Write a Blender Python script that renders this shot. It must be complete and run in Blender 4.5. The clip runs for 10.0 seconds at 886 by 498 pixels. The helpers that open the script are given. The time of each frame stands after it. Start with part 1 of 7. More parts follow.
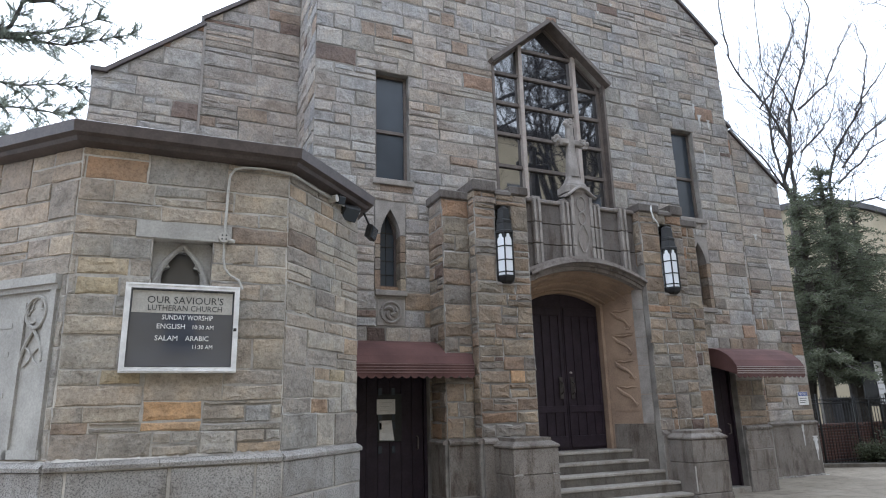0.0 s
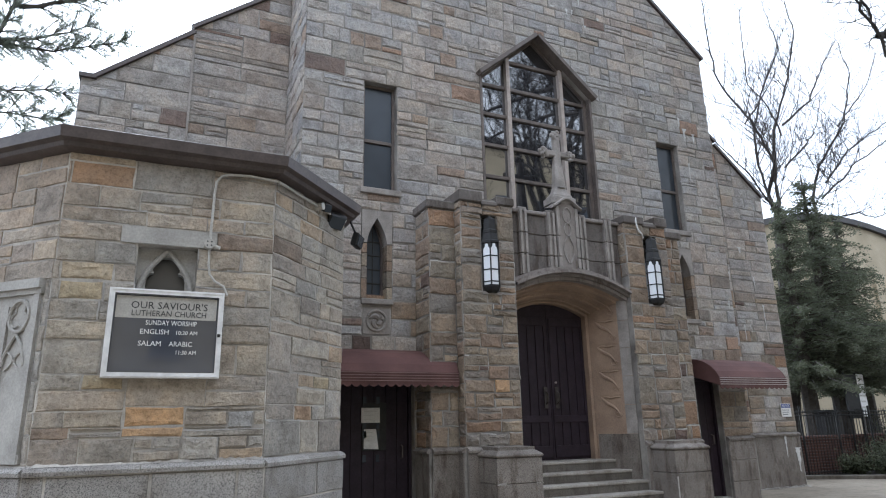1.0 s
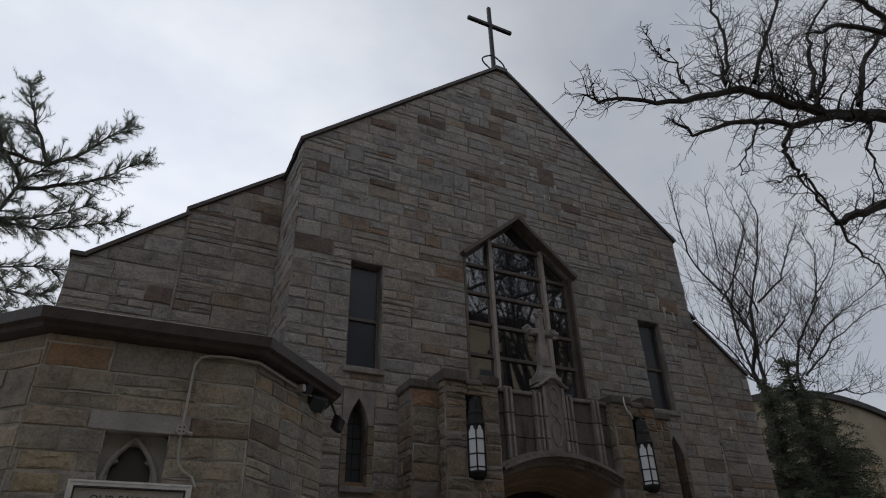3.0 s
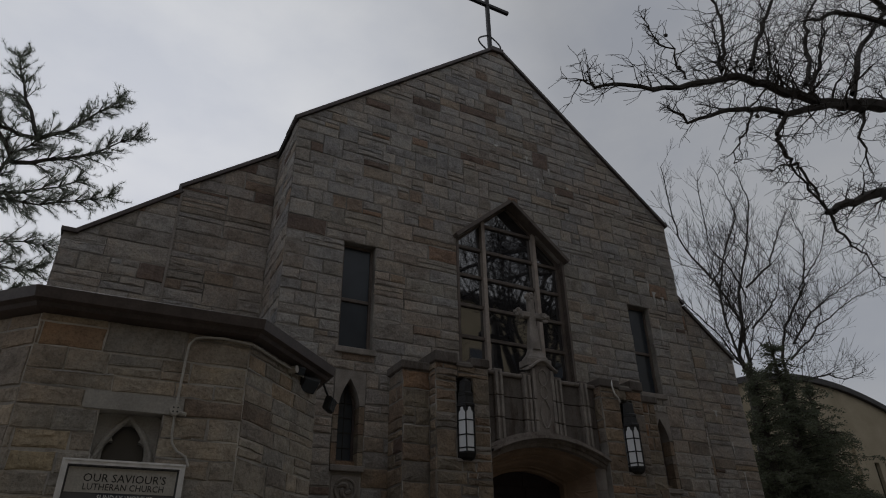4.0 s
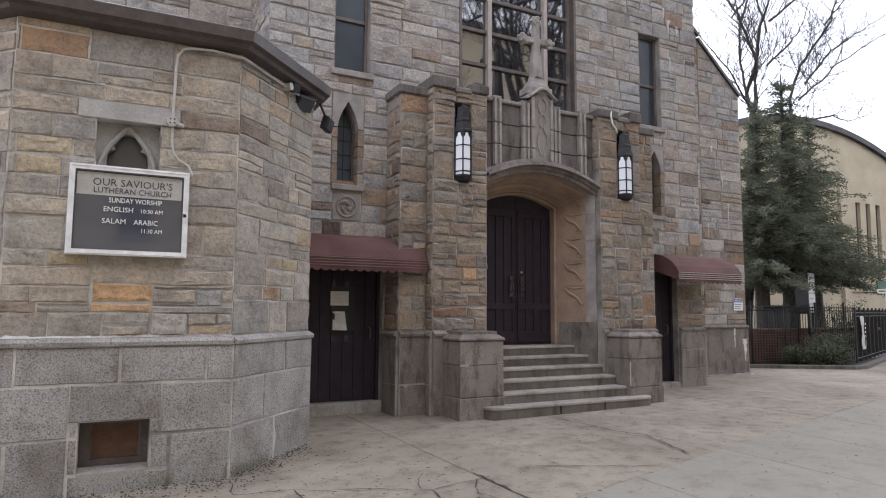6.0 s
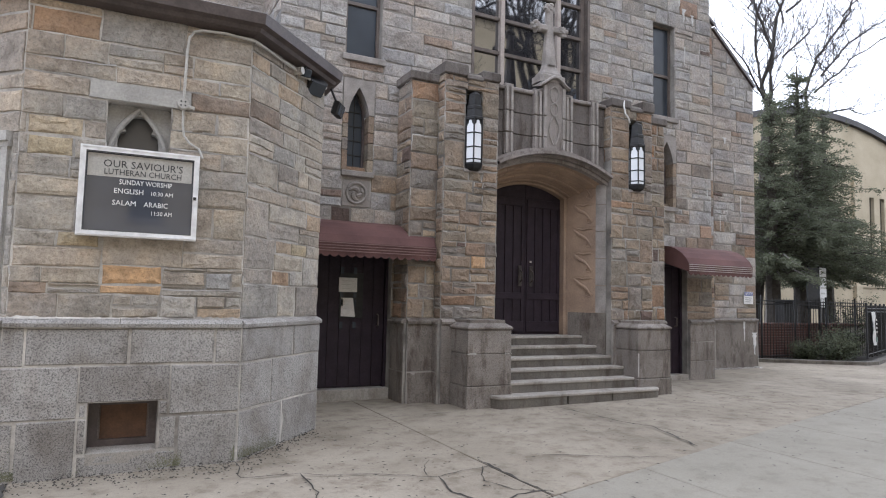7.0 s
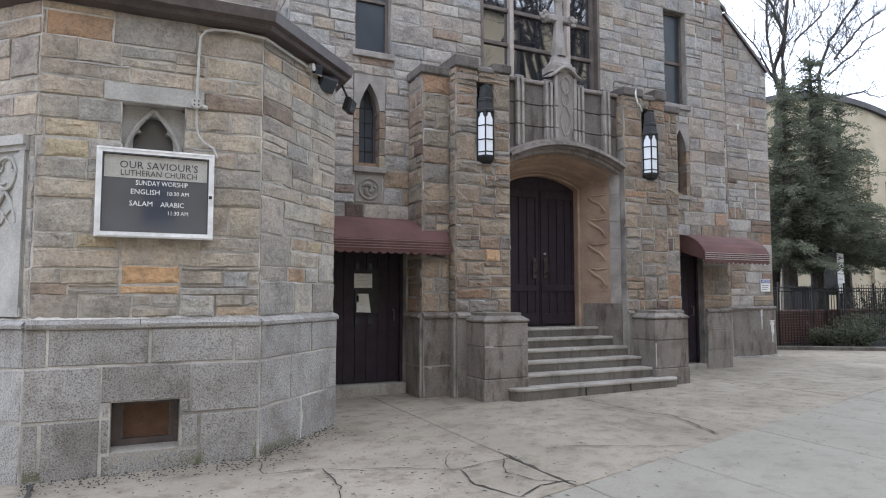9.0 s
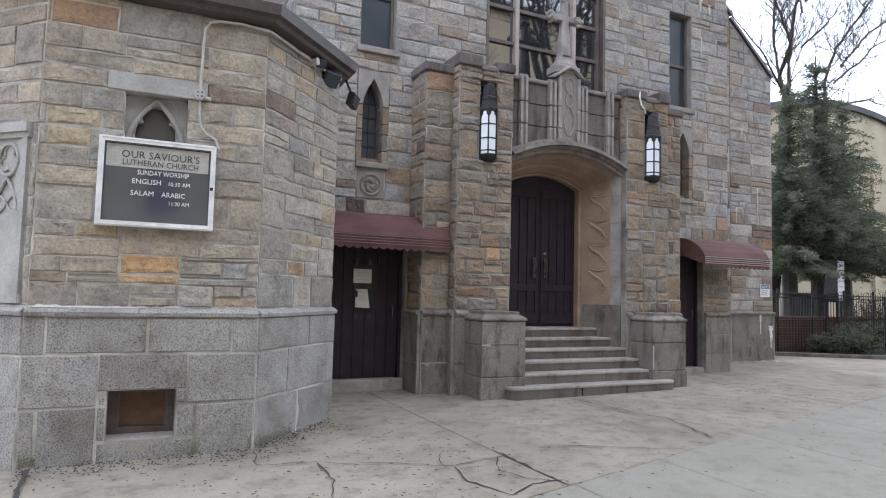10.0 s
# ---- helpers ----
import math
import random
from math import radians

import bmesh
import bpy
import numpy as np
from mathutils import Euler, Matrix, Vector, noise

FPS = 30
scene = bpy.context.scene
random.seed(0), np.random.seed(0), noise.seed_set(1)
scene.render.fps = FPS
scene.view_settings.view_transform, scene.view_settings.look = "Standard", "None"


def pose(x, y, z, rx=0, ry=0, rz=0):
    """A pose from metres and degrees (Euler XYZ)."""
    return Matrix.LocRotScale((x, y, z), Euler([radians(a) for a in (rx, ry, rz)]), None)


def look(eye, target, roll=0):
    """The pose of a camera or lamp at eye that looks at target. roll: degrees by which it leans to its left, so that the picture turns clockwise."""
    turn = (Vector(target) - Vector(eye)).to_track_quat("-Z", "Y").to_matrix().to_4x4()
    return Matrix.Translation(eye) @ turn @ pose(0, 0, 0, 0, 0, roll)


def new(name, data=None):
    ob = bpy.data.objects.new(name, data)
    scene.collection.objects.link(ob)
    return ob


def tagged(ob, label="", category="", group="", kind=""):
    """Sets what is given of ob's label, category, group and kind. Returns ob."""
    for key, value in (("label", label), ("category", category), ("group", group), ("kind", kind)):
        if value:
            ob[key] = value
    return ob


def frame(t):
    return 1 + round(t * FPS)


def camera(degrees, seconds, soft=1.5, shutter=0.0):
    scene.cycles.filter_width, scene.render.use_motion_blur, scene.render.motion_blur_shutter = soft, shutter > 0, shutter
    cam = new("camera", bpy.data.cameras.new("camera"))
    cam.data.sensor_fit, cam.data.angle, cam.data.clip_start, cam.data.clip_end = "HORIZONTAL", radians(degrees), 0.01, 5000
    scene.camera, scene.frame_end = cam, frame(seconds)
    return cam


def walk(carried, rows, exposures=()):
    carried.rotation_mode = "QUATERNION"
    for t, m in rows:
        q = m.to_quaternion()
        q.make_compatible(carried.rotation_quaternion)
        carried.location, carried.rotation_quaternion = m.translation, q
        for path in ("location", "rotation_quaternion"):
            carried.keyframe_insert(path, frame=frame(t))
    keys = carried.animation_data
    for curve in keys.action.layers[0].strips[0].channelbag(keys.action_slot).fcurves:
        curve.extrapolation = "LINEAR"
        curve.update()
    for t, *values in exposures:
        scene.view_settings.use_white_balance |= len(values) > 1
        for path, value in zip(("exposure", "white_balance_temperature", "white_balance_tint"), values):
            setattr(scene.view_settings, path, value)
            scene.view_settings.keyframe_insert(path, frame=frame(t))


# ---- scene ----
cam = camera(68.95, 10.0, soft=1.1)
ROWS = [
    (0.00, -6.841, -9.773, 1.668, 104.26, 1.42, -23.87),
    (0.50, -6.851, -9.812, 1.663, 104.18, 1.83, -24.38),
    (1.00, -6.815, -9.847, 1.624, 105.21, 1.13, -24.90),
    (1.50, -6.818, -9.854, 1.640, 109.49, 1.22, -25.46),
    (2.00, -6.820, -9.876, 1.665, 113.06, 1.12, -25.84),
    (2.50, -6.827, -9.864, 1.659, 116.53, 1.62, -25.91),
    (2.70, -6.819, -9.840, 1.698, 117.56, 1.49, -26.06),
    (3.10, -6.839, -9.848, 1.743, 121.49, 1.42, -26.49),
    (3.45, -6.869, -9.873, 1.796, 124.12, 1.11, -27.09),
    (3.80, -6.881, -9.873, 1.821, 121.84, 0.89, -27.50),
    (4.00, -6.887, -9.892, 1.790, 118.40, 0.95, -27.51),
    (4.50, -6.868, -9.821, 1.816, 109.71, 0.76, -27.85),
    (5.00, -6.841, -9.844, 1.715, 100.57, 0.18, -27.90),
    (5.50, -6.788, -9.890, 1.627, 96.84, 0.09, -27.63),
    (7.00, -6.765, -9.842, 1.586, 94.46, -1.30, -26.85),
    (7.50, -6.760, -9.859, 1.552, 94.38, -1.50, -26.27),
    (8.00, -6.790, -9.835, 1.584, 94.11, -1.08, -25.97),
    (8.50, -6.816, -9.821, 1.563, 94.06, -0.04, -25.86),
    (9.00, -6.800, -9.809, 1.562, 94.04, -0.01, -25.75),
    (9.50, -6.801, -9.825, 1.582, 93.75, -1.64, -25.80),
    (10.00, -6.784, -9.830, 1.555, 93.84, -1.45, -25.72),
]
walk(cam, [(t, pose(x, y, z, rx, ry, rz)) for t, x, y, z, rx, ry, rz in ROWS],
     exposures=[(0.0, 1.3, 5500, 9), (1.0, 1.2, 5500, 9), (1.7, 0.75, 5600, 9), (2.5, -0.62, 5800, 10), (3.8, -1.4, 6150, 11), (4.0, -1.5, 6150, 11), (4.5, -1.16, 6150, 13), (5.0, 0.2, 6050, 15), (5.5, 0.95, 5950, 16), (7.0, 1.52, 5720, 13), (10.0, 1.53, 5520, 11)])

# ---- world and sun: bright overcast sky ----
SUN_EL, SUN_AZ = 31.0, -2.5          # degrees; azimuth from +y towards +x
sun_dir = Vector((math.sin(radians(SUN_AZ)) * math.cos(radians(SUN_EL)), math.cos(radians(SUN_AZ)) * math.cos(radians(SUN_EL)), math.sin(radians(SUN_EL))))
world = bpy.data.worlds.new("sky")
scene.world = world
world.use_nodes = True
wn, wl = world.node_tree.nodes, world.node_tree.links
wn.clear()
w_out = wn.new("ShaderNodeOutputWorld")
w_sky = wn.new("ShaderNodeTexSky")
w_sky.sky_type, w_sky.sun_disc = 'NISHITA', False
w_sky.sun_elevation, w_sky.sun_rotation = radians(SUN_EL), radians(SUN_AZ)
w_b1 = wn.new("ShaderNodeBackground")
w_b1.inputs["Strength"].default_value = 0.08
wl.new(w_sky.outputs[0], w_b1.inputs["Color"])
w_tc = wn.new("ShaderNodeTexCoord")
w_map = wn.new("ShaderNodeMapping")
w_map.inputs["Scale"].default_value = (2.2, 2.2, 4.5)
wl.new(w_tc.outputs["Generated"], w_map.inputs["Vector"])
w_noise = wn.new("ShaderNodeTexNoise")
w_noise.inputs["Scale"].default_value = 1.3
w_noise.inputs["Detail"].default_value = 6.0
w_noise.inputs["Roughness"].default_value = 0.55
wl.new(w_map.outputs[0], w_noise.inputs["Vector"])
w_ramp = wn.new("ShaderNodeValToRGB")
w_ramp.color_ramp.elements[0].position, w_ramp.color_ramp.elements[0].color = 0.34, (0.79, 0.805, 0.84, 1)
w_ramp.color_ramp.elements[1].position, w_ramp.color_ramp.elements[1].color = 0.66, (1.0, 0.99, 0.97, 1)
wl.new(w_noise.outputs[0], w_ramp.inputs[0])
w_dot = wn.new("ShaderNodeVectorMath")
w_dot.operation = 'DOT_PRODUCT'
w_dot.inputs[1].default_value = sun_dir
wl.new(w_tc.outputs["Generated"], w_dot.inputs[0])
w_glow = wn.new("ShaderNodeMapRange")
w_glow.inputs["From Min"].default_value, w_glow.inputs["From Max"].default_value = 0.80, 1.0
w_glow.inputs["To Min"].default_value, w_glow.inputs["To Max"].default_value = 1.0, 1.9
wl.new(w_dot.outputs["Value"], w_glow.inputs[0])
w_b2 = wn.new("ShaderNodeBackground")
wl.new(w_ramp.outputs[0], w_b2.inputs["Color"])
w_mul = wn.new("ShaderNodeMath")
w_mul.operation = 'MULTIPLY'
w_mul.inputs[1].default_value = 1.15
wl.new(w_glow.outputs[0], w_mul.inputs[0])
wl.new(w_mul.outputs[0], w_b2.inputs["Strength"])
w_mix = wn.new("ShaderNodeMixShader")
w_mix.inputs[0].default_value = 0.88
wl.new(w_b1.outputs[0], w_mix.inputs[1])
wl.new(w_b2.outputs[0], w_mix.inputs[2])
wl.new(w_mix.outputs[0], w_out.inputs["Surface"])

sun = new("sun", bpy.data.lights.new("sun", 'SUN'))
sun.data.energy, sun.data.angle, sun.data.color = 0.6, radians(25), (1.0, 0.95, 0.88)
sun.matrix_world = look(sun_dir * 50, (0, 0, 0))

# ---- materials ----
def mat_base(name):
    m = bpy.data.materials.new(name)
    m.use_nodes = True
    nt = m.node_tree
    return m, nt.nodes, nt.links, nt.nodes["Principled BSDF"]


def node_coord(n, l, scale=1.0):
    tc = n.new("ShaderNodeTexCoord")
    mp = n.new("ShaderNodeMapping")
    mp.inputs["Scale"].default_value = (scale, scale, scale) if not isinstance(scale, tuple) else scale
    l.new(tc.outputs["Object"], mp.inputs["Vector"])
    return mp


def node_noise(n, l, vec, scale, detail=4.0, rough=0.6):
    t = n.new("ShaderNodeTexNoise")
    t.inputs["Scale"].default_value, t.inputs["Detail"].default_value, t.inputs["Roughness"].default_value = scale, detail, rough
    l.new(vec.outputs[0], t.inputs["Vector"])
    return t


def node_ramp(n, l, src, stops, constant=False):
    r = n.new("ShaderNodeValToRGB")
    cr = r.color_ramp
    if constant:
        cr.interpolation = 'CONSTANT'
    while len(cr.elements) < len(stops):
        cr.elements.new(0.5)
    for e, (p, c) in zip(cr.elements, stops):
        e.position, e.color = p, (*c, 1)
    l.new(src, r.inputs[0])
    return r


def node_mix(n, l, mode, fac, a, b):
    m = n.new("ShaderNodeMix")
    m.data_type, m.blend_type = 'RGBA', mode
    if isinstance(fac, float):
        m.inputs[0].default_value = fac
    else:
        l.new(fac, m.inputs[0])
    for k, v in ((6, a), (7, b)):
        if isinstance(v, tuple):
            m.inputs[k].default_value = (*v, 1)
        else:
            l.new(v, m.inputs[k])
    return m.outputs[2]


def node_bump(n, l, bsdf, height, strength=0.4, distance=0.01):
    b = n.new("ShaderNodeBump")
    b.inputs["Strength"].default_value, b.inputs["Distance"].default_value = strength, distance
    l.new(height, b.inputs["Height"])
    l.new(b.outputs[0], bsdf.inputs["Normal"])


GREY, BLUE, TAN, BROWN = (0.250, 0.236, 0.215), (0.235, 0.232, 0.226), (0.285, 0.232, 0.178), (0.225, 0.175, 0.135)
OLIVE, RUST, DARK, BUFF = (0.250, 0.225, 0.180), (0.275, 0.185, 0.122), (0.150, 0.110, 0.092), (0.33, 0.285, 0.22)
PALE, SLATE, WARM = (0.375, 0.360, 0.340), (0.352, 0.347, 0.341), (0.365, 0.338, 0.306)


def stone_material(name, stops, island=False):
    """Weathered sandstone; each stone takes its own tone."""
    m, n, l, b = mat_base(name)
    if island:
        rnd = n.new("ShaderNodeNewGeometry").outputs["Random Per Island"]
    else:
        rnd = n.new("ShaderNodeObjectInfo").outputs["Random"]
    tone = node_ramp(n, l, rnd, stops, True)
    whole = node_coord(n, l)
    # every stone is cut from its own piece of the bed
    shift = n.new("ShaderNodeVectorMath")
    shift.operation = 'SCALE'
    shift.inputs[0].default_value = (83.0, 41.0, 59.0)
    l.new(rnd, shift.inputs["Scale"])
    c = n.new("ShaderNodeVectorMath")
    c.operation = 'ADD'
    l.new(whole.outputs[0], c.inputs[0])
    l.new(shift.outputs[0], c.inputs[1])
    n1 = node_noise(n, l, c, 3.2, 6, 0.65)
    n2 = node_noise(n, l, c, 24, 5, 0.7)
    stain = node_ramp(n, l, n1.outputs[0], [(0.28, (0.45, 0.42, 0.40)), (0.50, (1, 1, 1)), (0.74, (1.32, 1.22, 1.10))])
    grain = node_ramp(n, l, n2.outputs[0], [(0.25, (0.55, 0.55, 0.55)), (0.5, (1, 1, 1)), (0.75, (1.35, 1.35, 1.35))])
    col = node_mix(n, l, 'MULTIPLY', 0.8, tone.outputs[0], stain.outputs[0])
    col = node_mix(n, l, 'MULTIPLY', 0.8, col, grain.outputs[0])
    pit = node_noise(n, l, c, 46, 3, 0.75)
    pits = node_ramp(n, l, pit.outputs[0], [(0.36, (0.42, 0.40, 0.38)), (0.45, (1, 1, 1)), (0.64, (1, 1, 1)), (0.74, (1.25, 1.24, 1.22))])
    col = node_mix(n, l, 'MULTIPLY', 0.5, col, pits.outputs[0])
    # small brightness jitter from the same random value
    jit = n.new("ShaderNodeMath")
    jit.operation = 'FRACT'
    mul = n.new("ShaderNodeMath")
    mul.operation = 'MULTIPLY'
    mul.inputs[1].default_value = 37.7
    l.new(rnd, mul.inputs[0])
    l.new(mul.outputs[0], jit.inputs[0])
    jr = node_ramp(n, l, jit.outputs[0], [(0.0, (0.86, 0.86, 0.87)), (1.0, (1.13, 1.12, 1.11))])
    col = node_mix(n, l, 'MULTIPLY', 1.0, col, jr.outputs[0])
    # broad brown weathering that runs across many stones
    n5 = node_noise(n, l, whole, 0.55, 5, 0.6)
    wide = node_ramp(n, l, n5.outputs[0], [(0.44, (1, 1, 1)), (0.62, (1.02, 0.80, 0.64))])
    col = node_mix(n, l, 'MULTIPLY', 0.35, col, wide.outputs[0])
    # pale lime streaks, long and thin down the wall
    cs = node_coord(n, l, (5.0, 5.0, 0.55))
    n3 = node_noise(n, l, cs, 2.0, 3, 0.6)
    streak = node_ramp(n, l, n3.outputs[0], [(0.70, (0, 0, 0)), (0.78, (0.55, 0.55, 0.55))])
    col = node_mix(n, l, 'MIX', streak.outputs[0], col, (0.48, 0.46, 0.42))
    l.new(col, b.inputs["Base Color"])
    b.inputs["Roughness"].default_value = 0.9
    n4 = node_noise(n, l, c, 9, 4, 0.6)
    add = n.new("ShaderNodeMath")
    add.operation = 'ADD'
    l.new(n2.outputs[0], add.inputs[0])
    l.new(n4.outputs[0], add.inputs[1])
    node_bump(n, l, b, add.outputs[0], 0.8, 0.022)
    return m


# Hues are the stones' own; upper and bay tones are also lightened for glare.
STOPS_UP = [(0.0, PALE), (0.30, SLATE), (0.56, WARM), (0.76, (0.338, 0.320, 0.288)), (0.88, (0.345, 0.298, 0.245)), (0.92, (0.29, 0.235, 0.19)), (0.952, (0.195, 0.150, 0.128)), (0.982, (0.33, 0.235, 0.175))]
STOPS_LOW = [(0.0, (0.248, 0.216, 0.170)), (0.18, (0.240, 0.217, 0.190)), (0.36, (0.276, 0.222, 0.168)), (0.56, (0.258, 0.208, 0.156)), (0.72, (0.238, 0.183, 0.138)), (0.86, (0.305, 0.258, 0.195)), (0.925, RUST), (0.975, DARK)]
STOPS_BAY = [(0.0, (0.362, 0.332, 0.282)), (0.20, (0.340, 0.320, 0.284)), (0.38, (0.380, 0.332, 0.270)), (0.56, (0.355, 0.318, 0.262)), (0.72, (0.315, 0.284, 0.246)), (0.83, (0.410, 0.362, 0.288)), (0.92, (0.370, 0.296, 0.215)), (0.97, (0.26, 0.21, 0.165))]
M_STONE_UP = stone_material("grey_sandstone", STOPS_UP)
M_STONE_UPI = stone_material("grey_sandstone_joined", STOPS_UP, True)
M_STONE = stone_material("tan_sandstone", STOPS_LOW)
M_STONE_BAY = stone_material("pale_buff_sandstone", STOPS_BAY)
M_STONEI = stone_material("tan_sandstone_joined", STOPS_LOW, True)
RUST_M = stone_material("rust_stained_stone", [(0.0, (0.45, 0.295, 0.16)), (0.5, (0.43, 0.30, 0.18))])


def mottled(name, c1, c2, scale=6.0, rough=0.85, fine=60.0, bump=0.3, metal=0.0, dist=0.006, spec=0.5):
    m, n, l, b = mat_base(name)
    c = node_coord(n, l)
    n1 = node_noise(n, l, c, scale, 5, 0.6)
    n2 = node_noise(n, l, c, fine, 4, 0.6)
    col = node_ramp(n, l, n1.outputs[0], [(0.32, c1), (0.68, c2)])
    g = node_ramp(n, l, n2.outputs[0], [(0.3, (0.8, 0.8, 0.8)), (0.7, (1.15, 1.15, 1.15))])
    l.new(node_mix(n, l, 'MULTIPLY', 0.8, col.outputs[0], g.outputs[0]), b.inputs["Base Color"])
    b.inputs["Roughness"].default_value, b.inputs["Metallic"].default_value = rough, metal
    b.inputs["Specular IOR Level"].default_value = spec
    if bump:
        node_bump(n, l, b, n2.outputs[0], bump, dist)
    return m


def granite_material(name, light, dark, stain=0.5):
    m, n, l, b = mat_base(name)
    c = node_coord(n, l)
    rnd = n.new("ShaderNodeObjectInfo").outputs["Random"]
    n1 = node_noise(n, l, c, 72, 3, 0.9)
    n2 = node_noise(n, l, c, 2.1, 5, 0.6)
    sp = node_ramp(n, l, n1.outputs[0], [(0.425, dark), (0.475, tuple(0.72 * a + 0.28 * d for a, d in zip(light, dark))), (0.66, light)])
    st = node_ramp(n, l, n2.outputs[0], [(0.28, (0.62, 0.58, 0.54)), (0.52, (1, 1, 1)), (0.75, (1.18, 1.16, 1.13))])
    col = node_mix(n, l, 'MULTIPLY', 0.9, sp.outputs[0], st.outputs[0])
    cs = node_coord(n, l, (2.6, 2.6, 0.7))
    n3 = node_noise(n, l, cs, 2.0, 6, 0.7)
    drip = node_ramp(n, l, n3.outputs[0], [(0.36, (0.52, 0.47, 0.43)), (0.50, (1, 1, 1)), (0.70, (1, 1, 1)), (0.80, (1.35, 1.33, 1.3))])
    col = node_mix(n, l, 'MULTIPLY', stain, col, drip.outputs[0])
    jr = node_ramp(n, l, rnd, [(0.0, (0.86, 0.85, 0.84)), (1.0, (1.1, 1.1, 1.1))])
    col = node_mix(n, l, 'MULTIPLY', 1.0, col, jr.outputs[0])
    l.new(col, b.inputs["Base Color"])
    b.inputs["Roughness"].default_value = 0.8
    node_bump(n, l, b, n1.outputs[0], 0.3, 0.004)
    return m


M_GRANITE = granite_material("grey_granite", (0.400, 0.380, 0.355), (0.12, 0.114, 0.107), 0.35)
M_GRANITE_D = granite_material("weathered_granite", (0.262, 0.234, 0.205), (0.115, 0.100, 0.088), 1.0)
# Treads paler, risers darker: skylight falling on the steps is put into the colour.
M_STEP = granite_material("pale_step_granite", (0.38, 0.352, 0.31), (0.24, 0.22, 0.195), 0.5)
M_RISER = granite_material("shaded_riser_granite", (0.150, 0.134, 0.113), (0.085, 0.075, 0.064), 0.9)
M_MORTAR = mottled("lime_mortar", (0.19, 0.172, 0.15), (0.62, 0.58, 0.52), 1.5, 0.95, 50, 0.3)
M_MORTAR_D = mottled("weathered_mortar", (0.10, 0.09, 0.08), (0.40, 0.372, 0.335), 1.4, 0.95, 50, 0.3)
M_POINTING = mottled("pale_pointing", (0.22, 0.205, 0.185), (0.50, 0.475, 0.44), 3.0, 0.95, 50, 0.3)
M_LIME = mottled("lime_runs", (0.44, 0.43, 0.41), (0.66, 0.65, 0.63), 7.0, 0.95, 50, 0.2)
M_LIMESTONE = mottled("carved_limestone", (0.21, 0.19, 0.172), (0.36, 0.325, 0.295), 3.5, 0.85, 45, 0.3)
M_PALESTONE = mottled("pale_dressed_limestone", (0.31, 0.295, 0.27), (0.44, 0.42, 0.385), 3.0, 0.85, 45, 0.25)
M_PARAPET = granite_material("weathered_parapet_stone", (0.27, 0.24, 0.22), (0.17, 0.15, 0.138), 1.0)
M_PARAPET_D = granite_material("dark_parapet_panel", (0.165, 0.145, 0.132), (0.095, 0.085, 0.078), 1.0)
M_PORTAL = mottled("buff_portal_stone", (0.25, 0.178, 0.13), (0.40, 0.285, 0.20), 2.0, 0.85, 45, 0.2)
M_ROOF = mottled("brown_metal_edge", (0.060, 0.046, 0.043), (0.100, 0.078, 0.071), 5, 0.45, 40, 0.1, 0.0)
M_BLACK = mottled("black_iron_and_dark_fill", (0.012, 0.012, 0.013), (0.025, 0.024, 0.023), 14, 0.5, 60, 0.15, 0.3)
M_DOOR = mottled("dark_stained_oak", (0.0175, 0.0115, 0.0165), (0.0325, 0.0215, 0.0305), 5, 0.6, 40, 0.2, 0.0, 0.006, 0.3)
M_FRAME = mottled("brown_window_frame", (0.10, 0.082, 0.072), (0.165, 0.135, 0.115), 6, 0.6, 40, 0.1)
M_BRONZE = mottled("worn_bronze", (0.045, 0.038, 0.036), (0.085, 0.072, 0.066), 9, 0.5, 40, 0.1, 0.3)
M_FRAME_P = mottled("pale_window_mullion", (0.34, 0.29, 0.25), (0.46, 0.40, 0.355), 6, 0.6, 40, 0.1)
M_AWNING = mottled("maroon_canvas", (0.084, 0.038, 0.034), (0.135, 0.064, 0.056), 2.0, 0.85, 90, 0.15)
M_STRIPE = mottled("pale_stripe", (0.42, 0.36, 0.34), (0.52, 0.46, 0.43), 9, 0.85, 90, 0.05)
M_STRIPE_D = mottled("dull_stripe", (0.20, 0.125, 0.115), (0.27, 0.175, 0.16), 9, 0.85, 90, 0.05)
M_WHITE = mottled("white_paint", (0.66, 0.65, 0.63), (0.78, 0.77, 0.75), 9, 0.45, 60, 0.05)
M_ALU = mottled("white_aluminium", (0.74, 0.735, 0.73), (0.84, 0.835, 0.83), 5, 0.3, 12, 0.05, 0.1)
M_PAPER = mottled("paper", (0.60, 0.58, 0.55), (0.74, 0.72, 0.69), 9, 0.8, 60, 0.05)

M_PLATE = mottled("grey_header_plate", (0.42, 0.40, 0.36), (0.50, 0.48, 0.44), 9, 0.4, 60, 0.02)
M_INK = mottled("dark_lettering", (0.03, 0.03, 0.03), (0.05, 0.05, 0.05), 9, 0.6, 60, 0)
M_LETTER = mottled("white_lettering", (0.74, 0.74, 0.73), (0.82, 0.82, 0.81), 9, 0.5, 60, 0)
M_BLUE = mottled("blue_print", (0.03, 0.05, 0.22), (0.04, 0.07, 0.28), 9, 0.5, 60, 0)
M_CRACK = mottled("dark_joint", (0.028, 0.024, 0.02), (0.055, 0.048, 0.04), 9, 0.95, 60, 0)
M_PLY = mottled("plywood", (0.085, 0.045, 0.026), (0.145, 0.075, 0.04), 8, 0.7, 50, 0.1)
M_BARK = mottled("grey_bark", (0.045, 0.038, 0.032), (0.10, 0.088, 0.075), 7, 0.95, 50, 0.5)
M_TWIG = mottled("dark_twigs", (0.036, 0.031, 0.027), (0.070, 0.060, 0.051), 7, 0.95, 50, 0.2)
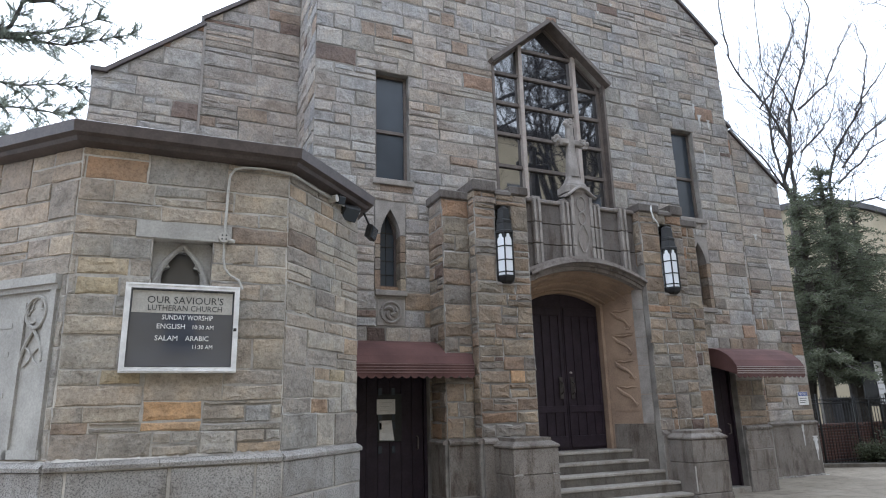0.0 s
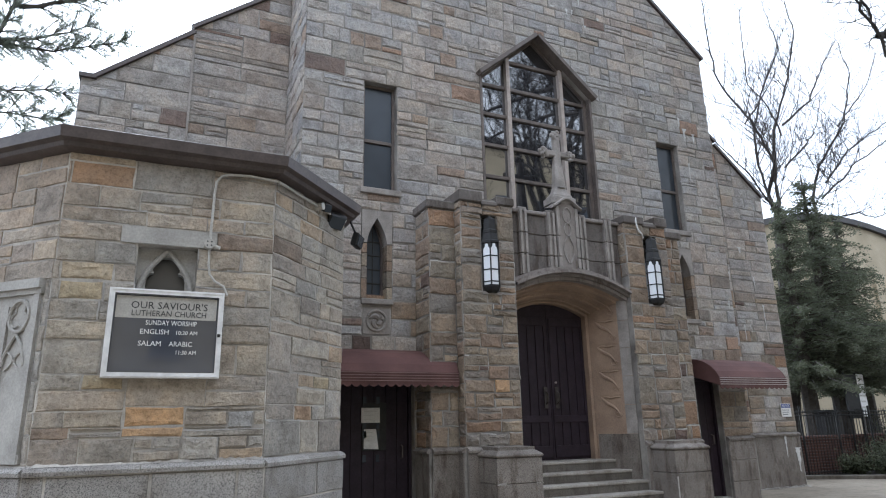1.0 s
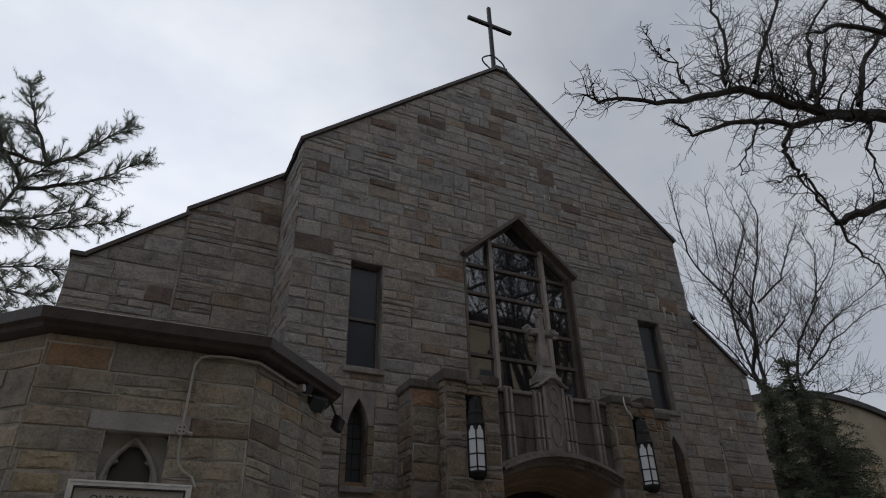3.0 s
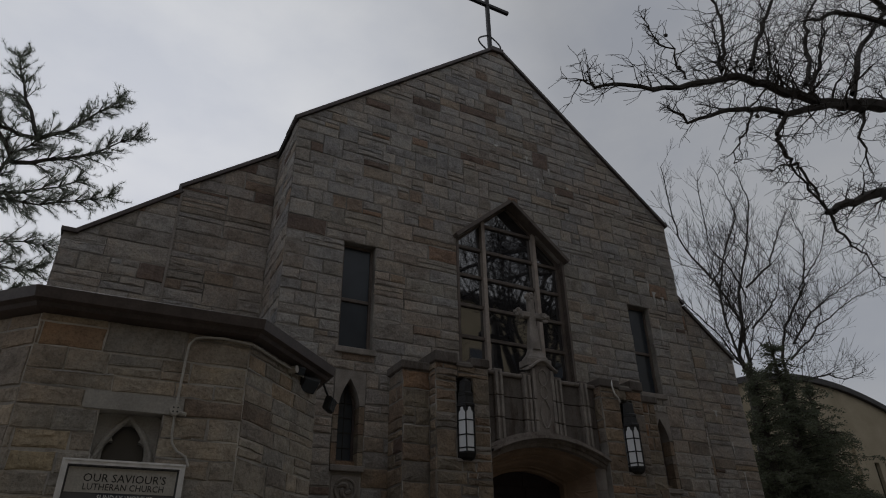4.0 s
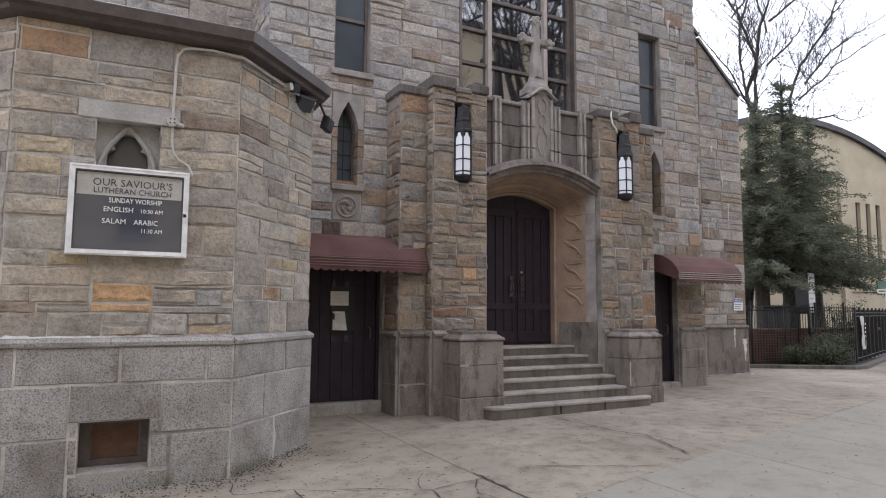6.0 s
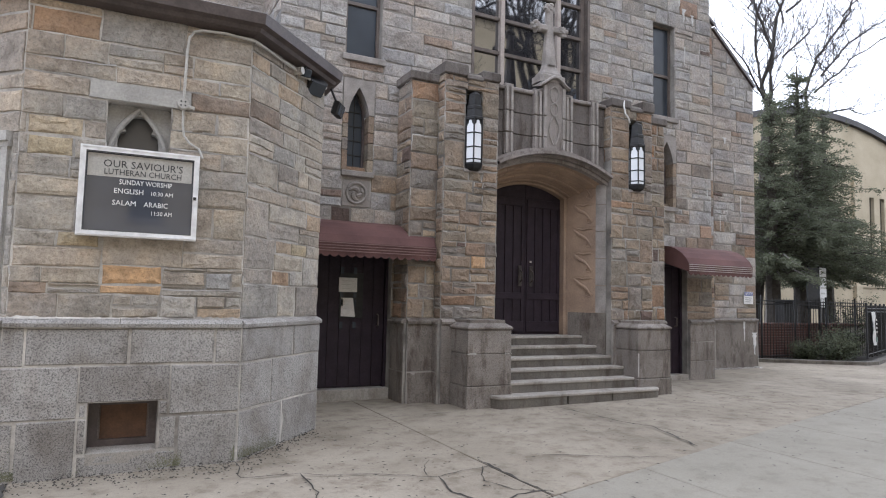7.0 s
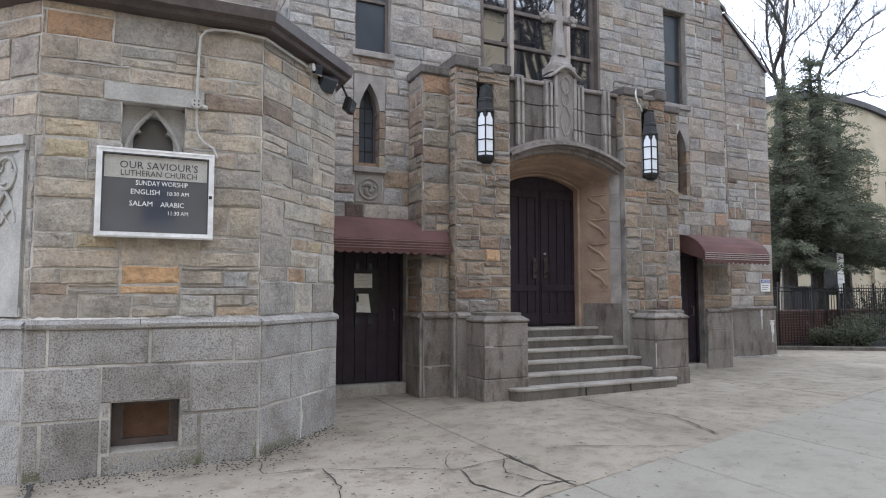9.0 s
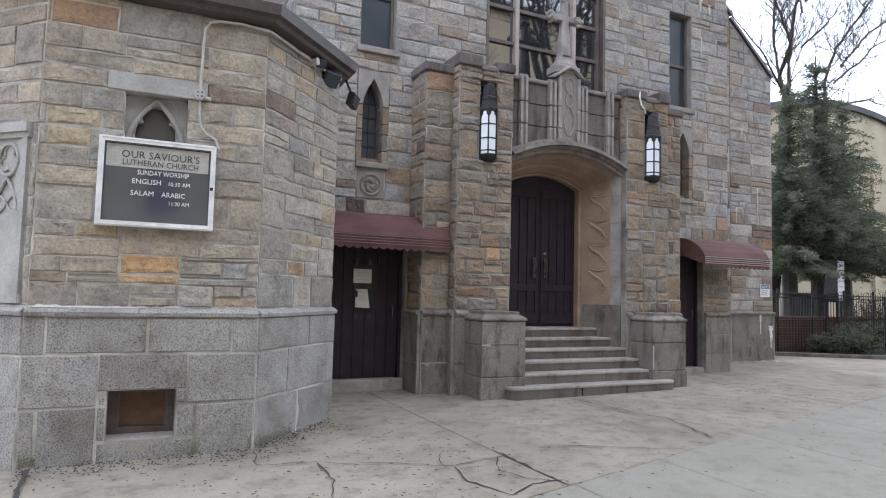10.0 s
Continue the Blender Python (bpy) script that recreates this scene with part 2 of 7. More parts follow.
M_NEEDLE = mottled("pine_needles", (0.18, 0.20, 0.165), (0.32, 0.345, 0.285), 2.5, 0.8, 40, 0)
M_SPRUCE = mottled("dark_conifer_needles", (0.052, 0.058, 0.035), (0.130, 0.136, 0.084), 1.6, 0.8, 30, 0)
for leafy in (M_NEEDLE, M_SPRUCE):
    ln_, ll_ = leafy.node_tree.nodes, leafy.node_tree.links
    tl_ = ln_.new("ShaderNodeBsdfTranslucent")
    tl_.inputs["Color"].default_value = (0.34, 0.37, 0.29, 1) if leafy is M_NEEDLE else (0.17, 0.19, 0.125, 1)
    mx_ = ln_.new("ShaderNodeMixShader")
    mx_.inputs[0].default_value = 0.55 if leafy is M_NEEDLE else 0.35
    ll_.new(ln_["Principled BSDF"].outputs[0], mx_.inputs[1])
    ll_.new(tl_.outputs[0], mx_.inputs[2])
    ll_.new(mx_.outputs[0], ln_["Material Output"].inputs["Surface"])
M_SHRUB = mottled("shrub_leaves", (0.030, 0.040, 0.015), (0.07, 0.075, 0.035), 2.0, 0.8, 30, 0)
M_GREEN = mottled("green_sign_paint", (0.02, 0.10, 0.05), (0.03, 0.13, 0.07), 9, 0.4, 60, 0)
M_CREAM = mottled("cream_brick", (0.33, 0.278, 0.185), (0.41, 0.345, 0.24), 0.8, 0.9, 18, 0.2)
M_REDBRICK = mottled("red_brick", (0.085, 0.042, 0.034), (0.13, 0.065, 0.05), 3, 0.9, 30, 0.3)
M_FARROOF = mottled("dark_roofing", (0.05, 0.045, 0.045), (0.08, 0.075, 0.07), 2, 0.8, 20, 0.1)
M_CLOTH = mottled("white_banner", (0.6, 0.6, 0.58), (0.72, 0.72, 0.70), 4, 0.8, 40, 0.05)


def glass_material(name, base, ior=1.9, rough=0.03):
    m, n, l, b = mat_base(name)
    c = node_coord(n, l)
    n1 = node_noise(n, l, c, 1.3, 2, 0.5)
    col = node_ramp(n, l, n1.outputs[0], [(0.3, base), (0.7, tuple(1.6 * v for v in base))])
    l.new(col.outputs[0], b.inputs["Base Color"])
    b.inputs["Roughness"].default_value, b.inputs["IOR"].default_value = rough, ior
    node_bump(n, l, b, n1.outputs[0], 0.05, 0.01)
    return m


M_GLASS = glass_material("dark_window_glass", (0.012, 0.013, 0.016), 3.0)
M_GLASS2 = glass_material("screened_window_glass", (0.035, 0.042, 0.052), 1.45, 0.25)
# Grey base colour stands in for the sky mirrored in the pane.
M_GREYPANE = glass_material("greyed_window_glass", (0.095, 0.09, 0.085), 1.5, 0.3)
M_BOARD = glass_material("glazed_letter_board", (0.055, 0.058, 0.070), 1.75, 0.05)
m_op, n_op, l_op, b_op = mat_base("opal_lamp_glass")
b_op.inputs["Base Color"].default_value = (0.68, 0.69, 0.71, 1)
b_op.inputs["Roughness"].default_value = 0.35
b_op.inputs["Emission Color"].default_value = (0.92, 0.96, 1.0, 1)
b_op.inputs["Emission Strength"].default_value = 0.05
M_OPAL = m_op


def pavement_material(name, c1, c2, c3, blotch=0.68):
    m, n, l, b = mat_base(name)
    c = node_coord(n, l)
    n1 = node_noise(n, l, c, 0.55, 6, 0.65)
    n2 = node_noise(n, l, c, 70, 4, 0.7)
    n3 = node_noise(n, l, c, 4.5, 5, 0.65)
    col = node_ramp(n, l, n1.outputs[0], [(0.3, c1), (0.5, c2), (0.72, c3)])
    g = node_ramp(n, l, n2.outputs[0], [(0.3, (0.78, 0.78, 0.78)), (0.7, (1.12, 1.12, 1.12))])
    s = node_ramp(n, l, n3.outputs[0], [(0.32, (0.55, 0.50, 0.45)), (0.50, (1, 1, 1)), (0.72, (1.12, 1.11, 1.1))])
    o = node_mix(n, l, 'MULTIPLY', 0.7, col.outputs[0], g.outputs[0])
    o = node_mix(n, l, 'MULTIPLY', blotch, o, s.outputs[0])
    n4 = node_noise(n, l, c, 17, 5, 0.75)
    sp = node_ramp(n, l, n4.outputs[0], [(0.31, (0.36, 0.33, 0.30)), (0.39, (0.95, 0.94, 0.93)), (0.62, (1, 1, 1)), (0.74, (1.24, 1.23, 1.21))])
    o = node_mix(n, l, 'MULTIPLY', blotch * 1.3, o, sp.outputs[0])
    l.new(o, b.inputs["Base Color"])
    b.inputs["Roughness"].default_value = 0.92
    hs = n.new("ShaderNodeMath")
    hs.operation = 'ADD'
    l.new(n2.outputs[0], hs.inputs[0])
    l.new(sp.outputs[0], hs.inputs[1])
    node_bump(n, l, b, hs.outputs[0], 0.5, 0.006)
    return m


M_PAVE = pavement_material("old_concrete", (0.185, 0.156, 0.116), (0.265, 0.228, 0.176), (0.335, 0.292, 0.232))
M_PAVE2 = pavement_material("newer_concrete", (0.225, 0.205, 0.165), (0.255, 0.232, 0.188), (0.285, 0.260, 0.212), 0.32)
M_ASPHALT = pavement_material("asphalt", (0.045, 0.045, 0.047), (0.055, 0.055, 0.056), (0.07, 0.07, 0.07))

# ---- building helpers ----
def thing(name, label, category, base=(0, 0, 0), group="", kind=""):
    ob = new(name)
    ob.location = base
    ob.empty_display_size = 0.2
    return tagged(ob, label, category, group, kind)


def mesh_part(name, verts, faces, mat, parent=None, label="", kind=""):
    me = bpy.data.meshes.new(name)
    me.from_pydata([tuple(v) for v in verts], [], faces)
    me.update()
    me.materials.append(mat)
    ob = new(name, me)
    if parent is not None:
        ob.parent = parent
        w = parent.location if parent.parent is None else parent.parent.location
        ob.matrix_parent_inverse = Matrix.Translation(-Vector(w)) if parent.type == 'EMPTY' else Matrix()
    if label:
        ob["label"] = label
    if kind:
        ob["kind"] = kind
    return ob


def weld(ob):
    bm = bmesh.new()
    bm.from_mesh(ob.data)
    bmesh.ops.remove_doubles(bm, verts=bm.verts, dist=0.001)
    bm.to_mesh(ob.data)
    bm.free()
    return ob


class Geo:
    """Collects faces for one mesh."""
    def __init__(self):
        self.v, self.f = [], []

    def add(self, verts, faces):
        k = len(self.v)
        self.v += [tuple(p) for p in verts]
        self.f += [tuple(i + k for i in fc) for fc in faces]
        return self

    def box(self, x0, x1, y0, y1, z0, z1, c=0.0):
        if c <= 0:
            vs = [(x, y, z) for z in (z0, z1) for x, y in ((x0, y0), (x1, y0), (x1, y1), (x0, y1))]
            return self.add(vs, [(0, 3, 2, 1), (4, 5, 6, 7), (0, 1, 5, 4), (1, 2, 6, 5), (2, 3, 7, 6), (3, 0, 4, 7)])
        return self.prism([(x0, y0), (x1, y0), (x1, y1), (x0, y1)], z0, z1, c)

    def prism(self, poly, z0, z1, c=0.0, m=None):
        """Upright prism on a convex plan (counter-clockwise), chamfered by c at top and bottom; m turns it elsewhere."""
        rings = [(inset(poly, c), z0), (poly, z0 + c), (poly, z1 - c), (inset(poly, c), z1)] if c > 0 else [(poly, z0), (poly, z1)]
        n = len(poly)
        vs = [Vector((p[0], p[1], z)) for r, z in rings for p in r]
        if m is not None:
            vs = [m @ p for p in vs]
        fs = [tuple(reversed(range(n))), tuple(range((len(rings) - 1) * n, len(rings) * n))]
        for k in range(len(rings) - 1):
            fs += [(k * n + i, k * n + (i + 1) % n, (k + 1) * n + (i + 1) % n, (k + 1) * n + i) for i in range(n)]
        return self.add(vs, fs)

    def tube(self, pts, radii, sides=6, cap=True):
        pts = [Vector(p) for p in pts]
        if not isinstance(radii, (list, tuple)):
            radii = [radii] * len(pts)
        k0 = len(self.v)
        up = Vector((0.31, 0.17, 0.93))
        for i, p in enumerate(pts):
            d = (pts[min(i + 1, len(pts) - 1)] - pts[max(i - 1, 0)])
            d = d.normalized() if d.length > 1e-9 else Vector((0, 0, 1))
            a = d.cross(up)
            a = a.normalized() if a.length > 1e-3 else d.orthogonal().normalized()
            b = d.cross(a)
            for s in range(sides):
                an = 2 * math.pi * s / sides
                self.v.append(tuple(p + (a * math.cos(an) + b * math.sin(an)) * radii[i]))
        for i in range(len(pts) - 1):
            for s in range(sides):
                t = (s + 1) % sides
                self.f.append((k0 + i * sides + s, k0 + i * sides + t, k0 + (i + 1) * sides + t, k0 + (i + 1) * sides + s))
        if cap:
            self.f.append(tuple(k0 + s for s in reversed(range(sides))))
            self.f.append(tuple(k0 + (len(pts) - 1) * sides + s for s in range(sides)))
        return self

    def ring(self, inner, outer, place, d0, d1):
        """A plate with a hole: inner and outer loops of equal count, from depth d0 to d1; place(u, v, d) gives the world point."""
        n = len(inner)
        vs = [place(u, v, d1) for u, v in inner] + [place(u, v, d1) for u, v in outer] + [place(u, v, d0) for u, v in inner] + [place(u, v, d0) for u, v in outer]
        fs = []
        for i in range(n):
            j = (i + 1) % n
            fs += [(i, j, n + j, n + i), (2 * n + i, 2 * n + j, j, i), (n + i, n + j, 3 * n + j, 3 * n + i)]
        return self.add(vs, fs)

    def make(self, name, mat, parent=None, label="", kind=""):
        return mesh_part(name, self.v, self.f, mat, parent, label, kind)


def clip(poly, a, b, c):
    """Keep the side a*u + b*v <= c of a convex polygon."""
    out = []
    for i, p in enumerate(poly):
        q = poly[(i + 1) % len(poly)]
        dp, dq = a * p[0] + b * p[1] - c, a * q[0] + b * q[1] - c
        if dp <= 0:
            out.append(p)
        if (dp < 0 < dq) or (dq < 0 < dp):
            t = dp / (dp - dq)
            out.append((p[0] + (q[0] - p[0]) * t, p[1] + (q[1] - p[1]) * t))
    return out


def area(poly):
    return 0.5 * sum(p[0] * q[1] - q[0] * p[1] for p, q in zip(poly, poly[1:] + poly[:1]))


def inset(poly, c):
    out = list(poly)
    for p, q in zip(poly, poly[1:] + poly[:1]):
        dx, dy = q[0] - p[0], q[1] - p[1]
        n = math.hypot(dx, dy)
        if n < 1e-6:
            continue
        a, b = dy / n, -dx / n
        out = clip(out, a, b, a * p[0] + b * p[1] - c)
        if len(out) < 3:
            return []
    if len(out) == len(poly):
        return out
    return out


class Face:
    """A wall's outer face: u runs along it from o, v up, d outwards."""
    def __init__(self, o, e):
        self.o = Vector((o[0], o[1], 0))
        w = Vector((e[0] - o[0], e[1] - o[1], 0))
        self.w = w.length
        self.u = w.normalized()
        self.n = Vector((self.u.y, -self.u.x, 0))

    def at(self, u, v, d=0.0):
        return self.o + self.u * u + self.n * d + Vector((0, 0, v))


def block(poly, face, depth, c, swell, rng):
    """Vertices and faces of one dressed stone on a wall face."""
    n = len(poly)
    ua, ub, va, vb = min(p[0] for p in poly), max(p[0] for p in poly), min(p[1] for p in poly), max(p[1] for p in poly)
    mu, mv = (ua + ub) / 2, (va + vb) / 2
    ku, kv = max(0.5, 1 - 2 * c / (ub - ua)), max(0.5, 1 - 2 * c / (vb - va))
    fr = [(mu + (u - mu) * ku, mv + (v - mv) * kv) for u, v in poly]
    cu, cv = sum(p[0] for p in fr) / n, sum(p[1] for p in fr) / n
    vs = [face.at(u, v, -0.03) for u, v in poly] + [face.at(u, v, depth - c) for u, v in poly]
    vs += [face.at(u, v, depth + rng.uniform(-0.004, 0.004)) for u, v in fr]
    k = rng.uniform(0.55, 0.78)
    su, sv = rng.uniform(-0.12, 0.12), rng.uniform(-0.12, 0.12)
    w_, h_ = max(p[0] for p in fr) - min(p[0] for p in fr), max(p[1] for p in fr) - min(p[1] for p in fr)
    vs += [face.at(cu + (u - cu) * k + su * w_, cv + (v - cv) * k + sv * h_, depth + rng.uniform(0, swell)) for u, v in fr]
    fs = []
    for i in range(n):
        j = (i + 1) % n
        fs += [(i, j, n + j, n + i), (n + i, n + j, 2 * n + j, 2 * n + i), (2 * n + i, 2 * n + j, 3 * n + j, 3 * n + i)]
    fs.append(tuple(3 * n + i for i in range(n)))
    return vs, fs


def bands(v0, v1, cuts, lo, hi, rng):
    vs = sorted({v0, v1, *[c for c in cuts if v0 < c < v1]})
    out = []
    for a, b in zip(vs, vs[1:]):
        k = max(1, round((b - a) / rng.uniform(lo, hi)))
        w = [rng.uniform(0.8, 1.25) for _ in range(k)]
        z = a
        for x in w:
            h = (b - a) * x / sum(w)
            out.append((z, z + h))
            z += h
    return out


def spans(u0, u1, v0, v1, holes):
    sp = [(u0, u1)]
    for ha, hb, va, vb in holes:
        if va < v1 - 0.01 and vb > v0 + 0.01:
            nx = []
            for a, b in sp:
                if hb <= a or ha >= b:
                    nx.append((a, b))
                else:
                    if ha - a > 0.02:
                        nx.append((a, ha))
                    if b - hb > 0.02:
                        nx.append((hb, b))
            sp = nx
    return sp


def split_row(a, b, lo, hi, rng):
    n = max(1, round((b - a) / rng.uniform(lo, hi)))
    w = [rng.uniform(0.55, 1.5) for _ in range(n)]
    x, out = a, []
    for q in w:
        d = (b - a) * q / sum(w)
        out.append((x, x + d))
        x += d
    return out


def coursed(u0, u1, v0, v1, holes, rng, lo=0.15, hi=0.29, wlo=0.30, whi=0.70, split=0.16, jump=0.13):
    """Rectangles of broken coursed stone: rows with pairs of thin stones here and tall ones there that reach into the next row."""
    out, taken = [], []
    rows = bands(v0, v1, [c for h in holes for c in h[2:]], lo, hi, rng)
    for k, (a, b) in enumerate(rows):
        nxt = rows[k + 1] if k + 1 < len(rows) else None
        for s0, s1 in spans(u0, u1, a, b, list(holes) + taken):
            for x0, x1 in split_row(s0, s1, wlo, whi, rng):
                h, w = b - a, x1 - x0
                can = nxt and nxt[1] - a < 0.46 and w > 0.16 and len(spans(x0, x1, nxt[0], nxt[1], holes)) == 1 and spans(x0, x1, nxt[0], nxt[1], holes)[0] == (x0, x1)
                if can and rng.random() < jump:
                    taken.append((x0, x1, nxt[0], nxt[1]))
                    out.append((x0, x1, a, nxt[1]))
                elif h > 0.19 and w > 0.2 and rng.random() < split:
                    m = a + h * rng.uniform(0.38, 0.62)
                    out.append((x0, x1, a, m))
                    if w > 0.4 and rng.random() < 0.5:
                        c = x0 + w * rng.uniform(0.35, 0.65)
                        out += [(x0, c, m, b), (c, x1, m, b)]
                    else:
                        out.append((x0, x1, m, b))
                else:
                    out.append((x0, x1, a, b))
    return out


def lay(parent, face, rects, rng, pick, depth=0.008, joint=0.008, keep=(), wedge=None, near=None, name="stone", chamfer=0.006, swell=0.013, limit=300, jit=0.007, repoint=0.12):
    """Lay stones on a face. pick(u, v) gives the material and its joined twin; keep: half planes; wedge: a cut to left and right of a point."""
    polys = []
    for x0, x1, y0, y1 in rects:
        p = [(x0, y0), (x1, y0), (x1, y1), (x0, y1)]
        for a, b, c in keep:
            p = clip(p, a, b, c)
            if len(p) < 3:
                break
        if len(p) < 3:
            continue
        group = [p]
        if wedge and y1 > wedge[1] + 0.01 and y0 < wedge[2] and x0 < wedge[0] + wedge[3] and x1 > wedge[0] - wedge[3]:
            uc, vs, va, hw = wedge
            k = (va - vs) / hw
            lf = clip(clip(p, 1, 0, uc), k, -1, k * uc - va)
            rt = clip(clip(p, -1, 0, -uc), -k, -1, -k * uc - va)
            group = [g for g in (lf, rt) if len(g) > 2]
        for g in group:
            if len(g) > 2 and area(g) > 0.004:
                g = inset(g, joint * rng.choice((0.45, 0.8, 1.0, 1.5)))
                if len(g) == 4:
                    g = [(u + rng.uniform(-1, 1) * jit, v + rng.uniform(-1, 1) * jit) for u, v in g]
                if len(g) > 2 and area(g) > 0.002:
                    # broken, uneven arrises
                    rough_g = []
                    for (ua, va), (ub, vb) in zip(g, g[1:] + g[:1]):
                        ln = math.hypot(ub - ua, vb - va)
                        rough_g.append((ua, va))
                        m = min(3, int(ln / 0.13))
                        for k in range(1, m + 1):
                            t, e = (k + rng.uniform(-0.25, 0.25)) / (m + 1), rng.uniform(-0.3, 1.0) * jit * 1.3
                            rough_g.append((ua + (ub - ua) * t - (vb - va) / ln * e, va + (vb - va) * t + (ub - ua) / ln * e))
                    polys.append(rough_g)
    mid = lambda g: (sum(p[0] for p in g) / len(g), sum(p[1] for p in g) / len(g))
    if near and len(polys) > limit:
        polys.sort(key=lambda g: (mid(g)[0] - near[0]) ** 2 + (mid(g)[1] - near[1]) ** 2)
    # joints that have been smeared over with newer mortar
    rp, smear = random.Random(len(polys) * 7 + 1), Geo()
    for g in polys:
        if rp.random() > repoint:
            continue
        sides = [s_ for s_ in ((1, 0), (-1, 0), (0, 1), (0, -1)) if rp.random() < 0.5]
        for (ua, va), (ub, vb) in zip(g, g[1:] + g[:1]):
            ln = math.hypot(ub - ua, vb - va)
            if ln < 0.02:
                continue
            nu, nv = (vb - va) / ln, -(ub - ua) / ln
            if any(nu * a + nv * b > 0.9 for a, b in sides) and rp.random() < 0.8:
                w0, w1 = rp.uniform(0.004, 0.016), rp.uniform(0.004, 0.016)
                i0, i1 = rp.uniform(0.0, 0.008), rp.uniform(0.0, 0.008)
                smear.add([face.at(ua - nu * i0, va - nv * i0, depth + 0.006), face.at(ua + nu * w0, va + nv * w0, depth + 0.003), face.at(ub + nu * w1, vb + nv * w1, depth + 0.003), face.at(ub - nu * i1, vb - nv * i1, depth + 0.006)], [(0, 1, 2, 3)])
    if smear.f and name == "stone":
        smear.make("repointing", M_POINTING, parent, "pale smeared mortar in the joints", kind="stuff")
    rest = {}
    for i, g in enumerate(polys):
        u, v = mid(g)
        m1, m2 = pick(u, v)
        vs, fs = block(g, face, depth + rng.uniform(-0.005, 0.008), chamfer, swell, rng)
        if i < limit:
            LATER.append((name, vs, fs, m1, parent))
        else:
            rest.setdefault(m2.name, (m2, Geo()))[1].add(vs, fs)
    for m2, geo in rest.values():
        geo.make("stonework", m2, parent, kind="stuff")


LATER = []          # single stones, linked at the end of the file


def core(name, face, u0, u1, v0, top, holes, thick, mat, label, cat="wall"):
    """The solid wall behind the stones. top(u): its height; holes: (ua, ub, va, vb, apex or None)."""
    us = sorted({u0, u1, *[h[k] for h in holes for k in (0, 1) if u0 < h[k] < u1], *[(h[0] + h[1]) / 2 for h in holes if h[4]], *TOPS.get(name, ())})
    geo = Geo()
    for a, b in zip(us, us[1:]):
        m = (a + b) / 2
        low = (v0, v0)
        segs = []
        for ha, hb, va, vb, ap in sorted([h for h in holes if h[0] < m < h[1]], key=lambda h: h[2]):
            hd = (lambda u: vb + (ap - vb) * (1 - abs(u - (ha + hb) / 2) / ((hb - ha) / 2))) if ap else (lambda u: vb)
            segs.append((low, (va, va)))
            low = (hd(a), hd(b))
        segs.append((low, (top(a + 1e-6), top(b - 1e-6))))
        for (l0, l1), (t0, t1) in segs:
            if t0 - l0 < 0.005 and t1 - l1 < 0.005:
                continue
            q = [(a, l0), (b, l1), (b, t1), (a, t0)]
            vs = [face.at(u, v, 0) for u, v in q] + [face.at(u, v, -thick) for u, v in q]
            geo.add(vs, [(0, 1, 2, 3), (7, 6, 5, 4), (0, 4, 5, 1), (1, 5, 6, 2), (2, 6, 7, 3), (3, 7, 4, 0)])
    ob = geo.make(name, mat)
    return tagged(ob, label, cat, kind="structure")


TOPS = {}


def words(text, place, size, mat, name, parent, depth=0.004, stretch=1.0):
    """A line of lettering as a mesh; place: a matrix at the line's start."""
    cu = bpy.data.curves.new(name, 'FONT')
    cu.body, cu.size, cu.extrude = text, size, depth
    cu.resolution_u = 2
    tmp = new(name + "_tmp", cu)
    bpy.context.view_layer.update()
    me = bpy.data.meshes.new_from_object(tmp.evaluated_get(bpy.context.evaluated_depsgraph_get()))
    wide = max(v.co.x for v in me.vertices) - min(v.co.x for v in me.vertices)
    bpy.data.objects.remove(tmp)
    k = stretch / wide
    x0 = min(v.co.x for v in me.vertices)
    for v in me.vertices:
        v.co = place @ Vector(((v.co.x - x0) * k, v.co.y, v.co.z))
    me.materials.clear()
    me.materials.append(mat)
    ob = new(name, me)
    ob.parent = parent
    ob.matrix_parent_inverse = Matrix.Translation(-Vector(parent.location))
    return ob


def arch(hw, spring, crown, n=14, point=False):
    """Points of an arch from right spring to left spring."""
    out = []
    for i in range(n + 1):
        t = i / n
        u = hw * math.cos(math.pi * t)
        if point:
            s = abs(u) / hw
            out.append((u, spring + (crown - spring) * (1 - s) ** 0.62))
        else:
            u = hw * (1 - 2 * t)
            out.append((u, spring + (crown - spring) * (1 - (u / hw) ** 2)))
    return out


# ---- ground ----
def ground_z(x, y):
    return 0.03 + 0.013 * (min(max(x, -12.0), 1.0) - 1.0) - 0.010 * max(0.0, -y - 3)


def sheet(name, xs, ys, mat, dz, label, cat):
    vs = [(x, y, ground_z(x, y) + dz) for y in ys for x in xs]
    n = len(xs)
    fs = [(j * n + i, j * n + i + 1, (j + 1) * n + i + 1, (j + 1) * n + i) for j in range(len(ys) - 1) for i in range(n - 1)]
    return tagged(mesh_part(name, vs, fs, mat), label, cat, kind="structure")


sheet("ground", [-900, -200, -60, -20, -12, -6, -2, 1, 6, 15, 30, 60, 200, 900], [-900, -200, -60, -30, -12, -8, -5, -3, 0, 10, 30, 60, 200, 900], M_ASPHALT, -0.035,
      "dark asphalt and earth reaching far off", "ground")


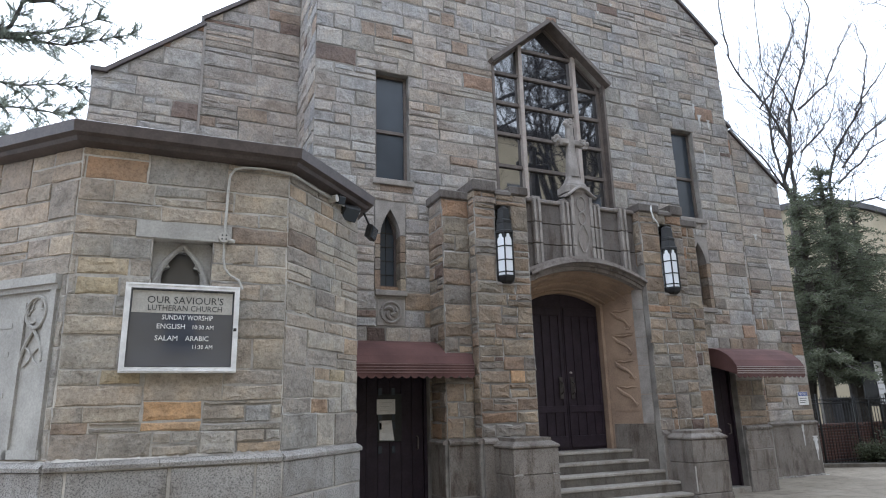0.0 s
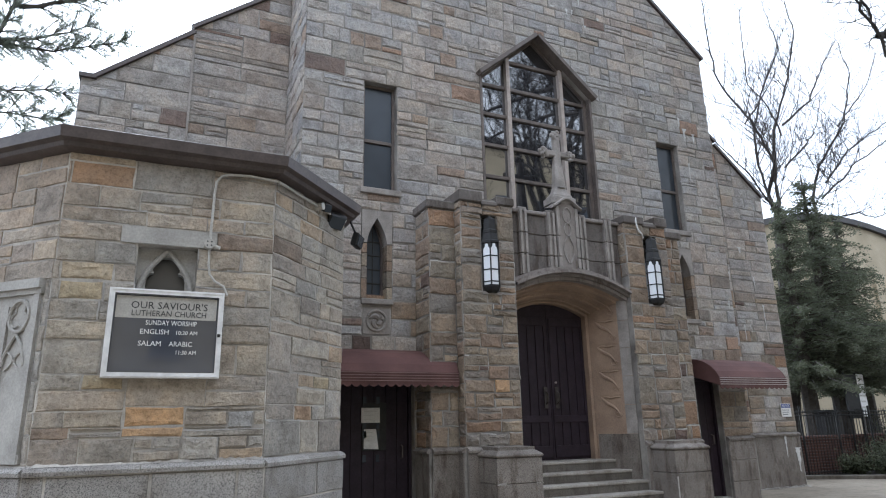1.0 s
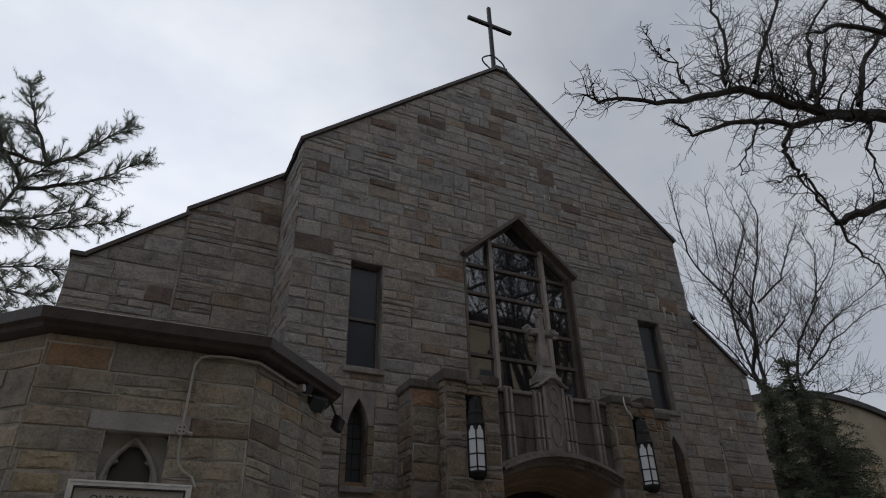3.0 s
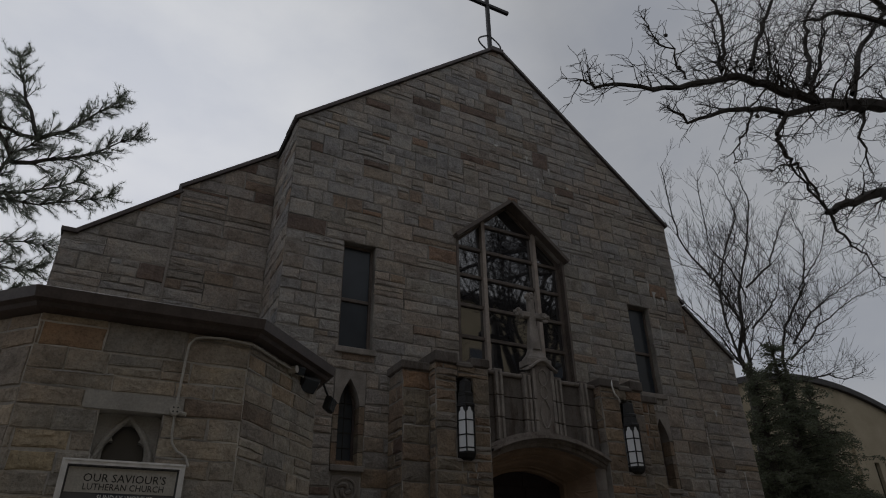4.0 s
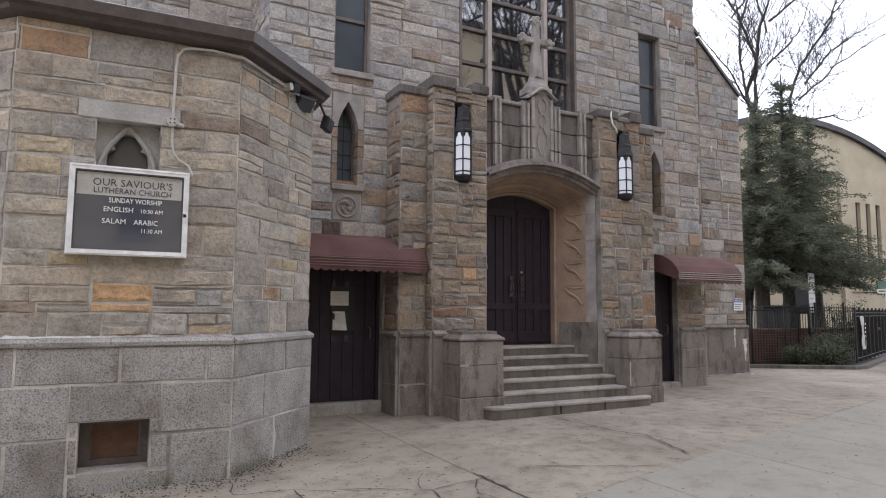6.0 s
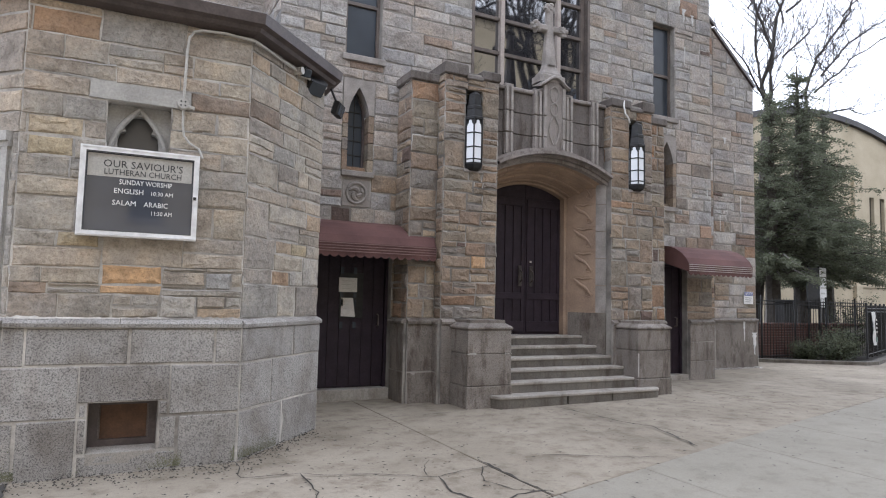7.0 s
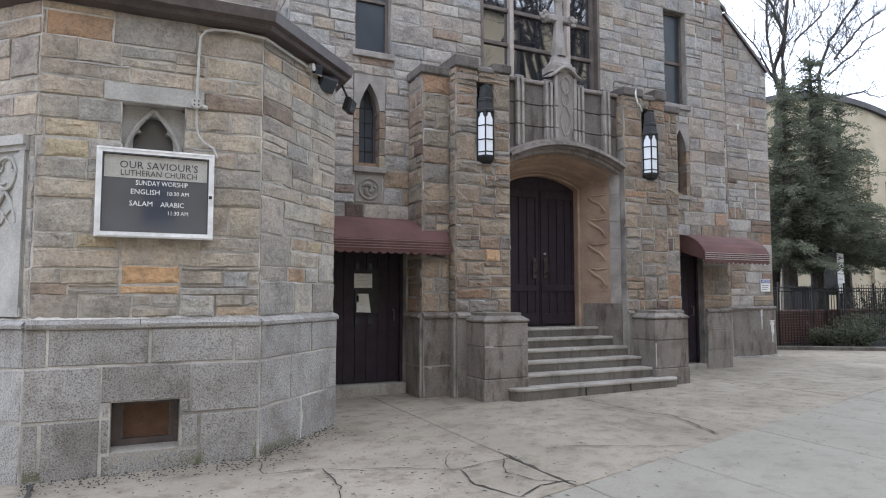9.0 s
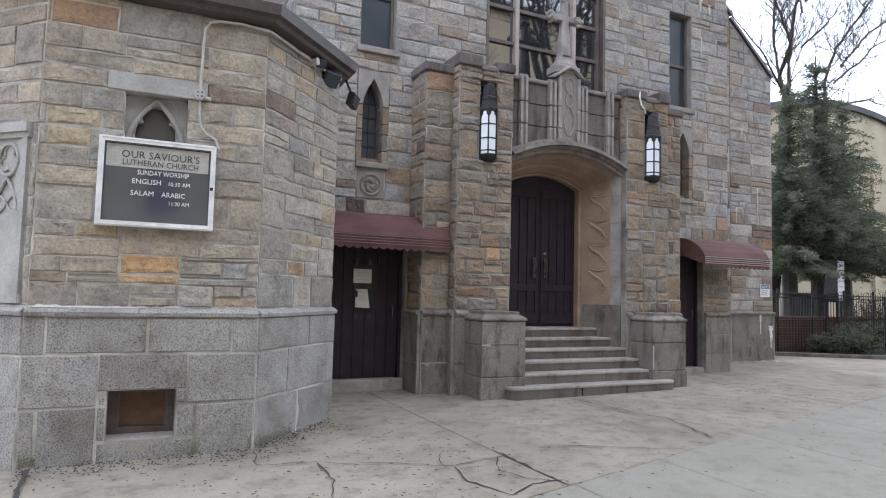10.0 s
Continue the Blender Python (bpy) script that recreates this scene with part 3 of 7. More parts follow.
def slab(poly, mat, parent, name="slab"):
    c = inset(poly, 0.006)
    f = inset(c, 0.008)
    n = len(c)
    if len(f) != n:
        return
    vs = [(x, y, ground_z(x, y) - 0.05) for x, y in c] + [(x, y, ground_z(x, y) - 0.006) for x, y in c] + [(x, y, ground_z(x, y)) for x, y in f]
    fs = [tuple(2 * n + i for i in range(n))]
    for k in (0, 1):
        fs += [(k * n + i, k * n + (i + 1) % n, (k + 1) * n + (i + 1) % n, (k + 1) * n + i) for i in range(n)]
    mesh_part(name, vs, fs, mat, parent)


pavement = thing("pavement", "cracked grey concrete slabs in front of the church", "pavement", kind="structure")
SKEW = 0.256                                 # the long joint runs slightly askew to the front
line_y = lambda x: -5.26 + SKEW * (x + 3.29)
old_x = [-30, -16, -11.2, -7.52, -3.37, 2.95, 5.6, 8.2, 12, 17, 30]
for x0, x1 in zip(old_x, old_x[1:]):
    cuts_y = [3.2, -0.6, -2.6] if x0 >= 2.5 else [3.2]
    for k, top_y in enumerate(cuts_y):
        low0, low1 = (line_y(x0), line_y(x1)) if k == len(cuts_y) - 1 else (cuts_y[k + 1], cuts_y[k + 1])
        low0, low1 = min(low0, top_y - 0.3), min(low1, top_y - 0.3)
        slab([(x0, low0), (x1, low1), (x1, top_y), (x0, top_y)], M_PAVE, pavement)
new_x = [-30, -20, -14, -11, -9.5, -7.9, -6.4, -4.85, -3.29, -2.02, -0.22, 1.4, 3.0, 4.6, 6.3, 8.0, 9.7, 11.5, 14, 20, 30]
for x0, x1 in zip(new_x, new_x[1:]):
    for k in range(2):
        a, b = -2.6 * k, -2.6 * (k + 1)
        slab([(x0, line_y(x0) + b), (x1, line_y(x1) + b), (x1, line_y(x1) + a), (x0, line_y(x0) + a)], M_PAVE2, pavement)


def crack(pts, width, rng):
    geo, fine = Geo(), []
    for (xa, ya), (xb, yb) in zip(pts, pts[1:]):
        n = max(2, int(math.hypot(xb - xa, yb - ya) / 0.09))
        for i in range(n):
            t = i / n
            fine.append((xa + (xb - xa) * t + rng.uniform(-1, 1) * 0.018, ya + (yb - ya) * t + rng.uniform(-1, 1) * 0.018))
    fine.append(pts[-1])
    vs, fs = [], []
    for i, (x, y) in enumerate(fine):
        x2, y2 = fine[min(i + 1, len(fine) - 1)]
        x1, y1 = fine[max(i - 1, 0)]
        d = Vector((x2 - x1, y2 - y1)).normalized() if (x2, y2) != (x1, y1) else Vector((1, 0))
        w = width * rng.uniform(0.4, 1.35) * (0.3 if i in (0, len(fine) - 1) else 1)
        for s in (-1, 1):
            px, py = x - d.y * w * s, y + d.x * w * s
            vs.append((px, py, ground_z(px, py) + 0.003))
    fs = [(2 * i, 2 * i + 1, 2 * i + 3, 2 * i + 2) for i in range(len(fine) - 1)]
    mesh_part("crack", vs, fs, M_CRACK, pavement, "dark open crack")


rng = random.Random(11)
crack([(-0.74, -1.75), (-0.68, -2.34), (-0.62, -3.13), (-0.47, -3.48), (-0.78, -4.5)], 0.013, rng)
crack([(-0.47, -3.48), (-0.34, -3.96)], 0.006, rng)
crack([(-3.37, -4.0), (-3.37, -4.7), (-3.36, -5.06), (-3.35, -5.28)], 0.014, rng)
crack([(-5.61, -3.15), (-5.67, -3.72), (-5.14, -3.79), (-4.97, -3.94), (-4.5, -4.08), (-4.11, -4.36), (-4.02, -4.39)], 0.007, rng)
crack([(-3.87, -3.84), (-4.05, -4.16), (-4.09, -4.34)], 0.005, rng)
crack([(-4.02, -4.39), (-4.04, -4.64), (-4.11, -4.84), (-4.0, -5.09), (-3.94, -5.32)], 0.010, rng)
crack([(-4.02, -4.39), (-3.69, -4.3), (-3.33, -4.28)], 0.006, rng)
crack([(-3.46, -4.26), (-3.7, -4.67), (-3.59, -5.0), (-3.34, -5.15)], 0.006, rng)
crack([(-3.93, -5.31), (-3.62, -5.14), (-3.45, -5.11), (-3.3, -5.15)], 0.012, rng)
crack([(-2.69, -4.08), (-2.33, -4.27), (-1.93, -4.51), (-1.49, -4.73)], 0.008, rng)
crack([(-4.26, -1.55), (-3.78, -1.55), (-3.03, -1.6), (-2.3, -1.56)], 0.006, rng)
crack([(-5.14, -3.79), (-5.15, -4.39), (-5.29, -4.8), (-5.2, -5.5)], 0.007, rng)
crack([(-7.54, -3.1), (-7.54, -3.24), (-7.49, -3.88), (-7.5, -5.5)], 0.018, rng)
litter = Geo()
for _ in range(1200):
    x, y = rng.choice((rng.uniform(-8, 4), rng.gauss(-5.0, 0.9))), rng.uniform(-6, -1.4)
    a, s = rng.uniform(0, 6.28), rng.uniform(0.010, 0.032)
    z = ground_z(x, y) + 0.004
    litter.add([(x + s * math.cos(a), y + s * math.sin(a), z), (x - s * math.sin(a) * 0.5, y + s * math.cos(a) * 0.5, z + 0.004), (x - s * math.cos(a), y - s * math.sin(a), z)], [(0, 1, 2)])
for _ in range(700):
    # grit gathers along the foot of the bay
    t = rng.random()
    x, y = (-7.6 + 2.0 * t, -3.0) if rng.random() < 0.6 else (-5.6 + 1.1 * t, -3.0 + 1.17 * t)
    y -= 0.07 + abs(rng.gauss(0, 0.22))
    a, s = rng.uniform(0, 6.28), rng.uniform(0.004, 0.014)
    z = ground_z(x, y) + 0.002
    ca, sa = s * math.cos(a), s * math.sin(a)
    litter.add([(x + ca, y + sa, z), (x - sa, y + ca, z), (x - ca, y - sa, z), (x + sa, y - ca, z), (x, y, z + s * 0.8)], [(0, 1, 4), (1, 2, 4), (2, 3, 4), (3, 0, 4)])
tagged(litter.make("leaf_litter", M_CRACK), "dry dark leaf bits scattered over the concrete", "litter", kind="stuff")

# ---- the church: fitted sizes ----
G, ZG, ZA = 4.72, 9.98, 13.95            # half width, eaves and apex of the front gable
WXS, WY = {-1: 8.13, 1: 7.96}, 1.4        # wings: ends and set-back
low_pick = lambda u, v: (M_STONE, M_STONEI)
up_pick = lambda u, v: (M_STONE_UP, M_STONE_UPI)
rng = random.Random(5)


def mixed(limit_lo, limit_hi, r):
    def f(u, v):
        p = (v - limit_lo) / (limit_hi - limit_lo)
        return up_pick(u, v) if r.random() < p else low_pick(u, v)
    return f


# front gable
front = Face((-G, 0), (G, 0))
off = lambda x: x + G
gable_top = lambda u: ZG + (ZA - ZG) * (1 - abs(u - G) / G)
W1 = (off(-3.65), off(-3.04), 5.53, 7.54)
W2 = (off(3.04), off(3.65), 5.53, 7.54)
BW = (off(-1.28), off(1.28), 5.30, 8.20)
DL = (off(-3.98), off(-2.74), -0.2, 2.45)
DR = (off(2.74), off(3.98), -0.2, 2.45)
PO = (off(-1.25), off(1.25), -0.2, 4.6)
L1 = (off(-3.67), off(-3.13), 3.60, 5.14)
L2 = (off(3.13), off(3.67), 3.60, 5.14)
TOPS["wall_front"] = (G,)
wall_front = core("wall_front", front, 0, 2 * G, -0.2, gable_top,
                  [(*W1, None), (*W2, None), (*BW, 9.32), (*DL, None), (*DR, None), (*PO, None), (*L1, None), (*L2, None)], 0.45, M_MORTAR_D,
                  "gabled church front of random grey and tan sandstone")
k_s = (ZA - ZG) / G
gable_keep = [(-k_s, 1, ZG), (k_s, 1, ZG + 2 * G * k_s)]
carve = [(off(-3.64), off(-3.16), 3.02, 3.60)]
rects = coursed(-0.004, 2 * G + 0.004, 1.28, ZA, [W1, W2, BW, DL, DR, PO, L1, L2, *carve], rng, 0.22, 0.33, 0.34, 0.70)
lay(wall_front, front, rects, rng, mixed(1.2, 5.0, rng), keep=gable_keep, wedge=(G, 8.20, 9.34, 1.30), near=(G - 2.5, 4.5))

# side returns of the gable, back to the wings
for s, o, e, nm in ((-1, (-G, WY), (-G, 0), "wall_return_west"), (1, (G, 0), (G, WY), "wall_return_east")):
    f = Face(o, e)
    w = core(nm, f, 0 if s < 0 else 0.02, WY - 0.02 if s < 0 else WY, -0.2, lambda u: ZG - 0.01, [], 0.3, M_MORTAR_D, "sandstone side of the projecting church front")
    lay(w, f, coursed(0, WY, 1.28, ZG - 0.05, [], rng, 0.22, 0.33, 0.34, 0.70), rng, mixed(1.2, 5.0, rng), limit=150, near=(0.7, 7))
    # back parts of the gable wall join the roof behind
# wings
SL1, SL2 = 0.778, 0.84                   # slopes of the upper and the lower part
wing_z = lambda x: 10.05 - SL1 * x if x < 1.72 else max(7.35, 8.60 - SL2 * (x - 1.72))


def wing_top(s):
    return (lambda u: wing_z(u)) if s > 0 else (lambda u: wing_z((WXS[-1] - G) - u))


for s, o, e, nm in ((-1, (-WXS[-1], WY), (-G, WY), "wall_wing_west"), (1, (G, WY), (WXS[1], WY), "wall_wing_east")):
    f = Face(o, e)
    L = WXS[s] - G
    TOPS[nm] = (1.72, 3.2) if s > 0 else (L - 1.72, L - 3.2)
    w = core(nm, f, 0, L, -0.2, wing_top(s), [], 0.45, M_MORTAR_D, "set-back sandstone wing wall with a sloping top")
    near = (L * 0.4 if s < 0 else 1.0, 8.0 if s < 0 else 4)
    for part_in in (True, False):
        sl, z0_ = (SL1, 10.05) if part_in else (SL2, 8.60 + SL2 * 1.72)
        ua, ub = (0, 1.72) if part_in else (1.72, L)
        ua, ub = (ua, ub) if s > 0 else (L - ub, L - ua)
        keep = [(sl, 1, z0_)] if s > 0 else [(-sl, 1, z0_ - sl * L)]
        r = coursed(ua, ub, 1.28, 10.1 if part_in else 8.6, [], rng, 0.22, 0.34, 0.38, 0.80)
        lay(w, f, r, rng, mixed(1.0, 5.0, rng), keep=keep, near=near, limit=150)
    if s < 0:                            # shallow strip where the wall steps
        p = L - 1.72
        geo = Geo()
        q = [(p - 0.02, 1.2), (p + 0.02, 1.2), (p + 0.02, 8.58), (p - 0.02, 8.58)]
        vs = [f.at(u, v, 0.045) for u, v in q] + [f.at(u, v, -0.02) for u, v in q]
        geo.add(vs, [(0, 1, 2, 3), (0, 4, 5, 1), (1, 5, 6, 2), (2, 6, 7, 3), (3, 7, 4, 0)])
        geo.make("quoin_strip", M_LIMESTONE, w)
    # end return towards the back
    x = s * WXS[s]
    f2 = Face((x, WY + 6), (x, WY)) if s < 0 else Face((x, WY), (x, WY + 6))
    w2 = core(nm.replace("wall_", "wall_end_"), f2, 0 if s < 0 else 0.02, 5.98 if s < 0 else 6, -0.2, lambda u: 7.34, [], 0.3, M_MORTAR_D, "plain sandstone end wall of the church wing")
    if s < 0:
        lay(w2, f2, coursed(3.5, 6, 4.0, 7.30, [], rng), rng, up_pick, limit=60)

# roofs and dark metal edges along the gable slopes
roof = thing("church_roof", "dark shallow-edged roof over the church front", "roof", (0, 3, 7), kind="structure")


def edge_strip(geo, a, b, y0, y1, t=0.07):
    (xa, za), (xb, zb) = a, b
    n = Vector((-(zb - za), 0, xb - xa)).normalized()
    if n.z < 0:
        n = -n
    q = [Vector((xa, 0, za)), Vector((xb, 0, zb)), Vector((xb, 0, zb)) + n * t, Vector((xa, 0, za)) + n * t]
    vs = [(p.x, y0, p.z) for p in q] + [(p.x, y1, p.z) for p in q]
    geo.add(vs, [(0, 1, 2, 3), (7, 6, 5, 4), (0, 4, 5, 1), (1, 5, 6, 2), (2, 6, 7, 3), (3, 7, 4, 0)])


for s in (-1, 1):
    g1 = Geo()
    edge_strip(g1, (s * (G + 0.05), ZG - 0.04), (s * 0.14, ZA - 0.10), -0.07, 0.6)
    g1.make("roof_edge", M_ROOF, roof)
    g1 = Geo()
    edge_strip(g1, (s * (G + 0.02), 10.04), (s * (G + 1.75), 10.05 - SL1 * 1.75), WY - 0.07, WY + 0.6)
    g1.make("roof_edge", M_ROOF, roof)
    g1 = Geo()
    edge_strip(g1, (s * (G + 1.70), 8.61), (s * (G + 3.22), 8.60 - SL2 * 1.5), WY - 0.07, WY + 0.6)
    g1.make("roof_edge", M_ROOF, roof)
    g1 = Geo().box(*sorted((s * (G + 3.18), s * (WXS[s] + 0.04))), WY - 0.06, WY + 0.5, 7.345, 7.42)
    g1.make("roof_edge", M_ROOF, roof)
    g1 = Geo()
    edge_strip(g1, (s * (G + 0.06), ZG - 0.06), (s * 0.0, ZA - 0.12), 0.4, 20, 0.05)
    g1.make("roof_slope", M_FARROOF, roof)
    g1 = Geo()
    edge_strip(g1, (s * (G - 0.1), 10.1), (s * (WXS[s] - 0.1), 7.3), WY + 0.3, 20, 0.05)
    g1.make("roof_slope", M_FARROOF, roof)
    g1 = Geo().box(*sorted((s * (G - 0.02), s * (G + 0.07))), 0.0, WY + 0.3, ZG - 0.03, ZG + 0.07)
    g1.make("roof_edge", M_ROOF, roof)
Geo().box(-0.17, 0.17, -0.08, 0.5, ZA - 0.12, ZA + 0.02, 0.01).make("ridge_cap", M_ROOF, roof)

# iron cross on the gable
cross = thing("gable_cross", "black iron cross with two ring braces on the gable top", "cross", (-0.04, 0.2, ZA))
Geo().box(-0.085, 0.005, 0.16, 0.24, ZA - 0.05, 16.46, 0.006).make("upright", M_BLACK, cross)
Geo().box(-0.72, 0.62, 0.155, 0.245, 15.70, 15.80, 0.006).make("arm", M_BLACK, cross)
for s in (-1, 1):
    pts = [(-0.04 + s * (0.05 + 0.28 * math.sin(math.pi * k / 12)), 0.2, 14.05 + 0.55 * k / 12) for k in range(13)]
    Geo().tube(pts, 0.022, 6).make("ring_brace", M_BLACK, cross)

# ---- granite base courses ----
def granite(face, u0, u1, zs, rng, parent, mat, holes=(), wide=0.9, depth=0.06, cap=True, blocks=None, joint=0.007):
    rects = list(blocks or [])
    for a, b in zip(zs, zs[1:]):
        for s0, s1 in spans(u0, u1, a, b, holes) if not blocks else ():
            rects += [(x0, x1, a, b) for x0, x1 in split_row(s0, s1, wide * 0.8, wide * 1.2, rng)]
    bed = Geo()
    for s0, s1, a, b in rects:
            vs = [face.at(u, v, d) for d in (depth - 0.006, -0.01) for u, v in ((s0, a), (s1, a), (s1, b), (s0, b))]
            bed.add(vs, [(0, 1, 2, 3), (0, 4, 5, 1), (1, 5, 6, 2), (2, 6, 7, 3), (3, 7, 4, 0)])
    bed.make("pointing", M_MORTAR_D if mat is M_GRANITE_D else M_MORTAR, parent, "pale mortar between the granite blocks")
    lay(parent, face, rects, rng, lambda u, v: (mat, mat), depth=depth, joint=joint, name="granite_block", chamfer=0.008, swell=0.003, jit=0.001)
    if cap:
        for s0, s1 in spans(u0, u1, zs[-1], zs[-1] + 0.02, holes):
            for x0, x1 in split_row(s0, s1, wide * 0.9, wide * 1.3, rng):
                x0, x1 = x0 + 0.003, x1 - 0.003
                z = zs[-1]
                prof = [(0.0, z), (depth + 0.03, z), (depth + 0.035, z + 0.035), (depth + 0.01, z + 0.06), (0.0, z + 0.085)]
                n = len(prof)
                vs = [face.at(x0, v, d) for d, v in prof] + [face.at(x1, v, d) for d, v in prof]
                fs = [tuple(reversed(range(n))), tuple(range(n, 2 * n))] + [(i, (i + 1) % n, n + (i + 1) % n, n + i) for i in range(n)]
                LATER.append(("granite_ledge", vs, fs, mat, parent))


base_z = [-0.2, 0.42, 0.82, 1.20]
granite(front, 0, 2 * G, base_z, rng, wall_front, M_GRANITE_D, [(DL[0] - 0.02, DL[1] + 0.02, -1, 3), (DR[0] - 0.02, DR[1] + 0.02, -1, 3), (off(-2.7), off(2.7), -1, 3)])
east = Face((G, WY), (WXS[1], WY))
w_east = bpy.data.objects["wall_wing_east"]
granite(east, 0, WXS[1] - G, [-0.2, 1.20], rng, w_east, M_GRANITE_D, wide=2.2)
granite(Face((G, 0), (G, WY)), 0, WY, base_z, rng, bpy.data.objects["wall_return_east"], M_GRANITE_D)

# ---- windows ----
def sash_window(nm, x0, x1, z0, z1, label):
    w = thing(nm, label, "window", ((x0 + x1) / 2, 0.16, z0), kind="structure")
    fr = 0.05
    g = Geo()
    g.box(x0, x0 + fr, 0.12, 0.20, z0, z1).box(x1 - fr, x1, 0.12, 0.20, z0, z1).box(x0 + fr, x1 - fr, 0.12, 0.20, z1 - fr, z1).box(x0 + fr, x1 - fr, 0.12, 0.20, z0, z0 + fr)
    g.make("window_frame", M_FRAME, w)
    zm = z0 + (z1 - z0) * 0.46
    Geo().box(x0 + fr, x1 - fr, 0.125, 0.19, zm - 0.03, zm + 0.03, 0.004).make("meeting_rail", M_FRAME, w)
    Geo().box(x0 + fr, x1 - fr, 0.165, 0.175, z0 + fr, zm - 0.03).make("pane", M_GLASS2, w)
    Geo().box(x0 + fr, x1 - fr, 0.150, 0.160, zm + 0.03, z1 - fr).make("pane", M_GLASS2, w)
    Geo().box(x0 - 0.06, x1 + 0.06, -0.06, 0.15, z0 - 0.11, z0 - 0.005, 0.01).make("window_sill", M_LIMESTONE, w)
    # black sheet in place of the unlit room behind the panes
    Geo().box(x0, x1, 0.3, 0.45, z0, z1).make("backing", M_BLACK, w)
    return w


sash_window("window_1", -3.65, -3.04, 5.53, 7.54, "tall narrow dark sash window with a stone sill")
sash_window("window_2", 3.04, 3.65, 5.53, 7.54, "tall narrow dark sash window with a stone sill")


def big_window():
    w = thing("window_3", "large pointed window of many dark panes under a wooden gable hood", "window", (0, 0.2, 5.3), kind="structure")
    hw, z0, zs, za, y0, y1 = 1.28, 5.30, 8.20, 9.32, 0.10, 0.19
    head = lambda x: zs + (za - zs) * (1 - abs(x) / hw)
    cols = [-hw, -0.64, 0.64, hw]
    side_rows = [5.50, 6.15, 6.80, 7.45, 8.08]
    mid_rows = [5.50, 6.15, 6.80, 7.45, 8.08, 8.70]
    for s in (-1, 1):
        g = Geo()
        g.box(*sorted((s * hw, s * (hw - 0.07))), y0, y1, z0, zs)
        g.make("window_frame", M_FRAME, w)
        Geo().box(s * 0.64 - 0.04, s * 0.64 + 0.04, y0 - 0.05, y1, z0, head(0.64)).make("mullion", M_FRAME_P, w)
        g = Geo()
        edge_strip(g, (s * hw, zs - 0.06), (0, za - 0.06), y0, y1, 0.06)
        g.make("window_frame", M_FRAME, w)
    for (xa, xb), rows in (((-hw + 0.07, -0.68), side_rows), ((-0.60, 0.60), mid_rows), ((0.68, hw - 0.07), side_rows)):
        lows = [z0] + rows
        for i, z in enumerate(rows):
            Geo().box(xa, xb, y0 + 0.005, y1 - 0.005, z - 0.035, z + 0.035, 0.005).make("transom", M_FRAME, w)
        for i, z in enumerate(lows):
            a = z + (0.035 if i else 0)
            inner = min(abs(xa), abs(xb)) if xa * xb > 0 else 0
            if i + 1 < len(lows):
                Geo().add([(xa, 0.15, a), (xb, 0.15, a), (xb, 0.15, lows[i + 1] - 0.035), (xa, 0.15, lows[i + 1] - 0.035),
                           (xa, 0.158, a), (xb, 0.158, a), (xb, 0.158, lows[i + 1] - 0.035), (xa, 0.158, lows[i + 1] - 0.035)],
                          [(0, 1, 2, 3), (7, 6, 5, 4), (0, 4, 5, 1), (1, 5, 6, 2), (2, 6, 7, 3), (3, 7, 4, 0)]).make("pane", M_GLASS, w)
            else:
                pl = [(xa, a), (xb, a), (xb, head(xb) - 0.05)] + ([(0, za - 0.05)] if xa * xb < 0 else []) + [(xa, head(xa) - 0.05)]
                n = len(pl)
                Geo().add([(x, 0.15, z2) for x, z2 in pl] + [(x, 0.158, z2) for x, z2 in pl], [tuple(range(n)), tuple(reversed(range(n, 2 * n)))] +
                          [(k, n + k, n + (k + 1) % n, (k + 1) % n) for k in range(n)]).make("pane", M_GLASS, w)
    # hood: two sloping boards standing proud of the wall
    for s in (-1, 1):
        g = Geo()
        edge_strip(g, (s * 1.36, 8.14), (0.0, 9.31), -0.17, 0.14, 0.075)
        g.make("hood_board", M_FRAME, w)
        Geo().box(*sorted((s * 1.28, s * 1.33)), -0.03, 0.14, 5.30, 8.20).make("jamb_trim", M_FRAME, w)
    # black sheet stands for the dark interior
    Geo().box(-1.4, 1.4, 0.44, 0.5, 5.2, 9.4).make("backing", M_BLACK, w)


big_window()


def rect_loop(pts, u0, u1, v0, v1, c):
    """Each point of a loop carried outwards from c onto a rectangle."""
    out = []
    for u, v in pts:
        du, dv = u - c[0], v - c[1]
        k = min([(u1 - c[0]) / du if du > 1e-6 else 1e9, (u0 - c[0]) / du if du < -1e-6 else 1e9, (v1 - c[1]) / dv if dv > 1e-6 else 1e9, (v0 - c[1]) / dv if dv < -1e-6 else 1e9])
        out.append((c[0] + du * k, c[1] + dv * k))
    return out


def loop_resample(pts, n):
    d = [0]
    for p, q in zip(pts, pts[1:] + pts[:1]):
        d.append(d[-1] + math.hypot(q[0] - p[0], q[1] - p[1]))
    out = []
    for i in range(n):
        t = d[-1] * i / n
        k = max(j for j in range(len(pts)) if d[j] <= t + 1e-9)
        p, q = pts[k], pts[(k + 1) % len(pts)]
        s = (t - d[k]) / max(1e-9, d[k + 1] - d[k])
        out.append((p[0] + (q[0] - p[0]) * s, p[1] + (q[1] - p[1]) * s))
    return out


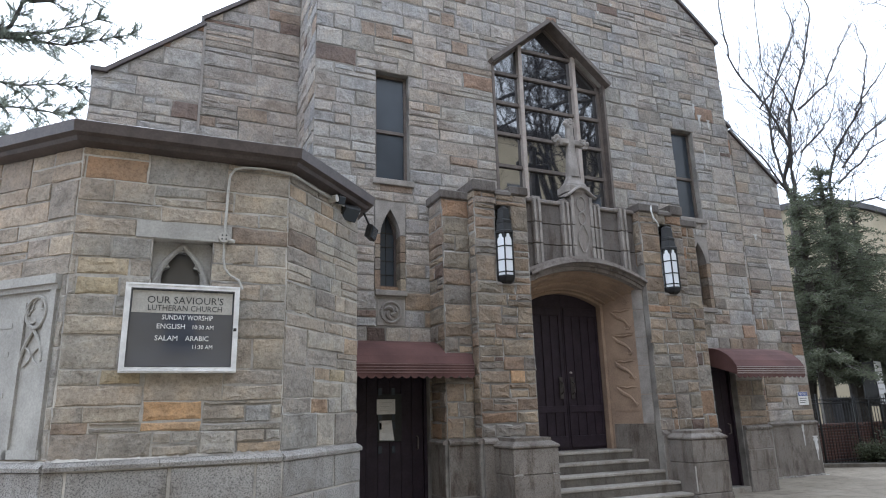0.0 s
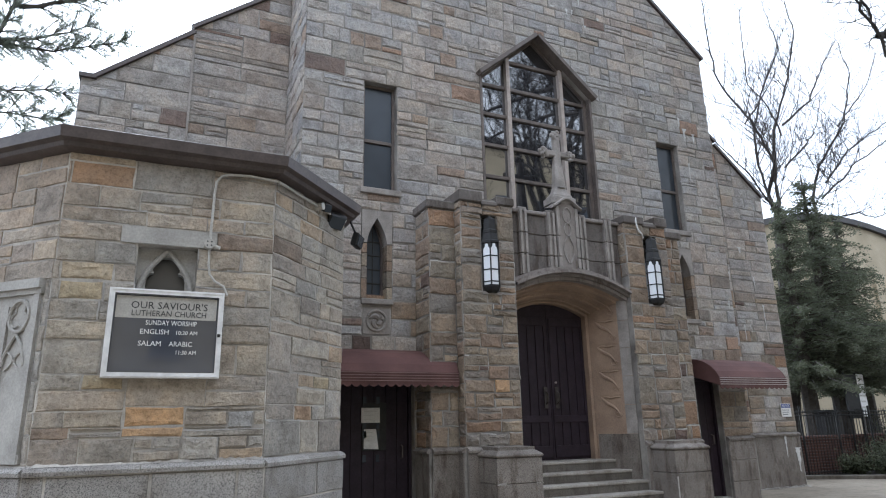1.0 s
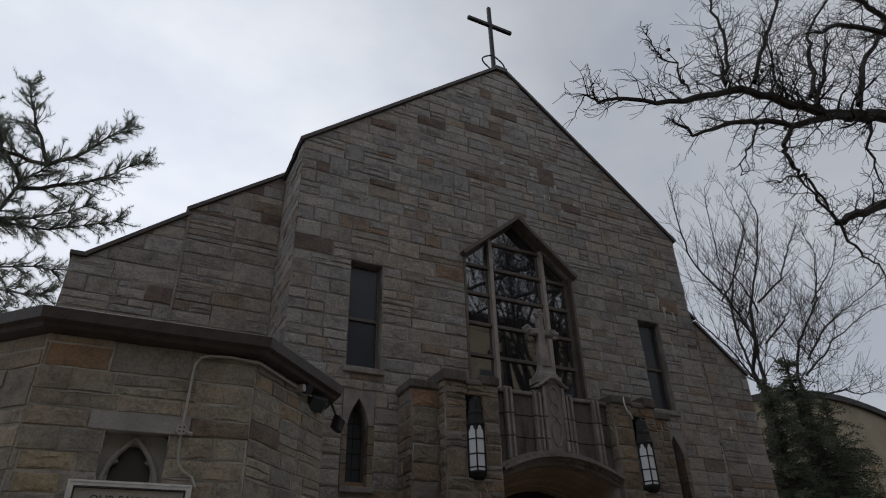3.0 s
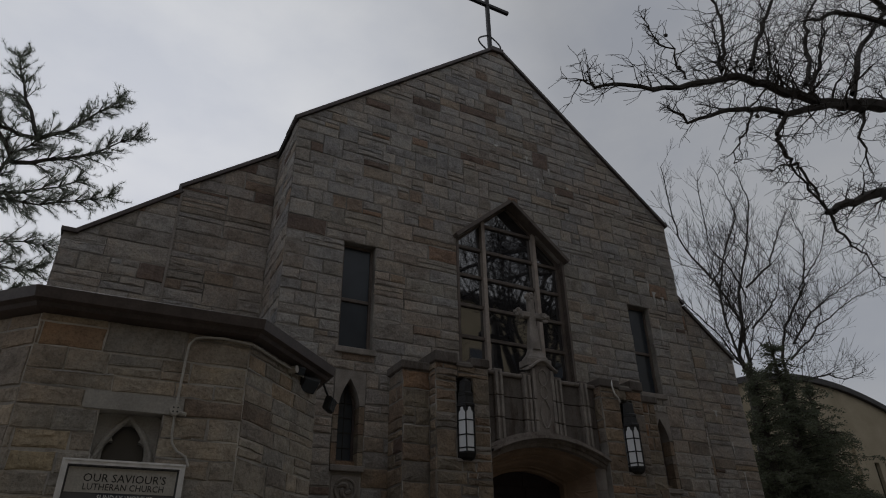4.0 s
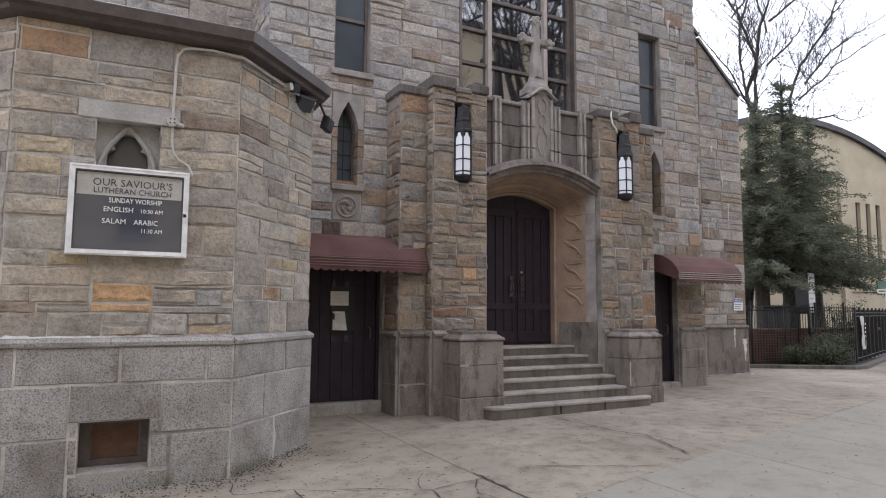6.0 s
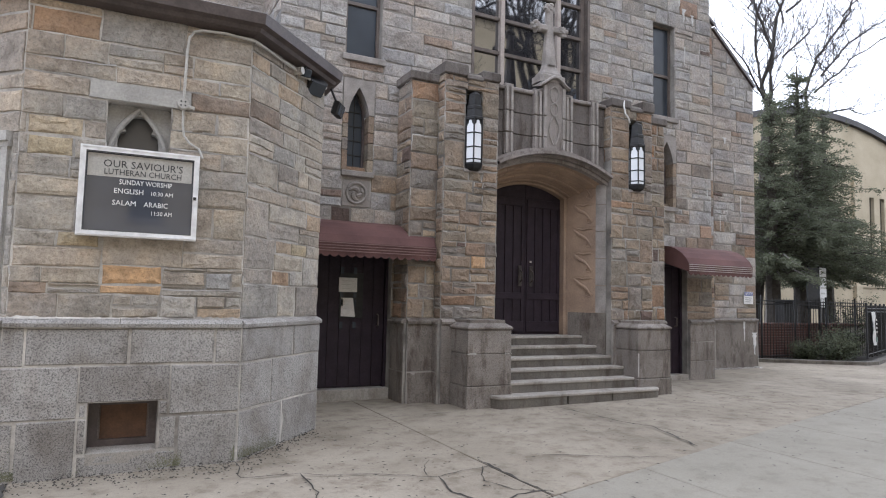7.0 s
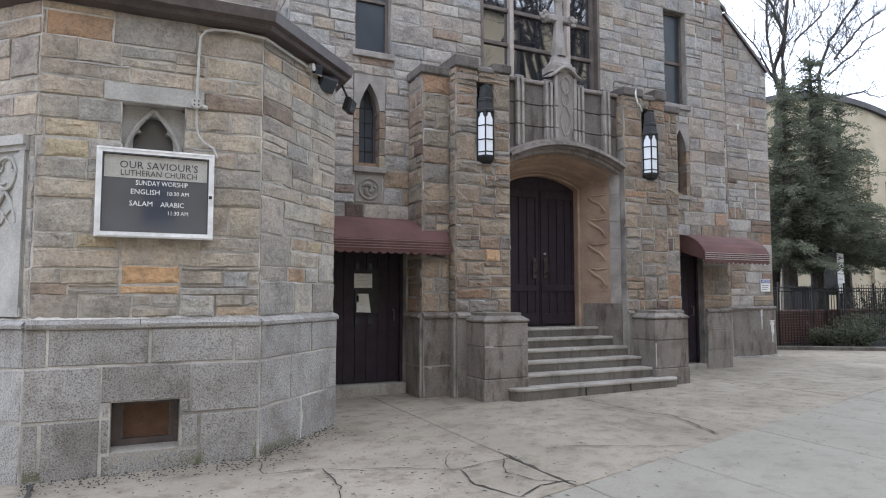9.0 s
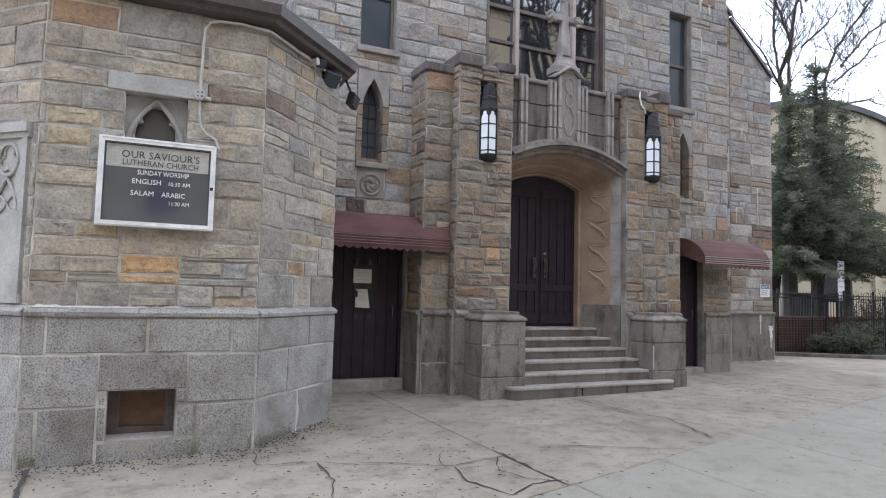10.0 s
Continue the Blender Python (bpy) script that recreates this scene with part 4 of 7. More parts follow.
def lancet(nm, s):
    xc = s * 3.40
    w = thing(nm, "narrow pointed lancet window under a head of two pale arch stones", "window", (xc, 0, 3.6), kind="structure")
    f = Face((xc, 0), (xc + 1, 0))
    hw = 0.175
    head = arch(hw, 4.56, 5.00, 16, True)
    for side, pts in ((1, head[:9]), (-1, head[8:])):
        outer = [(side * 0.265, 4.56)] * 3 + [(side * 0.265, 4.70), (side * 0.265, 4.88), (side * 0.265, 5.02), (side * 0.265, 5.13), (side * 0.12, 5.13), (side * 0.002, 5.13)]
        outer = outer if side > 0 else outer[::-1]
        n = len(pts)
        vs = [f.at(u, v, d) for d in (0.02, -0.30) for u, v in pts + outer]
        fs = []
        for i in range(n - 1):
            fs += [(i, i + 1, n + i + 1, n + i), (2 * n + i, 2 * n + i + 1, i + 1, i), (n + i, n + i + 1, 3 * n + i + 1, 3 * n + i)]
        Geo().add(vs, fs).make("arch_stone", M_LIMESTONE, w, "pale arch stone")
        zs = [3.62, 3.82, 4.10, 4.27, 4.555] if side > 0 else [3.62, 3.95, 4.15, 4.38, 4.555]
        for z0, z1 in zip(zs, zs[1:]):
            Geo().box(*sorted((xc + side * hw, xc + side * 0.265)), -0.012, 0.30, z0 + 0.004, z1 - 0.004, 0.006).make("jamb_stone", M_STONE, w)
    inner = loop_resample([(hw, 3.70)] + head + [(-hw, 3.70)], 72)
    small = [(u * 0.78, 4.35 + (v - 4.35) * 0.95) for u, v in inner]
    Geo().ring(small, inner, f.at, -0.26, -0.19).make("window_frame", M_ROOF, w)
    Geo().box(xc - hw, xc + hw, 0.22, 0.23, 3.66, 5.0).make("pane", M_GLASS2, w)
    for z in (3.92, 4.16, 4.40, 4.64):
        Geo().box(xc - 0.14, xc + 0.14, 0.205, 0.22, z - 0.008, z + 0.008).make("glazing_bar", M_BLACK, w)
    Geo().box(xc - 0.005, xc + 0.005, 0.206, 0.22, 3.72, 4.9).make("glazing_bar", M_BLACK, w)
    Geo().box(xc - 0.27, xc + 0.27, -0.07, 0.1, 3.52, 3.615, 0.012).make("window_sill", M_LIMESTONE, w)
    Geo().box(xc - hw, xc + hw, 0.1, 0.24, 3.60, 3.70).make("inner_sill", M_STONE, w)
    if s > 0:
        return
    # carved roundel panel below
    p = thing("carved_panel", "square limestone panel carved with swirling leaves in a circle", "carving", (xc, -0.02, 3.05))
    Geo().box(xc - 0.225, xc + 0.225, -0.012, 0.1, 3.04, 3.48, 0.008).make("panel", M_LIMESTONE, p)
    ring_p = [(xc + 0.165 * math.cos(a), -0.022, 3.26 + 0.165 * math.sin(a)) for a in [2 * math.pi * k / 24 for k in range(25)]]
    Geo().tube(ring_p, 0.02, 6).make("ring", M_LIMESTONE, p)
    for k in range(3):
        a0 = 2 * math.pi * k / 3 + 0.5
        pts = [(xc + (0.02 + 0.10 * t) * math.cos(a0 + 2.4 * t), -0.02, 3.26 + (0.02 + 0.10 * t) * math.sin(a0 + 2.4 * t)) for t in [j / 8 for j in range(9)]]
        Geo().tube(pts, [0.012 + 0.03 * math.sin(math.pi * j / 8) for j in range(9)], 6).make("leaf", M_LIMESTONE, p)


lancet("window_4", -1)
lancet("window_5", 1)

# ---- side doors with awnings ----
def side_door(nm, s):
    x0, x1 = sorted((s * 3.98, s * 2.74))
    d = thing(nm, "dark stained plank door under a maroon awning" + (" with two notices taped to its window" if s < 0 else ""), "door", ((x0 + x1) / 2, 0.2, 0.14), kind="structure")
    n = 6
    for i in range(n):
        a, b = x0 + 0.05 + (x1 - x0 - 0.1) * i / n, x0 + 0.05 + (x1 - x0 - 0.1) * (i + 1) / n
        Geo().box(a + 0.004, b - 0.004, 0.19, 0.25, 0.15, 2.38, 0.006).make("plank", M_DOOR, d)
    Geo().box(x0, x0 + 0.05, 0.14, 0.26, 0.14, 2.45).box(x1 - 0.05, x1, 0.14, 0.26, 0.14, 2.45).box(x0, x1, 0.14, 0.26, 2.38, 2.45).make("door_frame", M_DOOR, d)
    Geo().box(x0 + 0.42, x1 - 0.42, 0.172, 0.19, 1.25, 1.98, 0.004).make("door_glass", M_BLACK, d)
    Geo().tube([(x1 - 0.16, 0.19, 1.12), (x1 - 0.16, 0.13, 1.14), (x1 - 0.16, 0.13, 1.30), (x1 - 0.16, 0.19, 1.32)], 0.012, 6).make("door_handle", M_FRAME, d)
    Geo().box(x0 - 0.05, x1 + 0.02, -0.02, 0.3, -0.1, 0.14, 0.012).make("door_step", M_STEP, d)
    # black sheet fills the dark behind the planks
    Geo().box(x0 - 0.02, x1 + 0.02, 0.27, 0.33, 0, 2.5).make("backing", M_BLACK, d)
    if s < 0:
        for qx in (-3.55, -3.33):
            for qz in (1.08, 1.44, 1.58, 1.96):
                Geo().box(qx, qx + 0.055, 0.166, 0.176, qz, qz + 0.11, 0.003).make("quarry_pane", M_GLASS2, d, "small greyish glass quarry")
        for (a, b, z0, z1, tilt) in ((-3.575, -3.27, 1.67, 1.90, 0.0), (-3.53, -3.325, 1.28, 1.575, 0.035)):
            p = thing("paper_notice", "sheet of white paper taped to the dark door", "notice", ((a + b) / 2, 0.165, z0), "notices on the door")
            g = Geo()
            q = [(a, z0), (b + tilt, z0 - tilt * 0.3), (b - tilt * 0.2, z1), (a, z1)]
            g.add([(x, 0.166 - (0.006 if i == 1 else 0), z) for i, (x, z) in enumerate(q)] + [(x, 0.170, z) for x, z in q], [(0, 1, 2, 3), (7, 6, 5, 4), (0, 4, 5, 1), (1, 5, 6, 2), (2, 6, 7, 3), (3, 7, 4, 0)])
            g.make("sheet", M_PAPER, p)
            for k in range(3):
                zz = z1 - 0.05 - 0.06 * k
                Geo().box(a + 0.04, b - 0.05 - 0.03 * k, 0.1635, 0.1655, zz - 0.006, zz).make("text_bar", M_PLATE, p)


side_door("door_1", -1)
side_door("door_2", 1)


def awning(x0, x1, label, stripe):
    a = thing("awning", label, "awning", ((x0 + x1) / 2, 0, 2.2), "awnings over the side doors")
    prof = [(0.0, 2.80), (-0.16, 2.775), (-0.34, 2.72), (-0.50, 2.63), (-0.62, 2.52), (-0.69, 2.40)]
    n, m = len(prof), 40
    g = Geo()
    th = 0.012
    vs = [(x, y, z) for x in (x0, x1) for y, z in prof] + [(x, y + th, z - th) for x in (x0, x1) for y, z in prof]
    fs = [(i, i + 1, n + i + 1, n + i) for i in range(n - 1)] + [(2 * n + i, 3 * n + i, 3 * n + i + 1, 2 * n + i + 1) for i in range(n - 1)]
    g.add(vs, fs)
    g.make("canopy", M_AWNING, a)
    for x in (x0, x1):
        g = Geo()
        pl = prof + [(-0.69, 2.24), (0.0, 2.46)]
        k = len(pl)
        sx = 0.012 if x == x0 else -0.012
        g.add([(x, y, z) for y, z in pl] + [(x + sx, y, z) for y, z in pl], [tuple(range(k)), tuple(reversed(range(k, 2 * k)))] + [(i, k + i, k + (i + 1) % k, (i + 1) % k) for i in range(k)])
        g.make("end_panel", M_AWNING, a)
    # valance with scalloped hem
    cnt = max(6, round((x1 - x0) / 0.13))
    tops, lows = [], []
    for i in range(cnt * 6 + 1):
        x = x0 + (x1 - x0) * i / (cnt * 6)
        tops.append((x, 2.40))
        lows.append((x, 2.215 - 0.04 * abs(math.sin(math.pi * i / 6))))
    k = len(tops)
    g = Geo()
    g.add([(x, -0.69 - 0.01 * math.sin(9 * x), z) for x, z in tops] + [(x, -0.695 - 0.012 * math.sin(7 * x), z) for x, z in lows] +
          [(x, -0.68 - 0.01 * math.sin(9 * x), z) for x, z in tops] + [(x, -0.685 - 0.012 * math.sin(7 * x), z) for x, z in lows],
          [(i, k + i, k + i + 1, i + 1) for i in range(k - 1)] + [(2 * k + i, 2 * k + i + 1, 3 * k + i + 1, 3 * k + i) for i in range(k - 1)] + [(k + i, 3 * k + i, 3 * k + i + 1, k + i + 1) for i in range(k - 1)])
    val = g.make("valance", M_AWNING, a)
    for z in (2.385, 2.345, 2.305, 2.265):
        Geo().box(x0, x1, -0.712, -0.702, z - 0.006, z + 0.006).make("stripe", stripe, val, "thin woven stripe")
    for x in (x0 + 0.03, x1 - 0.03):
        Geo().tube([(x, -0.66, 2.38), (x, 0.0, 2.42)], 0.012, 6).make("arm", M_BLACK, a)


awning(-4.40, -2.27, "faded maroon canvas awning with a scalloped hem and dull stripes", M_STRIPE_D)
awning(3.28, 5.14, "faded maroon canvas awning with a scalloped hem and pale stripes", M_STRIPE)

# ---- the portal: piers, steps, arch, parapet ----
PY = -0.78                                   # pier front


def pier(s):
    nm = "pier"
    p = thing(nm, "stepped sandstone pier beside the church door, with a lamp niche", "pier", (s * 1.95, -0.4, 0), "piers of the portal")
    xi, xm, xo = 1.22, 2.22, 2.70 if s < 0 else 2.76
    nx0, nx1, nz0, nz1 = (1.53, 1.84, 3.70, 5.02) if s < 0 else (1.65, 1.97, 3.70, 5.02)      # niche
    A = lambda a, b: sorted((s * a, s * b))
    for xa, xb, ya, za, zb in ((xi, nx0, PY, -0.2, 5.30), (nx1, xm, PY, -0.2, 5.30), (nx0, nx1, PY, -0.2, nz0), (nx0, nx1, PY, nz1, 5.30), (nx0, nx1, PY + 0.20, nz0, nz1), (xm, xo, -0.56, -0.2, 5.18)):
        Geo().box(*A(xa, xb), ya, 0.0, za, zb).make("core", M_MORTAR_D, p)
    r = random.Random(40 + s)
    if s < 0:
        fi, fo, fs_ = Face((-xm, PY), (-xi, PY)), Face((-xo, -0.56), (-xm, -0.56)), Face((-xo, 0), (-xo, -0.56))
        hole = (xm - nx1, xm - nx0, nz0, nz1)
        f_in = Face((-xi, PY), (-xi, 0))
        fstep = Face((-xm, -0.56), (-xm, PY))
    else:
        fi, fo, fs_ = Face((xi, PY), (xm, PY)), Face((xm, -0.56), (xo, -0.56)), Face((xo, -0.56), (xo, 0))
        hole = (nx0 - xi, nx1 - xi, nz0, nz1)
        f_in = Face((xi, 0), (xi, PY))
        fstep = Face((xm, PY), (xm, -0.56))
    patch = [(0.53, 0.80, 2.09, 2.30)] if s < 0 else []
    lay(p, fi, coursed(0, fi.w, 1.28, 5.22, [hole] + patch, r, 0.18, 0.29, 0.24, 0.48, 0.26), r, low_pick, repoint=0.24, swell=0.020, chamfer=0.008, jit=0.010)
    lay(p, fi, patch, r, lambda u, v: (RUST_M, RUST_M))
    lay(p, fo, coursed(0, fo.w, 1.28, 5.10, [], r, 0.18, 0.29, 0.24, 0.48, 0.22), r, low_pick, repoint=0.24, swell=0.020, chamfer=0.008, jit=0.010)
    lay(p, fs_, coursed(0, fs_.w, 1.28, 5.10, [], r, 0.18, 0.29, 0.24, 0.48, 0.22), r, low_pick, repoint=0.24, swell=0.020, chamfer=0.008, jit=0.010)
    lay(p, fstep, coursed(0, fstep.w, 1.28, 5.22, [], r, 0.18, 0.29, 0.24, 0.48, 0.22), r, low_pick, repoint=0.24, swell=0.020, chamfer=0.008, jit=0.010)
    lay(p, f_in, coursed(0, f_in.w, 4.2, 5.22, [], r, 0.18, 0.29, 0.24, 0.48, 0.22), r, low_pick, repoint=0.24, swell=0.020, chamfer=0.008, jit=0.010)
    for f in (fi, fo, fs_, fstep):
        granite(f, 0, f.w, [-0.2, 0.45, 1.20], r, p, M_GRANITE_D, wide=1.1, depth=0.045)
    # weathered cap slabs, two raised blocks beside the niche
    for a, b, z0, z1, y in ((xi - 0.02, nx0 + 0.02, 5.22, 5.38, PY), (nx0, nx1, 5.18, 5.27, PY), (nx1 - 0.02, xm + 0.03, 5.22, 5.42, PY), (xm, xo + 0.05, 5.10, 5.25, -0.56)):
        Geo().box(*A(a, b), y - 0.045, 0.02, z0, z1, 0.02).make("cap_stone", M_PARAPET_D, p)
    Geo().box(*A(nx0 - 0.03, nx1 + 0.03), PY - 0.03, PY + 0.08, nz0 - 0.05, nz0, 0.008).make("niche_sill", M_LIMESTONE, p)


pier(-1)
pier(1)


def lantern(s):
    xc, yc, rr6 = (-1.686 if s < 0 else 1.81), -0.80, 0.150
    la = thing("wall_lantern", "six-sided black iron lantern with white panes on a stone pier", "lantern", (xc, yc, 3.68), "lanterns beside the door")
    zb, zt = 3.80, 4.50
    hexa = lambda r, z: [(xc + r * math.sin(math.pi / 6 + k * math.pi / 3), yc - r * math.cos(math.pi / 6 + k * math.pi / 3), z) for k in range(6)]

    def cone(geo, steps):
        for (r0, z0), (r1, z1) in zip(steps, steps[1:]):
            geo.add(hexa(r0, z0) + hexa(r1, z1), [(i, (i + 1) % 6, 6 + (i + 1) % 6, 6 + i) for i in range(6)])
        geo.add(hexa(steps[0][0], steps[0][1]), [(5, 4, 3, 2, 1, 0)])
        return geo.add(hexa(steps[-1][0], steps[-1][1]), [(0, 1, 2, 3, 4, 5)])

    ring_, inner_r = hexa(rr6, 0), rr6 - 0.012
    for k in range(6):
        a, b = Vector(hexa(inner_r, 0)[k]), Vector(hexa(inner_r, 0)[(k + 1) % 6])
        w = (b - a).length
        u = (b - a).normalized()
        m, nrm = (a + b) / 2, Vector(((a + b) / 2).xy - Vector((xc, yc))).to_3d().normalized()
        hw = w * 0.43
        pts = [(-hw, zb), (hw, zb), (hw, zt - 0.12), (hw * 0.86, zt - 0.075), (hw * 0.52, zt - 0.06), (hw * 0.42, zt - 0.015), (0, zt), (-hw * 0.42, zt - 0.015), (-hw * 0.52, zt - 0.06), (-hw * 0.86, zt - 0.075), (-hw, zt - 0.12)]
        n = len(pts)
        vs = [m + u * x + nrm * d + Vector((0, 0, z)) for d in (0.006, -0.002) for x, z in pts]
        Geo().add(vs, [tuple(range(n)), tuple(reversed(range(n, 2 * n)))] + [(i, n + i, n + (i + 1) % n, (i + 1) % n) for i in range(n)]).make("pane", M_OPAL, la, "white opal glass pane")
        c = Vector(ring_[k])
        Geo().tube([(c.x, c.y, zb - 0.03), (c.x, c.y, zt + 0.02)], 0.014, 6).make("corner_bar", M_BLACK, la)
        for z in (3.855, 4.055, 4.285):
            p, q_ = Vector(ring_[k]), Vector(ring_[(k + 1) % 6])
            Geo().tube([p + Vector((0, 0, z)), q_ + Vector((0, 0, z))], 0.012, 4).make("cross_bar", M_BLACK, la)
        top = [(-w / 2, zt - 0.09), (w / 2, zt - 0.09), (w / 2, zt + 0.02), (-w / 2, zt + 0.02)]
        Geo().add([m + u * x + nrm * d + Vector((0, 0, z)) for d in (0.003, -0.006) for x, z in top], [(0, 1, 2, 3), (7, 6, 5, 4)]).make("spandrel", M_BLACK, la)
    weld(cone(Geo(), [(0.085, zb - 0.125), (0.135, zb - 0.09), (0.158, zb - 0.03), (0.158, zb), (0.14, zb + 0.004)]).make("bottom_pan", M_BLACK, la))
    weld(cone(Geo(), [(0.150, zt + 0.0), (0.168, zt + 0.01), (0.168, zt + 0.045), (0.150, zt + 0.06), (0.132, 4.68), (0.138, 4.69), (0.138, 4.73), (0.118, 4.75), (0.105, 4.93), (0.03, 4.99)]).make("hood", M_BLACK, la))
    Geo().tube([(xc, yc, 4.86), (xc, PY + 0.2, 4.92)], 0.022, 6).make("bracket", M_BLACK, la)
    # Black sheet across the niche back paints the niche's shade.
    Geo().box(xc - 0.14, xc + 0.14, PY + 0.18, PY + 0.196, 3.75, 5.0).make("back_plate", M_BLACK, la)


lantern(-1)
lantern(1)


def pedestal(s):
    p = thing("pedestal", "weathered granite pedestal block beside the steps", "pedestal", (s * 1.67, -1.1, 0), "pedestals beside the steps")
    x0, x1 = sorted((s * 1.29, s * 2.05))
    for a, b in ((-0.12, 0.30), (0.30, 0.78), (0.78, 1.14)):
        o = 0.012 if a < 0 else 0
        Geo().box(x0 - o, x1 + o, -1.385 - o, -0.80, a + 0.003, b - 0.003, 0.010).make("granite_block", M_GRANITE_D, p)
    g = Geo().box(x0 - 0.02, x1 + 0.02, -1.405, -0.80, 1.143, 1.19, 0.012)
    g.make("cap_moulding", M_GRANITE_D, p)
    g = Geo()
    lo = [(x0 - 0.01, -1.395), (x1 + 0.01, -1.395), (x1 + 0.01, -0.80), (x0 - 0.01, -0.80)]
    hi = [(x0 + 0.07, -1.315), (x1 - 0.07, -1.315), (x1 - 0.07, -0.80), (x0 + 0.07, -0.80)]
    g.add([(x, y, 1.19) for x, y in lo] + [(x, y, 1.24) for x, y in hi] + [(x, y, 1.285) for x, y in hi],
          [(8, 9, 10, 11)] + [(i + k, (i + 1) % 4 + k, (i + 1) % 4 + 4 + k, i + 4 + k) for k in (0, 4) for i in range(4)])
    g.make("cap", M_GRANITE_D, p)


pedestal(-1)
pedestal(1)
for x0, x1, z0, z1 in ((-2.06, -1.90, 0.768, 0.797), (-1.40, -1.28, 0.772, 0.793), (1.288, 1.318, 0.34, 0.74)):
    pq = random.Random(int(x0 * 100))
    top_ = [(x0 + (x1 - x0) * k / 6, z1 + pq.uniform(-0.012, 0.004)) for k in range(7)]
    low_ = [(x0 + (x1 - x0) * k / 6, z0 + pq.uniform(-0.006, 0.012)) for k in range(7)]
    pt = Geo().add([(x, -1.389, z) for x, z in top_ + low_], [(k, 7 + k, 8 + k, k + 1) for k in range(6)])
    pt.make("mortar_patch", M_POINTING, bpy.data.objects["pedestal" if x0 < 0 else "pedestal.001"], "pale mortar smear")

stairs = thing("entrance_steps", "six worn granite steps up to the church door", "steps", (0, -0.9, 0), kind="structure")
RISE = 0.975 / 6
fronts = [-1.60, -1.32, -1.06, -0.80, -0.52, -0.26]
# riser and tread are separate pieces, so the riser's shade sits in its colour
for i, y in enumerate(fronts):
    z0, z1 = (-0.15 if i == 0 else i * RISE - 0.05), (i + 1) * RISE
    if i == 0:
        c = 0.17
        half = [(1.66 - c + c * math.sin(a), y + c - c * math.cos(a)) for a in [math.pi / 2 * k / 5 for k in range(6)]]
        poly = [(-x, yy) for x, yy in reversed(half)] + half + [(1.66, -1.375), (-1.66, -1.375)]
        # front piece with rounded ends, split by a joint
        for a, b in ((-9, -0.35), (-0.35, 0.55), (0.55, 9)):
            q = clip(clip(poly, -1, 0, -a - 0.002 if a > -9 else 9), 1, 0, b - 0.002 if b < 9 else 9)
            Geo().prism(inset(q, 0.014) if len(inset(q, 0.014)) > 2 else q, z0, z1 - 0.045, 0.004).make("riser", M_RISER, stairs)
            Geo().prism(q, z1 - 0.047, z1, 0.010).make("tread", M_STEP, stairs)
        Geo().box(-1.27, 1.27, -1.37, 0.1, z0, z1 - 0.004).make("step_bed", M_STEP, stairs)
    else:
        hw = 1.275 if y < -0.8 else 1.215
        j = (0.35, -0.5, 0.15, -0.25, 0.5)[i - 1]
        for a, b in ((-hw, j), (j, hw)):
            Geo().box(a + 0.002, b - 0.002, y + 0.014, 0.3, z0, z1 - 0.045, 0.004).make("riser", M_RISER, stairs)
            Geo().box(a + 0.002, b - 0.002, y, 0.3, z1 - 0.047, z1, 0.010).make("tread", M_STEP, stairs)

portal = thing("portal", "splayed stone door surround with carved leaf panels and an arched hood", "portal", (0, -0.4, 0.97), kind="structure")
IN_Y, OUT_Y = 0.10, -0.66
inn = [(0.86, 0.3)] + arch(0.86, 3.58, 3.80, 16) + [(-0.86, 0.3)]
out_ = [(1.215, 0.3)] + arch(1.215, 3.80, 4.10, 16) + [(-1.215, 0.3)]


def skin(a, ya, b, yb, name, mat, parent):
    g = Geo()
    n = len(a)
    g.add([(x, ya, z) for x, z in a] + [(x, yb, z) for x, z in b], [(i, i + 1, n + i + 1, n + i) for i in range(n - 1)])
    return g.make(name, mat, parent)


skin(inn, IN_Y, out_, OUT_Y, "splayed_reveal", M_PORTAL, portal)
frame_in = [(0.80, 0.97)] + arch(0.80, 3.55, 3.76, 16) + [(-0.80, 0.97)]
skin(frame_in, 0.24, frame_in, 0.06, "inner_jamb", M_PORTAL, portal)
skin(frame_in, 0.06, inn, 0.06, "inner_jamb", M_PORTAL, portal)
skin(inn, 0.06, inn, IN_Y + 0.001, "inner_jamb", M_PORTAL, portal)
# rolls and hollows of the arched soffit, cut stone by stone
for t, rad_, mt in ((0.10, 0.022, M_PORTAL), (0.34, 0.030, M_PORTAL), (0.52, 0.018, M_PORTAL), (0.74, 0.034, M_PORTAL), (0.92, 0.026, M_PARAPET)):
    roll = [((1 - t) * a[0] + t * b[0], (1 - t) * IN_Y + t * OUT_Y, (1 - t) * a[1] + t * b[1] - 0.006) for a, b in zip(inn[1:-1], out_[1:-1])]
    for k in range(0, 16, 2):
        pc = [Vector(p) for p in roll[k:k + 3]]
        pc[0], pc[-1] = pc[0] + (pc[1] - pc[0]) * 0.03, pc[-1] + (pc[1] - pc[-1]) * 0.03
        Geo().tube(pc, rad_, 8).make("arch_roll", mt, portal)
